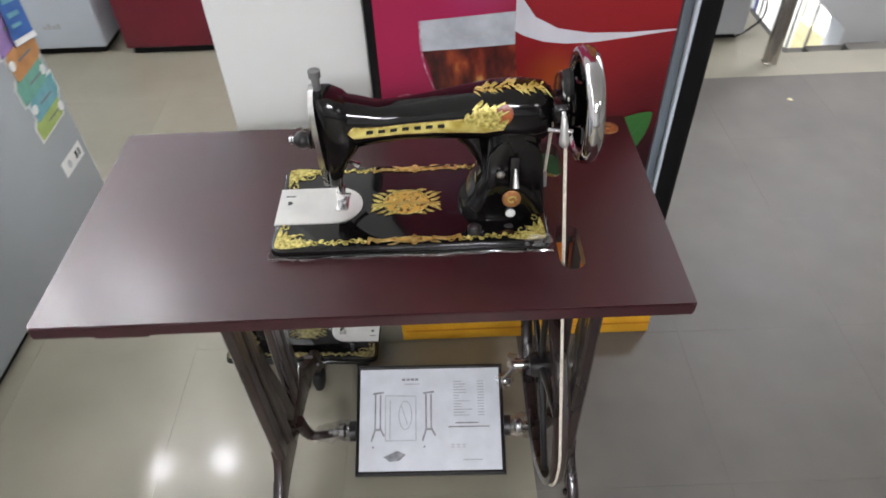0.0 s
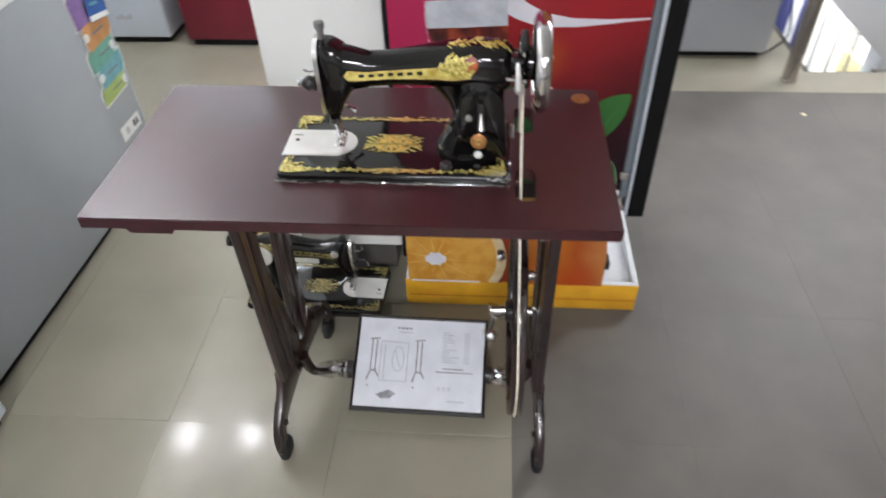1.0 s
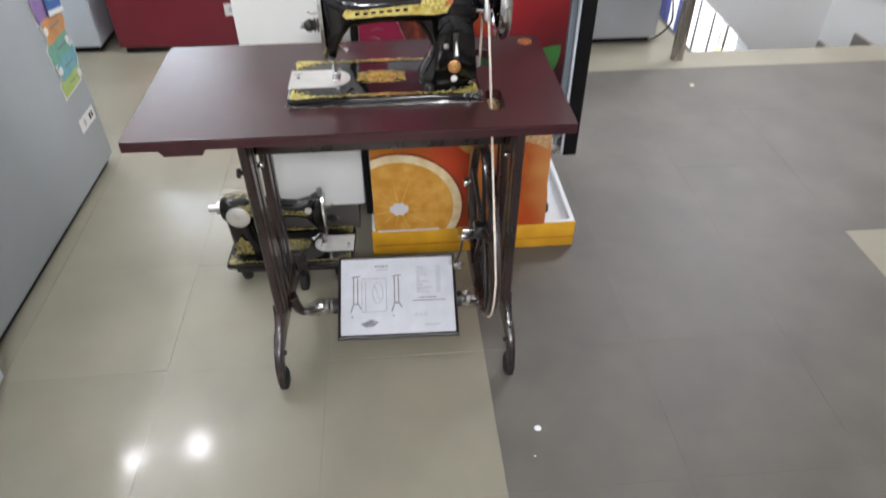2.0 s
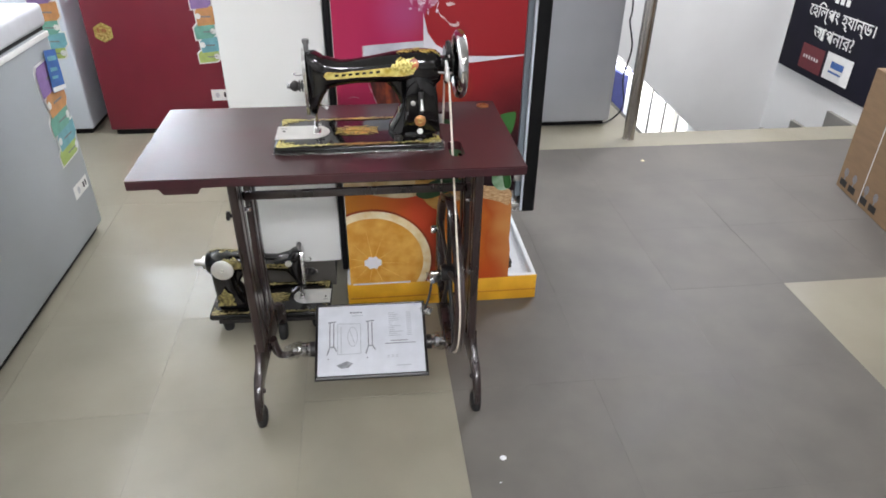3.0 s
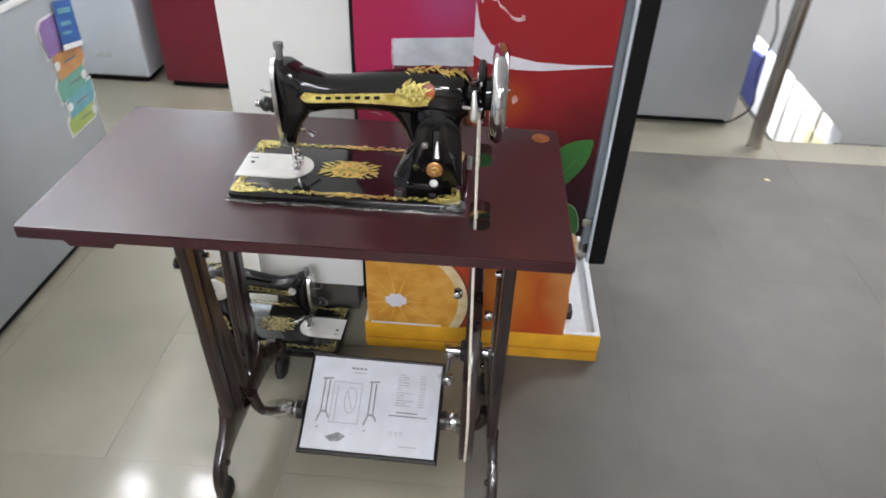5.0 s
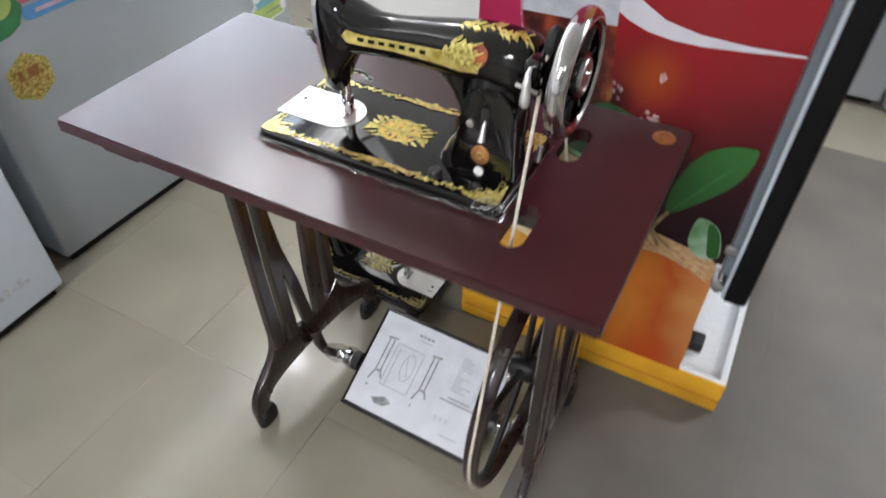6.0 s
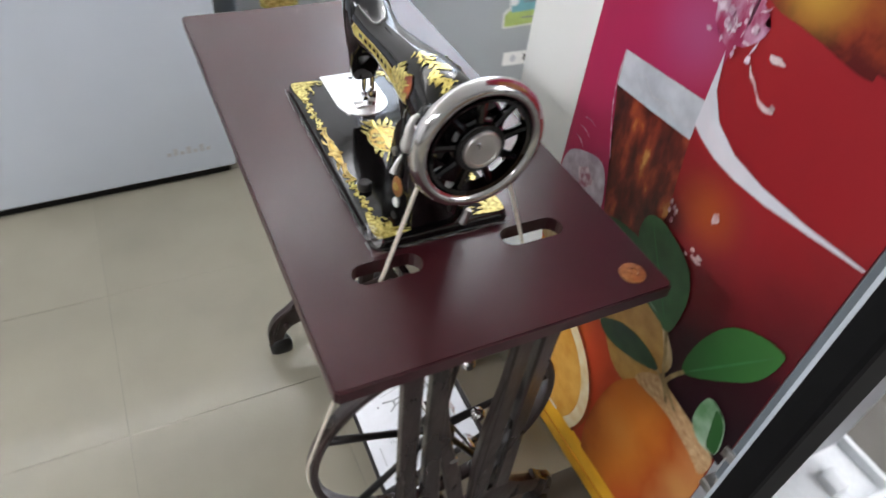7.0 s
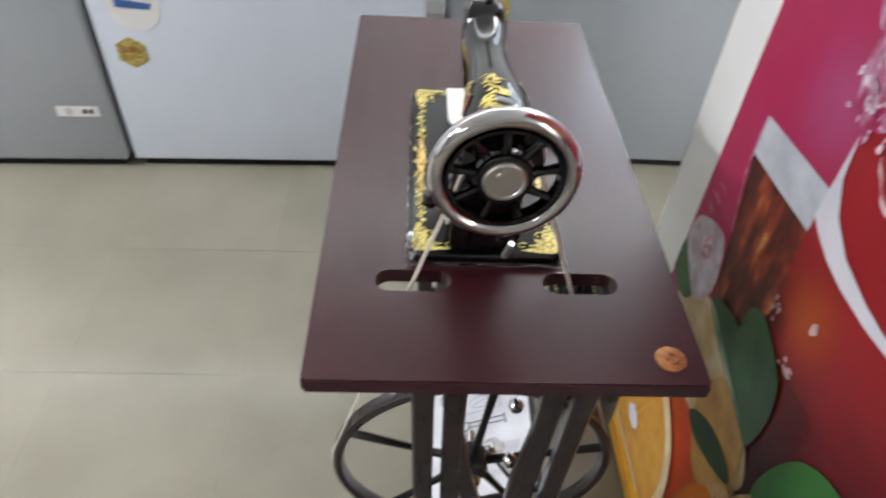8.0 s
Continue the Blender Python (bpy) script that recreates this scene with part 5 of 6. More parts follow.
def crumple(a, b, r, seed, rings=7, n=11):
    """A loose sleeve of crumpled film between two places."""
    rng = random.Random(seed)
    a, b = Vector(a), Vector(b)
    d = (b - a).normalized()
    u = d.orthogonal().normalized()
    v = d.cross(u)
    bm = bmesh.new()
    rows = []
    for i in range(rings):
        f = i / (rings - 1)
        mid = a.lerp(b, f)
        rows.append([bm.verts.new(mid + d * rng.uniform(-0.3, 0.3) * (b - a).length / rings + (u * math.cos(q) + v * math.sin(q)) * r * rng.uniform(0.65, 1.25) * (0.75 + 0.35 * math.sin(math.pi * f))) for q in [2 * math.pi * k / n for k in range(n)]])
    for p, q in zip(rows, rows[1:]):
        for k in range(n):
            bm.faces.new((p[k], p[(k + 1) % n], q[(k + 1) % n], q[k]))
    bmesh.ops.triangulate(bm, faces=bm.faces[:])
    return bm


def wrapping(t):
    """Clear film wound round the joints of the stand."""
    for k, (a, b, r) in enumerate((((-0.215, 0.042, 0.098), (-0.132, 0.042, 0.106), 0.023), ((0.190, 0.042, 0.104), (0.262, 0.042, 0.100), 0.023), ((0.185, 0.118, 0.150), (0.205, 0.122, 0.172), 0.017), ((0.196, 0.045, 0.312), (0.214, 0.050, 0.330), 0.018))):
        part("film", crumple(a, b, r, 20 + k), WRAP, t, "crumpled clear plastic film", smooth=False)


def film_skirt(hx, hy, z0, z1, seed):
    """A narrow crinkled band of clear film round a flat bed."""
    rng = random.Random(seed)
    xs = [-hx + 2 * hx * k / 40 for k in range(41)]
    ys = [-hy + 2 * hy * k / 18 for k in range(1, 18)]
    loop = [(x, -hy) for x in xs] + [(hx, y) for y in ys] + [(x, hy) for x in reversed(xs)] + [(-hx, y) for y in reversed(ys)]
    bm = bmesh.new()
    rows = []
    for f in (0.0, 0.35, 0.7, 1.0):
        rows.append([bm.verts.new((x * (1 + rng.uniform(0.0, 0.012) - 0.006 * f), y * (1 + rng.uniform(0.0, 0.026) - 0.012 * f), z0 + (z1 - z0) * f + rng.uniform(-0.001, 0.001))) for x, y in loop])
    for p, q in zip(rows, rows[1:]):
        for k in range(len(loop)):
            j = (k + 1) % len(loop)
            bm.faces.new((p[k], p[j], q[j], q[k]))
    bmesh.ops.triangulate(bm, faces=bm.faces[:])
    return bm


def treadle(t):
    c = Vector((0.029, 0.060, 0.112))
    w, d, tilt = 0.312, 0.222, 27.5
    m = Matrix.Translation(c) @ pose(0, 0, 0, tilt, 0, -1.2)
    pl = part("treadle", turned(box(-w / 2, w / 2, -d / 2, d / 2, -0.014, 0.0, 0.003, 2), m), BLACK_IRON, t, "black iron treadle plate")
    part("rim", turned(tube([(-w / 2, -d / 2, -0.006), (w / 2, -d / 2, -0.006), (w / 2, d / 2, -0.006), (-w / 2, d / 2, -0.006)], 0.008, 8, closed=True), m), BLACK_IRON, pl)
    sheet = part("paper_sheet", turned(box(-w / 2 + 0.004, w / 2 - 0.004, -d / 2 + 0.004, d / 2 - 0.004, 0.0015, 0.0028), m), PAPER, pl, "white printed assembly sheet in clear plastic", smooth=False)
    to = lambda u, v: m @ Vector((u, v, 0.0045))
    ink, pale = [], []

    def line(a, b, wd, into):
        dv = Vector((b[0] - a[0], b[1] - a[1]))
        s = Vector((-dv.y, dv.x)).normalized() * wd / 2
        into.append([(a[0] + s.x, a[1] + s.y), (b[0] + s.x, b[1] + s.y), (b[0] - s.x, b[1] - s.y), (a[0] - s.x, a[1] - s.y)])

    for ux in (-0.118, -0.008):   # the two drawn side frames
        for k in (0, 0.011):
            line((ux + k, 0.052), (ux + k, -0.022), 0.0035, ink)
        line((ux - 0.006, 0.054), (ux + 0.018, 0.057), 0.004, ink)
        line((ux, -0.022), (ux - 0.008, -0.046), 0.004, ink)
        line((ux + 0.011, -0.020), (ux + 0.020, -0.036), 0.004, ink)
        line((ux - 0.002, -0.022), (ux + 0.014, -0.022), 0.005, ink)
        line((ux - 0.006, -0.058), (ux - 0.002, -0.058), 0.004, ink)
    for a, b in (((-0.096, 0.05), (-0.096, -0.045)), ((-0.03, 0.048), (-0.03, -0.045)), ((-0.086, 0.04), (-0.086, -0.042)), ((-0.096, 0.05), (-0.03, 0.048)), ((-0.096, -0.045), (-0.03, -0.045)), ((-0.062, 0.03), (-0.048, -0.012))):
        line(a, b, 0.0022, pale)
    oval = ring2d(-0.053, 0.008, 0.014, 0.030, 18)
    for k in range(18):
        line(oval[k], oval[(k + 1) % 18], 0.0022, pale)
    ink.append([(-0.100, -0.078), (-0.070, -0.066), (-0.052, -0.074), (-0.066, -0.086), (-0.086, -0.088)])
    for k in range(4):
        line((-0.060 + 0.0095 * k, 0.084), (-0.053 + 0.0095 * k, 0.084), 0.005, ink)
    line((-0.055, 0.074), (-0.022, 0.074), 0.0025, pale)
    rng = random.Random(3)
    for k in range(13):
        line((0.052, 0.078 - 0.006 * k), (0.062 + rng.uniform(0.0, 0.03), 0.078 - 0.006 * k), 0.0022, pale)
        line((0.104, 0.078 - 0.006 * k), (0.118, 0.078 - 0.006 * k), 0.0022, pale)
    line((0.055, -0.010), (0.105, -0.010), 0.003, ink)
    line((0.040, -0.018), (0.128, -0.018), 0.003, ink)
    for k in range(6):
        line((0.045 + 0.012 * (k % 3), -0.055 - 0.005 * (k // 3)), (0.052 + 0.012 * (k % 3), -0.055 - 0.005 * (k // 3)), 0.002, pale)
    line((0.07, -0.086), (0.112, -0.086), 0.0025, pale)
    part("print", flats(ink, to), PRINT_GREY, sheet, smooth=False)["kind"] = "stuff"
    part("print", flats(pale, to), PRINT_PALE, sheet, smooth=False)["kind"] = "stuff"
    for sx in (-1, 1):
        pin = turned(lathe([(0.0, 0.0), (0.015, 0.0), (0.016, 0.006), (0.012, 0.012), (0.012, 0.022), (0.018, 0.026), (0.018, 0.036), (0.008, 0.042), (0.006, 0.060), (0.0, 0.060)], "x", 18), Matrix.Diagonal((sx, 1, 1, 1)))
        p = part("pivot", pin, CHROME, pl, "nickel pivot cone in clear wrap")
        p.location = (c.x + sx * (w / 2 + 0.002), CY + 0.012, 0.104)
        part("bearing", turned(lathe([(0.0, 0.0), (0.022, 0.0), (0.022, 0.014), (0.0, 0.014)], "x", 18), Matrix.Diagonal((sx, 1, 1, 1))), BLACK_IRON, pl).location = (c.x + sx * (w / 2 + 0.002), CY + 0.012, 0.104)


def flywheel(t):
    c, R = Vector((0.246, 0.012, 0.362)), 0.212
    rim = turned(lathe([(R - 0.012, -0.010), (R - 0.004, -0.013), (R, -0.010), (R - 0.003, -0.003), (R - 0.003, 0.003), (R, 0.010), (R - 0.004, 0.013), (R - 0.012, 0.010), (R - 0.015, 0.0), (R - 0.012, -0.010)], "x", 72), Matrix.Translation(c))
    bmesh.ops.remove_doubles(rim, verts=rim.verts, dist=1e-5)
    wh = part("flywheel", rim, IRON, t, "large grooved iron flywheel in clear wrap")
    part("hub", turned(lathe([(0.0, -0.022), (0.020, -0.022), (0.024, -0.015), (0.024, 0.015), (0.020, 0.022), (0.0, 0.022)], "x", 24), Matrix.Translation(c)), BLACK_IRON, wh)
    for k in range(5):
        a = radians(13 + 72 * k)
        d = Vector((0, math.cos(a), math.sin(a)))
        part("spoke", tube([c + d * 0.020, c + d * 0.11, c + d * (R - 0.010)], [0.0075, 0.0055, 0.007], 10), BLACK_IRON, wh)
    part("axle", turned(lathe([(0.0, -0.05), (0.007, -0.05), (0.007, 0.062), (0.0, 0.062)], "x", 14), Matrix.Translation(c)), CHROME, wh)
    # crank, its bolts and the pitman rod down to the treadle
    part("crank", tube([c + Vector((-0.026, 0, 0)), c + Vector((-0.030, 0.035, -0.045))], 0.009, 10), BLACK_IRON, wh)
    for dx, dy, dz in ((-0.040, 0.035, -0.045), (0.034, 0.0, 0.0), (-0.034, 0.06, 0.10), (0.030, 0.05, 0.055)):
        part("bolt", turned(lathe([(0.0, -0.008), (0.010, -0.008), (0.012, 0.0), (0.008, 0.008), (0.0, 0.010)], "x", 14), Matrix.Translation(c + Vector((dx, dy, dz)))), CHROME, wh)
    part("pitman_rod", tube(smooth_line([c + Vector((-0.042, 0.035, -0.045)), (0.200, 0.085, 0.235), (0.190, 0.120, 0.160)], 5), 0.0035, 8), BLACK_IRON, t, "thin dark rod from the flywheel to the treadle")
    part("rod_joint", turned(lathe([(0.0, -0.011), (0.010, -0.011), (0.013, 0.0), (0.010, 0.011), (0.0, 0.011)], "x", 14), Matrix.Translation((0.197, 0.120, 0.158))), CHROME, t)


treadle_table()


def drive_belt():
    b = thing("drive_belt", "thin pale leather drive belt from flywheel to hand wheel", "belt")
    c, R = Vector((0.246, 0.012, 0.362)), 0.2125
    h, r = Vector((0.2300, 0.0, 0.9245)), 0.0385
    pts = []
    for k in range(30):
        a = radians(172 + (368 - 172) * k / 29)
        pts.append((c.x, c.y + R * math.cos(a), c.z + R * math.sin(a)))
    for f in (0.3, 0.6, 0.8):
        a, e = Vector(pts[29]), Vector((h.x, h.y + r, h.z - 0.012))
        pts.append(tuple(a.lerp(e, f)))
    for k in range(12):
        a = radians(-16 + 212 * k / 11)
        pts.append((h.x, h.y + r * math.cos(a), h.z + r * math.sin(a)))
    a, e = Vector(pts[-1]), Vector(pts[0])
    for f in (0.2, 0.45, 0.7):
        pts.append(tuple(a.lerp(e, f)))
    part("cord", tube(pts, 0.0024, 8, closed=True), CORD, b)


drive_belt()


# ---- sewing machines ----
FLOWER = mat("transfer_flower", (0.22, 0.025, 0.010), 0.3, var=0.3, scale=90, second=(0.50, 0.13, 0.035))
ARM = [(-0.088, 0, 0.150, 0.022, 0.024), (-0.078, 0, 0.154, 0.028, 0.037), (-0.058, 0, 0.153, 0.027, 0.033), (-0.032, 0, 0.152, 0.0240, 0.0265), (0.0, 0, 0.1545, 0.0235, 0.0260), (0.04, 0, 0.158, 0.026, 0.0290),
       (0.08, 0, 0.161, 0.030, 0.0330), (0.115, 0, 0.1625, 0.034, 0.0365), (0.150, 0, 0.161, 0.036, 0.0385), (0.175, 0, 0.159, 0.034, 0.0365), (0.184, 0, 0.159, 0.027, 0.029)]


def arm_at(x, a, lift):
    """A point on the arm's skin: place along it, angle from the front upwards, and how far off the skin."""
    for s, e in zip(ARM, ARM[1:]):
        if s[0] <= x <= e[0]:
            f = (x - s[0]) / (e[0] - s[0])
            c2, r1, r2 = (s[k] + f * (e[k] - s[k]) for k in (2, 3, 4))
            c, sn = math.cos(a), math.sin(a)
            u = (r1 + lift) * math.copysign(abs(c) ** (2 / 2.4), c)
            v = (r2 + lift) * math.copysign(abs(sn) ** (2 / 2.4), sn)
            return Vector((x, -u, c2 + v))
    return Vector((x, 0, 0.16))


def scroll_band(x0, x1, yc, h, side):
    """A printed lace border: two fine rules, paired scrolls between them, leaves and beads."""
    out = []
    n = max(int(round((x1 - x0) / 0.034)), 2)
    step = (x1 - x0) / n
    for k in range(n):
        x = x0 + step * (k + 0.5)
        s = side if k % 2 else -side
        out += curl(x - step * 0.26, yc + s * h * 0.06, h * 0.36, -0.4 * s, 5.0 * s)
        out += curl(x + step * 0.24, yc - s * h * 0.06, h * 0.33, math.pi - 0.4 * s, 5.0 * s)
        out.append(leaf2d(x - step * 0.10, yc - s * h * 0.30, x + step * 0.16, yc + s * h * 0.36, 0.0062, 6, 0.0016 * s))
        out.append(leaf2d(x + step * 0.34, yc + s * h * 0.10, x + step * 0.60, yc + s * h * 0.42, 0.0050, 6, -0.001 * s))
        out.append(leaf2d(x - step * 0.42, yc - s * h * 0.12, x - step * 0.62, yc - s * h * 0.40, 0.0050, 6, 0.001 * s))
        out.append(ring2d(x + step * 0.02, yc + s * h * 0.44, 0.0016, 0.0014, 7))
    m = 24
    out += stroke([(x0 + (x1 - x0) * k / m, yc + h * 0.12 * math.sin(k * 1.3)) for k in range(m + 1)], 0.0018)
    return out


def corner_scroll(x, y, sx, sy):
    """A corner of acanthus leaves with curled tips."""
    out = []
    for dx, dy, w, b in ((0.050, 0.003, 0.011, 0.002), (0.040, 0.013, 0.009, 0.003), (0.026, 0.025, 0.012, 0.003), (0.012, 0.033, 0.009, -0.003), (0.003, 0.043, 0.008, -0.002)):
        out.append(leaf2d(x, y, x + sx * dx, y + sy * dy, w, 8, b * sx * sy))
    out += curl(x + sx * 0.030, y + sy * 0.018, 0.0075, 0.5, 5.2 * sx * sy)
    out += curl(x + sx * 0.011, y + sy * 0.040, 0.0060, 2.0, 5.0 * sx * sy)
    out.append(ring2d(x + sx * 0.008, y + sy * 0.008, 0.0055, 0.005, 10))
    return out


def slab(hx, hy, r, steps):
    """A low block with rounded corners: (height, how far drawn in) for each step up its side."""
    bm = bmesh.new()
    rings = []
    for z, d in steps:
        ring = []
        for cx, cy, a0 in ((1, 1, 0), (-1, 1, 1), (-1, -1, 2), (1, -1, 3)):
            for k in range(7):
                a = math.pi / 2 * (a0 + k / 6)
                ring.append(bm.verts.new((cx * (hx - r) + (r - d) * math.cos(a), cy * (hy - r) + (r - d) * math.sin(a), z)))
        rings.append(ring)
    for a, b in zip(rings, rings[1:]):
        for k in range(28):
            bm.faces.new((a[k], a[(k + 1) % 28], b[(k + 1) % 28], b[k]))
    bm.faces.new(rings[0][::-1])
    bm.faces.new(rings[-1])
    return bm


def sewing_machine(name, label, m, wheel=True, gold=GOLD, amber=GOLD_DEEP, band_gold=BAND_GOLD, flower=FLOWER):
    """A straight-stitch machine head; its axes start at the bed's middle on the bed's underside. Needle end at -x."""
    t = thing(name, label, "sewing machine", m)
    bed_t = 0.0155
    bed = part("bed", slab(0.1855, 0.089, 0.014, [(0.004, 0.0), (0.011, 0.0), (0.0138, 0.0008), (0.0150, 0.0022), (bed_t, 0.0042)]), LACQUER, t, "glossy black enamelled bed")
    part("bed_edge", slab(0.1875, 0.091, 0.016, [(0.0, 0.0012), (0.001, 0.0), (0.0042, 0.0), (0.0055, 0.0014)]), LACQUER, t)
    # column
    col = [(bed_t - 0.001, 0.1215, 0, 0.0550, 0.0460), (bed_t + 0.007, 0.1218, 0, 0.0545, 0.0450), (0.030, 0.123, 0, 0.0520, 0.0435), (0.042, 0.126, 0, 0.0480, 0.0425), (0.058, 0.1305, 0, 0.0435, 0.0415), (0.078, 0.135, 0, 0.0400, 0.0410), (0.110, 0.138, 0, 0.0385, 0.039), (0.140, 0.139, 0, 0.038, 0.036), (0.160, 0.140, 0, 0.034, 0.030)]
    part("column", loft(col, "z", 36, 2.6), LACQUER, t, "glossy black column")
    part("arm", loft(ARM, "x", 36, 2.4), LACQUER, t, "glossy black arm that swells towards the column")
    fillet = [(0.078, 0.102, 0, 0.006, 0.020), (0.100, 0.098, 0, 0.011, 0.022), (0.120, 0.091, 0, 0.018, 0.024), (0.136, 0.082, 0, 0.028, 0.024)]
    part("arm_fillet", loft(fillet, "z", 24, 2.2), LACQUER, t)
    head = [(0.060, -0.0985, 0.0, 0.0068, 0.014), (0.064, -0.0980, 0, 0.0090, 0.0175), (0.085, -0.0945, 0, 0.0125, 0.0215), (0.105, -0.0890, 0, 0.0175, 0.0245), (0.122, -0.0825, 0, 0.0240, 0.0265), (0.145, -0.080, 0, 0.030, 0.028), (0.172, -0.084, 0, 0.026, 0.028), (0.188, -0.090, 0, 0.020, 0.025), (0.197, -0.096, 0, 0.013, 0.019)]
    part("head", loft(head, "z", 30, 3.0), LACQUER, t, "glossy black needle head")
    # chrome face plate with its thread guides
    prof = [(0.061, 0.0130), (0.090, 0.0185), (0.120, 0.0230), (0.150, 0.026), (0.178, 0.026), (0.195, 0.020), (0.203, 0.010)]
    bm = bmesh.new()
    left = [(-y, z) for z, y in prof]
    right = [(y, z) for z, y in prof[::-1]]
    loop = left + right
    a = [bm.verts.new((-0.1060, y, z)) for y, z in loop]
    b = [bm.verts.new((-0.1130, y * 0.97, 0.132 + (z - 0.132) * 0.985)) for y, z in loop]
    bm.faces.new(a), bm.faces.new(b[::-1])
    for i in range(len(loop)):
        bm.faces.new((a[i], a[(i + 1) % len(loop)], b[(i + 1) % len(loop)], b[i]))
    face = part("face_plate", bm, FACE_STEEL, t, "bright metal face plate")
    part("screw", lathe([(0.0, -0.0175), (0.0045, -0.0175), (0.0045, -0.0145), (0.0, -0.0145)], "x", 12), CHROME, face).location = (-0.0970, 0.0, 0.182)
    part("thread_hook", tube(smooth_line([(-0.113, -0.004, 0.150), (-0.128, -0.006, 0.149), (-0.134, -0.010, 0.154), (-0.128, -0.014, 0.156)], 4), 0.0014, 6), CHROME, face)
    tens = part("tension_dial", turned(lathe([(0.0, 0.0), (0.004, 0.0), (0.004, 0.006), (0.013, 0.007), (0.013, 0.009), (0.005, 0.011), (0.013, 0.013), (0.013, 0.015), (0.009, 0.016), (0.0105, 0.019), (0.0125, 0.024), (0.0105, 0.030), (0.006, 0.034), (0.0045, 0.042), (0.0, 0.042)], "x", 20), Matrix.Translation((-0.1110, 0.012, 0.120)) @ Matrix.Diagonal((-1, 1, 1, 1))), BLACK_IRON, face, "black thread tension dial")
    part("spring", turned(lathe([(0.005, 0.0), (0.0062, 0.002), (0.005, 0.004), (0.0062, 0.006), (0.005, 0.008)], "x", 14), Matrix.Translation((-0.1525, 0.012, 0.120))), CHROME, tens)
    # needle bar, presser bar, foot
    part("presser_post", tube([(-0.1035, 0.006, 0.190), (-0.1035, 0.006, 0.213), (-0.1035, 0.006, 0.2135), (-0.1035, 0.006, 0.2225)], [0.0052, 0.0052, 0.0075, 0.0075], 14), STEEL_DARK, t, "presser bar thumb screw on top of the head")
    nb = part("needle_bar", tube([(-0.096, 0.0, 0.064), (-0.096, 0.0, 0.034)], 0.0034, 12), CHROME, t, "bright needle bar with clamp")
    part("needle_clamp", tube([(-0.096, 0.0, 0.040), (-0.096, 0.0, 0.030)], 0.0052, 12), CHROME, nb)
    part("clamp_screw", tube([(-0.096, 0.0, 0.035), (-0.082, -0.002, 0.035)], [0.0022, 0.0034], 10), CHROME, nb)
    part("needle", tube([(-0.096, 0.0, 0.031), (-0.096, 0.0, 0.0165)], 0.0009, 6), CHROME, nb)
    pb = part("presser_bar", tube([(-0.0955, 0.012, 0.066), (-0.0955, 0.012, 0.027)], 0.0036, 12), CHROME, t)
    part("presser_foot", box(-0.103, -0.086, -0.014, 0.016, 0.0165, 0.0190, 0.001), CHROME, pb)
    part("foot_shank", box(-0.1015, -0.0905, 0.006, 0.018, 0.018, 0.040, 0.002), CHROME, pb)
    part("lifter", tube(smooth_line([(-0.092, 0.022, 0.074), (-0.084, 0.030, 0.070), (-0.070, 0.033, 0.060)], 3), [0.003] * 6 + [0.005], 8), CHROME, t)
    # slide plate and round-ended needle plate
    sp = [(-0.1860, -0.038), (-0.105, -0.038)] + [(-0.105 + 0.038 * math.cos(q), 0.038 * math.sin(q)) for q in [-math.pi / 2 + math.pi * k / 16 for k in range(1, 16)]] + [(-0.105, 0.038), (-0.1860, 0.038)]
    pl = part("slide_plate", plate(sp, [], bed_t - 0.001, bed_t + 0.0016), NICKEL, t, "satin metal slide plate", smooth=False)
    part("needle_hole", box(-0.1, -0.092, -0.006, 0.010, bed_t + 0.0012, bed_t + 0.0022), INK, pl, smooth=False)
    part("thumb_hole", lathe([(0.0, 0.0), (0.0036, 0.0), (0.0036, 0.0008), (0.0, 0.0008)], "z", 12), BLACK_IRON, pl).location = (-0.170, 0.006, bed_t + 0.0015)
    part("index_mark", box(-0.178, -0.164, 0.020, 0.022, bed_t + 0.0013, bed_t + 0.0023), INK, pl, smooth=False)
    # gold transfers on the bed
    rng = random.Random(7)
    zt = bed_t + 0.0007
    on_bed = lambda u, v: (u, v, zt)
    def inlay(shapes, lift, step=0.0000015):
        bm = bmesh.new()
        for k, sh in enumerate(shapes):
            flats([sh], lambda u, v: (u, v, zt + lift + step * k), bm)
        return bm

    for name_, sy in (("front_scroll", -1), ("back_scroll", 1)):
        yc = sy * 0.0765
        ends = scroll_band(-0.150, -0.052, yc, 0.0135, sy) + scroll_band(0.064, 0.158, yc, 0.0135, -sy) + corner_scroll(-0.179, sy * 0.0835, 1, -sy) + corner_scroll(0.179, sy * 0.0835, -1, -sy)
        part(name_, inlay(ends, 0.0), gold, bed, "gold lace transfer along the bed's edge", smooth=False)["kind"] = "stuff"
        mid = [leaf2d(0.006 - 0.034, yc, 0.006 + 0.034, yc, 0.0125, 14), ring2d(0.006, yc + sy * 0.0065, 0.0045, 0.0040, 10), ring2d(0.006, yc - sy * 0.0065, 0.0035, 0.0030, 10)]
        for d in (-1, 1):
            way = lambda a, b: (0.006 + d * a, yc + sy * b)
            mid += stroke([way(0.026 + 0.034 * f, 0.0040 * math.sin(math.pi * f) - 0.002) for f in [k / 8 for k in range(9)]], 0.0052, 0.0022)
            mid += stroke([way(0.024 + 0.036 * f, -0.0050 + 0.0035 * math.sin(math.pi * f)) for f in [k / 8 for k in range(9)]], 0.0030, 0.0018)
            mid += curl(*way(0.048, 0.0022), 0.0052, 0.4, 5.0 * d * sy, 0.0024)
            mid.append(leaf2d(*way(0.020, 0.005), *way(0.036, 0.0085), 0.0040, 6, 0.001))
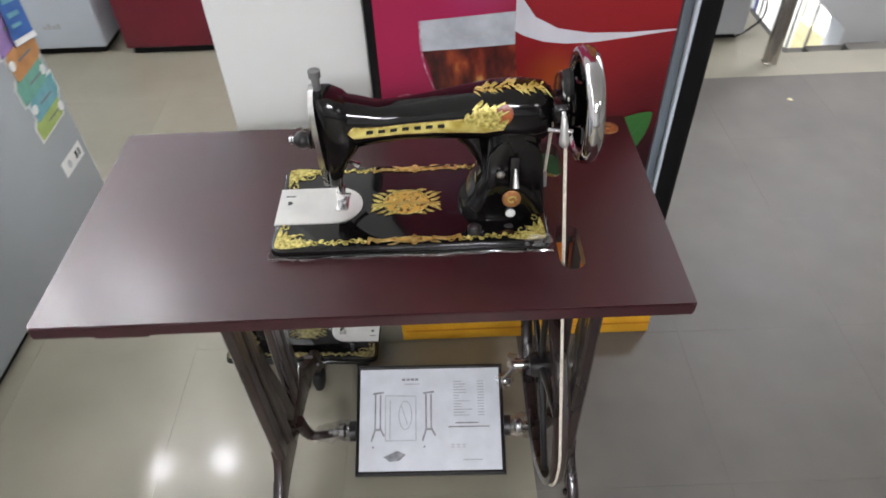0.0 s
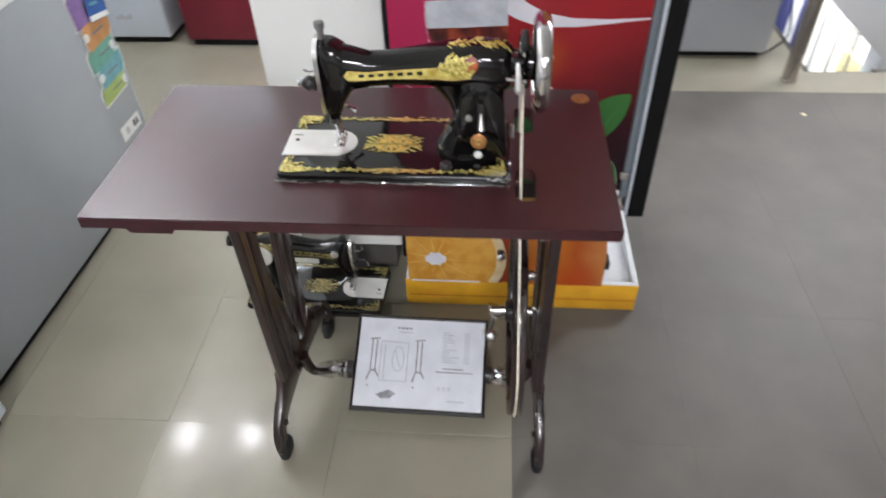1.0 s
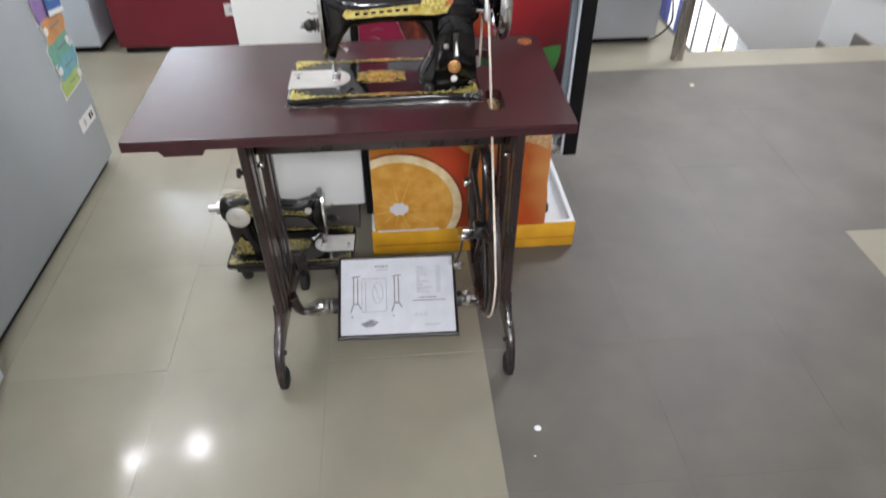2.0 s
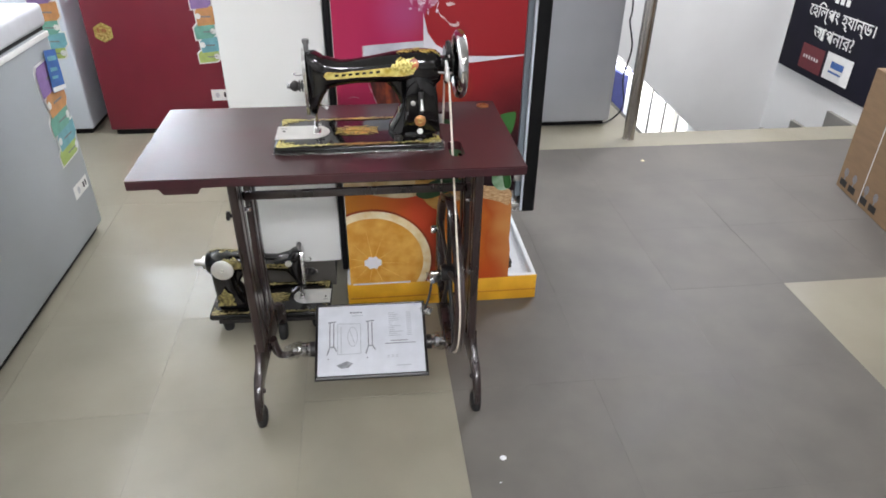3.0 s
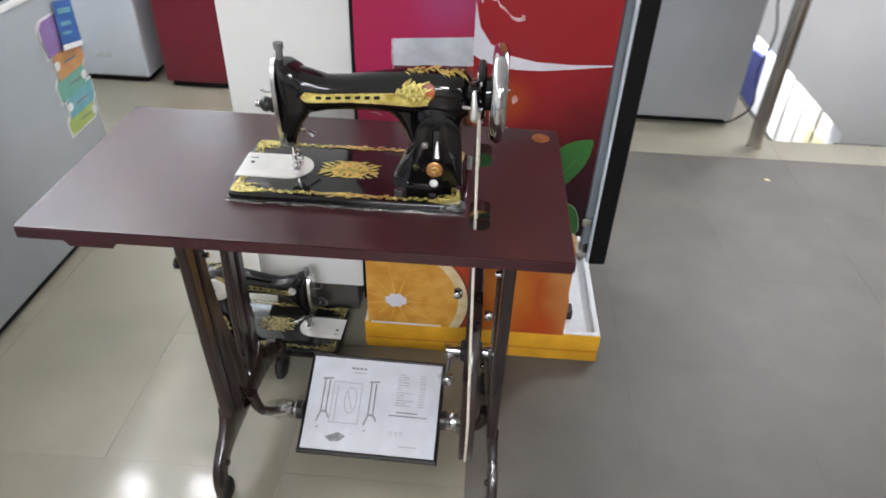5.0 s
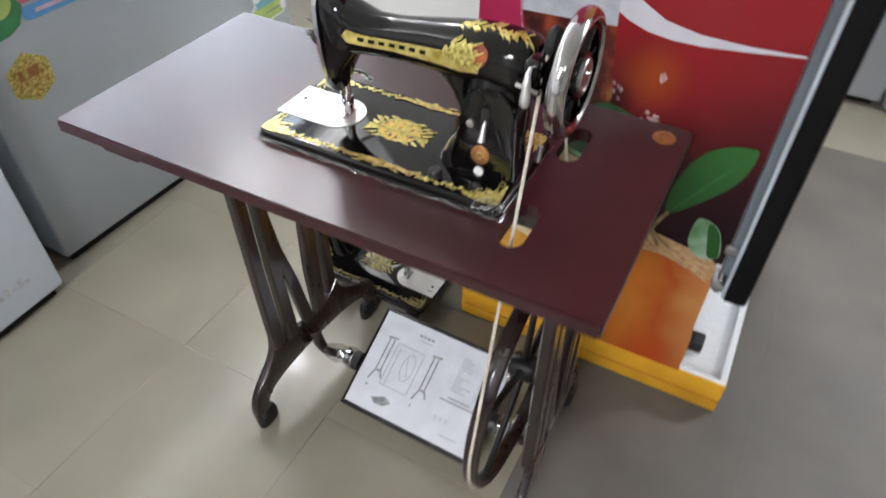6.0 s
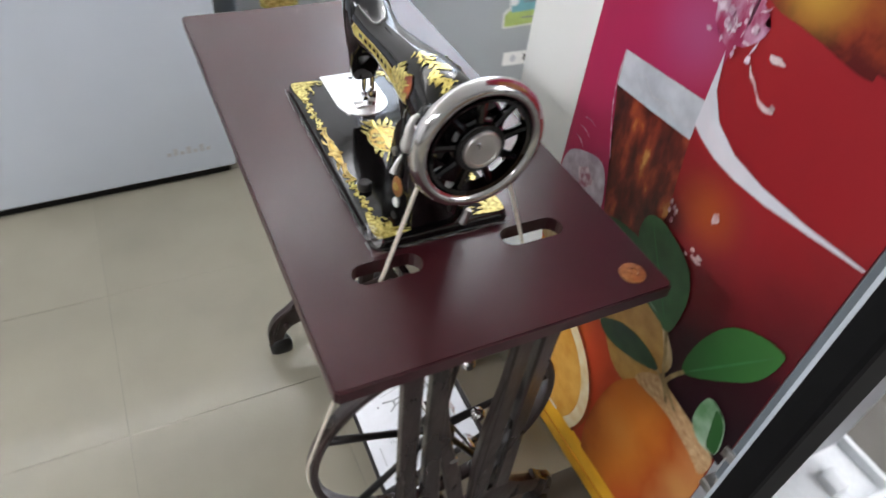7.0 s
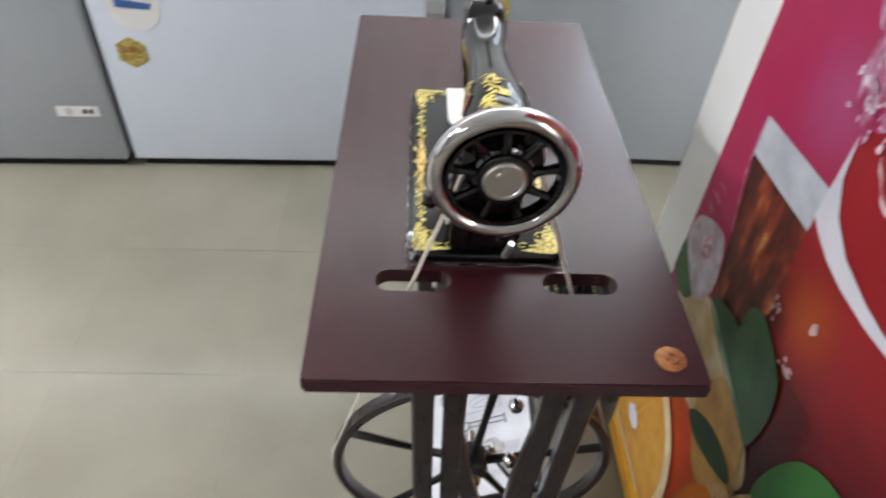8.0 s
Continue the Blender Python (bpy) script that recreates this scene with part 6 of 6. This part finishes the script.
            mid.append([way(0.0585, -0.007), way(0.0620, -0.007), way(0.0620, 0.007), way(0.0585, 0.007)])
        part("middle_scroll", inlay(mid, 0.0003), amber, bed, "amber lace transfer", smooth=False)["kind"] = "stuff"
        part("middle_print", inlay([leaf2d(0.006 + d * 0.006, yc, 0.006 + d * 0.026, yc, 0.0040, 8) for d in (-1, 1)], 0.0006), MEDALLION if gold is GOLD else amber, bed, smooth=False)["kind"] = "stuff"
    # the oval emblem: a printed medallion, a ring, curled wings and a straight banner
    ex = -0.006
    emb = part("emblem", flats([ring2d(ex, 0.001, 0.030, 0.0245, 36)], on_bed), MEDALLION if gold is GOLD else amber, bed, "oval gold emblem with a banner", smooth=False)
    rim_ = ring2d(ex, 0.001, 0.0315, 0.0260, 40)
    foil = stroke(rim_ + rim_[:1], 0.0022)
    for k in range(9):
        q = math.pi * (0.12 + 0.76 * k / 8)
        foil.append(leaf2d(ex + 0.029 * math.cos(q), 0.0235 * math.sin(q), ex + 0.034 * math.cos(q), 0.0285 * math.sin(q), 0.0055, 5))
    for sx in (-1, 1):
        for sy in (-1, 1):
            foil.append(leaf2d(ex + sx * 0.032, sy * 0.003, ex + sx * 0.049, sy * 0.010, 0.0060, 6, -0.002 * sx * sy))
            foil.append(leaf2d(ex + sx * 0.026, sy * 0.014, ex + sx * 0.041, sy * 0.022, 0.0050, 6, 0.002 * sx * sy))
            foil.append(leaf2d(ex + sx * 0.030, sy * 0.006, ex + sx * 0.050, sy * 0.020, 0.0070, 6, 0.002 * sx))
            foil.append(leaf2d(ex + sx * 0.010, sy * 0.021, ex + sx * 0.030, sy * 0.027, 0.0060, 6, 0.002 * sx))
    for pts, w in (([(-0.012, -0.016), (-0.006, -0.002), (0.004, 0.004), (0.010, 0.014), (0.004, 0.020), (-0.004, 0.016)], 0.0062), ([(0.006, -0.016), (0.009, -0.006), (0.004, 0.002)], 0.0055), ([(-0.020, 0.004), (-0.012, 0.012), (-0.014, 0.020)], 0.004), ([(0.014, 0.000), (0.020, 0.008), (0.016, 0.016)], 0.004)):
        foil += stroke([(ex + p.x, p.y) for p in smooth_line([(a, b, 0) for a, b in pts], 3)], w, w * 0.5)
    part("emblem_foil", inlay(foil, 0.0004), gold, emb, smooth=False)["kind"] = "stuff"
    part("banner", flats([[(ex - 0.049, -0.0070), (ex, -0.0040), (ex + 0.049, -0.0070), (ex + 0.046, -0.0045), (ex + 0.049, -0.0018), (ex, 0.0012), (ex - 0.049, -0.0018), (ex - 0.046, -0.0045)]], lambda u, v: (u, v, zt + 0.0010)), band_gold, emb, smooth=False)
    # gold band with black dashes along the arm, a flower near the column
    for side in (-1, 1):
        def skin(u, v, lift=0.0005, side=side):
            p = arm_at(u, v, lift)
            return Vector((p.x, p.y * -side, p.z)) if side > 0 else p

        def on_arm(bm, x0, a0, x1, a1, w, lift, bend=0.0):
            """A leaf on the arm's skin, w wide along the arm, from one place and angle to another."""
            n = 9
            row = [(x0 + (x1 - x0) * f + 0.02 * bend * math.sin(math.pi * f), a0 + (a1 - a0) * f, w / 2 * math.sin(math.pi * (0.12 + 0.88 * f)) ** 0.8) for f in [k / n for k in range(n + 1)]]
            for p, q in zip(row, row[1:]):
                bm.faces.new([bm.verts.new(skin(x, a, lift)) for x, a in ((p[0] - p[2], p[1]), (p[0] + p[2], p[1]), (q[0] + q[2], q[1]), (q[0] - q[2], q[1]))])

        def strip(x0, x1, lo, hi, lift, n=28):
            bm = bmesh.new()
            cols = []
            for k in range(n + 1):
                f = k / n
                x = x0 + (x1 - x0) * f
                e = min(1.0, math.sqrt(max(0.0, 1 - (1 - min(f * 18, 1.0)) ** 2)) + 0.05, 0.35 + 5 * (1 - f))
                cols.append([bm.verts.new(skin(x, (lo(f) + hi(f)) / 2 + (hi(f) - lo(f)) / 2 * e * s, lift)) for s in (-1, -0.34, 0.34, 1)])
            for p, q in zip(cols, cols[1:]):
                for j in range(3):
                    bm.faces.new((p[j], q[j], q[j + 1], p[j + 1]))
            return bm
        band = part("arm_band", strip(-0.067, 0.118, lambda f: -0.17 - 0.12 * f, lambda f: 0.13 + 0.01 * f, 0.0005), band_gold, t, "gold band transfer along the arm")
        part("band_edge", strip(-0.069, 0.124, lambda f: -0.21 - 0.13 * f, lambda f: 0.17 + 0.02 * f, 0.0002), amber, band)
        bm = bmesh.new()
        for k in range(7):
            xa = -0.046 + 0.0148 * k
            bm.faces.new([bm.verts.new(skin(p, q, 0.0010)) for p, q in ((xa, -0.055), (xa + 0.0085, -0.055), (xa + 0.009, 0.055), (xa + 0.0005, 0.055))])
        part("dash", bm, LACQUER, band, smooth=False)["kind"] = "stuff"
        bm = bmesh.new()
        hub = bm.verts.new(skin(0.123, 0.34, 0.0016))
        rings = [[bm.verts.new(skin(0.123 + 0.0118 * r * math.cos(q), 0.34 + 0.34 * r * math.sin(q) * (1 + 0.10 * math.sin(5 * q)), 0.0014)) for q in [2 * math.pi * k / 18 for k in range(18)]] for r in (0.5, 1.0)]
        for k in range(18):
            bm.faces.new((hub, rings[0][k], rings[0][(k + 1) % 18]))
            bm.faces.new((rings[0][k], rings[1][k], rings[1][(k + 1) % 18], rings[0][(k + 1) % 18]))
        part("flower", bm, flower, t, "orange flower in the transfer", smooth=False)
        bm = bmesh.new()
        for j, (x0, a0, x1, a1, w, bend) in enumerate(((0.084, 0.02, 0.092, 0.62, 0.013, 0.10), (0.092, -0.02, 0.103, 0.74, 0.015, 0.05), (0.101, -0.06, 0.113, 0.66, 0.016, -0.06), (0.110, -0.10, 0.121, 0.46, 0.013, -0.08), (0.078, 0.05, 0.080, 0.42, 0.009, 0.05), (0.087, 0.50, 0.098, 0.86, 0.008, 0.06), (0.106, 0.44, 0.126, 0.74, 0.006, 0.06), (0.118, -0.12, 0.129, 0.18, 0.009, -0.04), (0.112, 0.20, 0.130, 0.44, 0.005, 0.05))):
            on_arm(bm, x0, a0, x1, a1, w, 0.0017 + 0.00006 * j, bend)
        part("arm_leaves", bm, gold, t, "gold leaf transfer", smooth=False)["kind"] = "stuff"
    bm = bmesh.new()
    for k in range(84):
        f = k / 83
        x0, a0 = 0.088 + 0.084 * f + rng.uniform(-0.003, 0.003), 1.34 + 0.20 * math.sin(f * 16) * (0.35 + 0.65 * f) + rng.uniform(-0.06, 0.06) - 0.40 * max(0.0, f - 0.6)
        dx, da, w = rng.uniform(0.005, 0.011), rng.uniform(-0.34, 0.34), rng.uniform(0.06, 0.13)
        pts = [(x0 + dx * f, a0 + da * f + 0.08 * math.sin(math.pi * f), w / 2 * math.sin(math.pi * f)) for f in [j / 5 for j in range(6)]]
        for (p, q) in zip(pts, pts[1:]):
            bm.faces.new([bm.verts.new(arm_at(c2[0], c2[1], 0.0007 + 0.00001 * k)) for c2 in ((p[0], p[1] - p[2]), (q[0], q[1] - q[2]), (q[0], q[1] + q[2]), (p[0], p[1] + p[2]))])
    part("top_scroll", bm, BAND_GOLD if gold is GOLD else gold, t, "gold scrollwork on top of the arm", smooth=False)["kind"] = "stuff"
    if wheel:
        part("film", film_skirt(0.1882, 0.0918, 0.0008, 0.0048, 41), WRAP, t, "clear plastic film round the bed", smooth=False)
        part("film", crumple((0.150, -0.088, 0.012), (0.188, -0.080, 0.012), 0.009, 43), WRAP, t, "crumpled clear plastic film", smooth=False)
        column_shield(t)
        front_fittings(t, gold)
        hand_wheel(t)
    else:
        part("shaft_stub", lathe([(0.0, 0.180), (0.022, 0.180), (0.020, 0.196), (0.010, 0.198), (0.010, 0.222), (0.0, 0.222)], "x", 20), STEEL, t, "bare drive shaft without its wheel").location = (0, 0, 0.160)
        # round cover plates and gold ornament on this side of the machine
        plate_ = part("cover_plate", turned(lathe([(0.0, 0.0), (0.034, 0.0), (0.034, 0.003), (0.030, 0.005), (0.0, 0.005)], "y", 28), Matrix.Translation((0.132, 0.0385, 0.153))), NICKEL, t, "round bright cover plate")
        part("screw", turned(lathe([(0.0, 0.0), (0.004, 0.0), (0.003, 0.002), (0.0, 0.002)], "y", 12), Matrix.Translation((0.132, 0.0435, 0.153))), CHROME, plate_)
        part("cover_plate", turned(lathe([(0.0, 0.0), (0.010, 0.0), (0.010, 0.004), (0.0, 0.006)], "y", 20), Matrix.Translation((-0.068, 0.0285, 0.163))), NICKEL, t, "small round bright plate")
        orn = [ring2d(0.134 + 0.014 * math.cos(q), 0.052 + 0.012 * math.sin(q), 0.012, 0.012, 14) for q in [0.3 + math.pi * k / 3 for k in range(6)]] + [leaf2d(0.134, 0.05, 0.134, 0.090, 0.018, 8), rect(0.106, 0.162, 0.024, 0.036)]
        bm = bmesh.new()
        for k, sh in enumerate(orn):
            flats([sh], lambda u, v: (u, 0.0480 + 0.00006 * k, v), bm)
        part("column_ornament", bm, gold, t, "worn gold ornament on the column", smooth=False)
    return t


def column_shield(t):
    """The raised round-topped front of the column, cleft at its top."""
    top = [(0.1405 + 0.0350 * math.cos(a), 0.104 + 0.037 * math.sin(a)) for a in [math.pi * k / 20 for k in range(21)]]
    line = [(0.1815, 0.024), (0.1795, 0.050)] + top[:9] + [(0.1440, 0.124), (0.1405, 0.100), (0.1370, 0.124)] + top[12:] + [(0.1020, 0.050), (0.0935, 0.024)]
    bm = bmesh.new()
    out = lambda z: -(0.0448 - 0.0060 * (z - 0.016) / 0.1)
    rows = [[bm.verts.new((0.1395 + (x - 0.1395) * k, out(z) + d, 0.066 + (z - 0.066) * k)) for x, z in line] for k, d in ((1.0, 0.020), (1.0, 0.0022), (0.985, 0.0006), (0.955, 0.0))]
    n = len(line)
    for a, b in zip(rows, rows[1:]):
        for i in range(n):
            bm.faces.new((a[i], a[(i + 1) % n], b[(i + 1) % n], b[i]))
    bmesh.ops.triangulate(bm, faces=[bm.faces.new(rows[-1])])
    part("column_shield", bm, LACQUER, t, "raised glossy black front of the column")


def front_fittings(t, gold):
    """Regulator plate, lever, badges and bobbin winder on the column's front."""
    reg = part("regulator_plate", turned(box(-0.0055, 0.0055, -0.0015, 0.0015, -0.022, 0.026, 0.0012), Matrix.Translation((0.139, -0.0420, 0.090)) @ pose(0, 0, 0, -4, 0, 0)), BLACK_IRON, t, "dark slotted stitch regulator plate")
    lever = [(0.140, -0.042, 0.100), (0.140, -0.047, 0.090), (0.1405, -0.052, 0.077)]
    part("regulator_lever", tube(smooth_line(lever, 4), [0.0014 + 0.00042 * k for k in range(9)], 10), NICKEL, reg, "bright stitch length lever")
    part("screw", turned(lathe([(0.0, 0.0), (0.0052, 0.0), (0.0052, -0.004), (0.0, -0.006)], "y", 14), Matrix.Translation((0.121, -0.0405, 0.092))), STEEL, t)
    badge = part("round_badge", turned(lathe([(0.0, 0.0), (0.0125, 0.0), (0.0125, -0.0022), (0.0108, -0.003), (0.0, -0.003)], "y", 28), Matrix.Translation((0.1365, -0.0425, 0.0515)) @ pose(0, 0, 0, -8, 0, 0)), COPPER, t, "round copper-coloured badge")
    curl = [(0.1365 + 0.006 * math.cos(a) * (1 - 0.04 * k), -0.0462, 0.0515 + 0.006 * math.sin(a) * (1 - 0.04 * k)) for k, a in enumerate([j * 0.5 for j in range(12)])]
    part("relief", tube(curl, 0.0010, 6), GOLD, badge)
    part("white_button", turned(lathe([(0.0, 0.0), (0.0065, 0.0), (0.0065, -0.002), (0.0045, -0.0035), (0.0, -0.0035)], "y", 20), Matrix.Translation((0.1360, -0.0436, 0.0275))), WHITE_PLASTIC, t, "small round white button")
    part("knee_knob", lathe([(0.0, 0.0), (0.009, 0.0), (0.009, 0.008), (0.007, 0.011), (0.0, 0.011)], "z", 20), BLACK_IRON, t).location = (0.086, -0.066, 0.0155)
    part("column_ornament", flats([leaf2d(0.0, 0.0, 0.004, 0.028, 0.012, 6), leaf2d(0.002, 0.022, -0.002, 0.045, 0.008, 6)], lambda u, v: (0.0900 - 0.10 * u - (0.018 - v * 0.1) * 0.0, -0.016 + u, 0.034 + v)), gold, t, smooth=False)
    wd = part("bobbin_winder", box(0.180, 0.202, -0.048, -0.018, 0.166, 0.192, 0.008, 3), LACQUER, t, "black bobbin winder bracket")
    part("winder_lever", tube(smooth_line([(0.192, -0.050, 0.186), (0.192, -0.057, 0.180), (0.193, -0.061, 0.164), (0.194, -0.063, 0.146)], 4), [0.0026] * 3 + [0.0036] * 3 + [0.0048] * 3 + [0.0060, 0.0064, 0.0060, 0.0034], 12), NICKEL, wd, "bright bobbin winder lever")
    part("winder_spindle", tube([(0.176, -0.046, 0.160), (0.205, -0.052, 0.160)], 0.0035, 10), CHROME, wd)
    part("winder_wheel", turned(lathe([(0.0, 0.0), (0.017, 0.0), (0.019, 0.005), (0.017, 0.010), (0.0, 0.010)], "x", 22), Matrix.Translation((0.196, -0.010, 0.200))), RUBBER, wd)
    tens = part("bobbin_tension", tube([(0.190, 0.020, 0.02), (0.190, 0.026, 0.040)], 0.004, 8), STEEL, t)


def hand_wheel(t):
    c = Matrix.Translation((-0.006, 0.0, 0.1640))
    part("shaft_boss", turned(lathe([(0.0, 0.180), (0.026, 0.180), (0.026, 0.190), (0.020, 0.192), (0.020, 0.202), (0.0, 0.202)], "x", 26), c), LACQUER, t)
    hw = part("hand_wheel", turned(lathe([(0.020, 0.199), (0.040, 0.200), (0.042, 0.203), (0.0370, 0.207), (0.042, 0.211), (0.040, 0.214), (0.026, 0.215), (0.026, 0.232), (0.020, 0.236)], "x", 40), c), LACQUER, t, "black spoked hand wheel with a chrome rim")
    R = 0.0645
    rim = lathe([(R + 0.0100 * math.cos(q) * (1.0 if math.cos(q) > 0 else 0.8), 0.2335 + 0.0115 * math.sin(q)) for q in [2 * math.pi * k / 16 for k in range(17)]], "x", 64)
    bmesh.ops.remove_doubles(rim, verts=rim.verts, dist=1e-6)
    part("rim", turned(rim, c), CHROME, hw, "polished chrome rim")
    inner = lathe([(0.0525, 0.226), (0.0565, 0.226), (0.0565, 0.242), (0.0525, 0.241), (0.0525, 0.226)], "x", 64)
    part("inner_ring", turned(inner, c), LACQUER, hw)
    for k in range(9):
        a = radians(40 * k + 12)
        d = Vector((0, math.cos(a), math.sin(a)))
        part("spoke", turned(tube([d * 0.022 + Vector((0.234, 0, 0)), d * 0.040 + Vector((0.2345, 0, 0)), d * 0.055 + Vector((0.234, 0, 0))], [0.0062, 0.0044, 0.0060], 8), c), LACQUER, hw)
    part("hub_ring", turned(lathe([(0.0, 0.225), (0.029, 0.228), (0.029, 0.239), (0.027, 0.242), (0.0, 0.242)], "x", 32), c), LACQUER, hw)
    part("hub_cap", turned(lathe([(0.0, 0.240), (0.0215, 0.240), (0.0215, 0.2445), (0.0200, 0.2462), (0.0172, 0.2462), (0.0166, 0.2452), (0.0, 0.2456)], "x", 40), c), STEEL, hw, "satin metal hub cap")
    part("screw", turned(lathe([(0.0, 0.247), (0.003, 0.247), (0.0025, 0.2505), (0.0, 0.2505)], "x", 12), c @ Matrix.Translation((0, -0.008, 0.010))), CHROME, hw)


sewing_machine("sewing_machine", "glossy black sewing machine with gold transfers on the treadle table", pose(0.0300, -0.0030, TOP_Z))

OLD_GOLD = mat("worn_gold_transfer", (0.13, 0.10, 0.03), 0.45, 0.2, var=0.4, scale=110, second=(0.36, 0.30, 0.11))
fm = sewing_machine("sewing_machine", "older black sewing machine without hand wheel on a low base", pose(-0.283, 0.355, 0.054, 0, 0, 178), wheel=False, gold=OLD_GOLD, band_gold=OLD_GOLD, flower=OLD_GOLD, amber=OLD_GOLD)


def low_base():
    t = thing("machine_base", "low black base with rubber feet under the older sewing machine", "base", pose(-0.280, 0.350, 0, 0, 0, -2))
    part("board", box(-0.165, 0.165, -0.074, 0.074, 0.030, 0.0535, 0.004, 2), BLACK_IRON, t)
    for x in (-0.140, 0.140):
        for y in (-0.055, 0.055):
            part("rubber_foot", lathe([(0.0, 0.0), (0.015, 0.0), (0.018, 0.020), (0.018, 0.031), (0.0, 0.031)], "z", 16), RUBBER, t).location = (x, y, 0)


low_base()


# ---- floor tiles and litter ----
def tile_mesh(name, m, gap, ease):
    h = PITCH / 2 - gap
    bm = box(-h, h, -h, h, -0.011, 0.0)
    top = [e for e in bm.edges if all(v.co.z > -0.001 for v in e.verts)]
    bmesh.ops.bevel(bm, geom=top, offset=ease, segments=1, affect="EDGES")
    me = bpy.data.meshes.new(name)
    bm.to_mesh(me)
    bm.free()
    me.materials.append(m)
    return me


def floor_tiles():
    beige, grey = tile_mesh("tile", TILE_BEIGE, 0.0002, 0.0002), tile_mesh("tile", TILE_GREY, 0.0001, 0.0002)
    rng = random.Random(2)
    for i in range(-6, 10):
        for j in range(-10, 6):
            cx, cy = TX + (i + 0.5) * PITCH, TY + (j + 0.5) * PITCH
            if cy > EDGE_Y + 0.2 and cx > VOID_X:
                continue
            is_grey = (0 <= i <= 2 and j < 3) or (i >= 3 and 0 <= j < 3)
            if j == 3 and cx > VOID_X - 0.2:
                bm = box(-PITCH / 2 + 0.0003, PITCH / 2 - 0.0003, 0.0012, EDGE_Y - (TY + 3 * PITCH) + 0.01, -0.011, 0.0)
                me = bpy.data.meshes.new("tile")
                bm.to_mesh(me), bm.free()
                me.materials.append(TILE_BEIGE)
                ob = new("tile", me)
                ob.parent, ob.location = floor, (cx, TY + 3 * PITCH, 0)
                continue
            ob = new("tile", grey if is_grey else beige)
            ob.parent = floor
            ob.location = (cx, cy, 0)
            tilt = 0.0008 if is_grey else 0.0025
            ob.rotation_euler = (rng.uniform(-tilt, tilt), rng.uniform(-tilt, tilt), 0)


floor_tiles()


def litter():
    for x, y, r in ((0.351, -0.315, 0.0085), (1.393, 1.437, 0.010), (0.33, -0.39, 0.002)):
        t = thing("paper_scrap", "small round pale scrap lying on the grey tiles", "litter", pose(x, y, 0.0012))
        rng = random.Random(int(r * 1e4))
        bm = lathe([(0.0, 0.0), (r, 0.0), (r * 0.9, 0.0012), (0.0, 0.0016)], "z", 12)
        for v in bm.verts:
            v.co.x *= 1 + rng.uniform(-0.15, 0.15)
        part("scrap", bm, FOAM if y < 0 else CREAM, t)


litter()
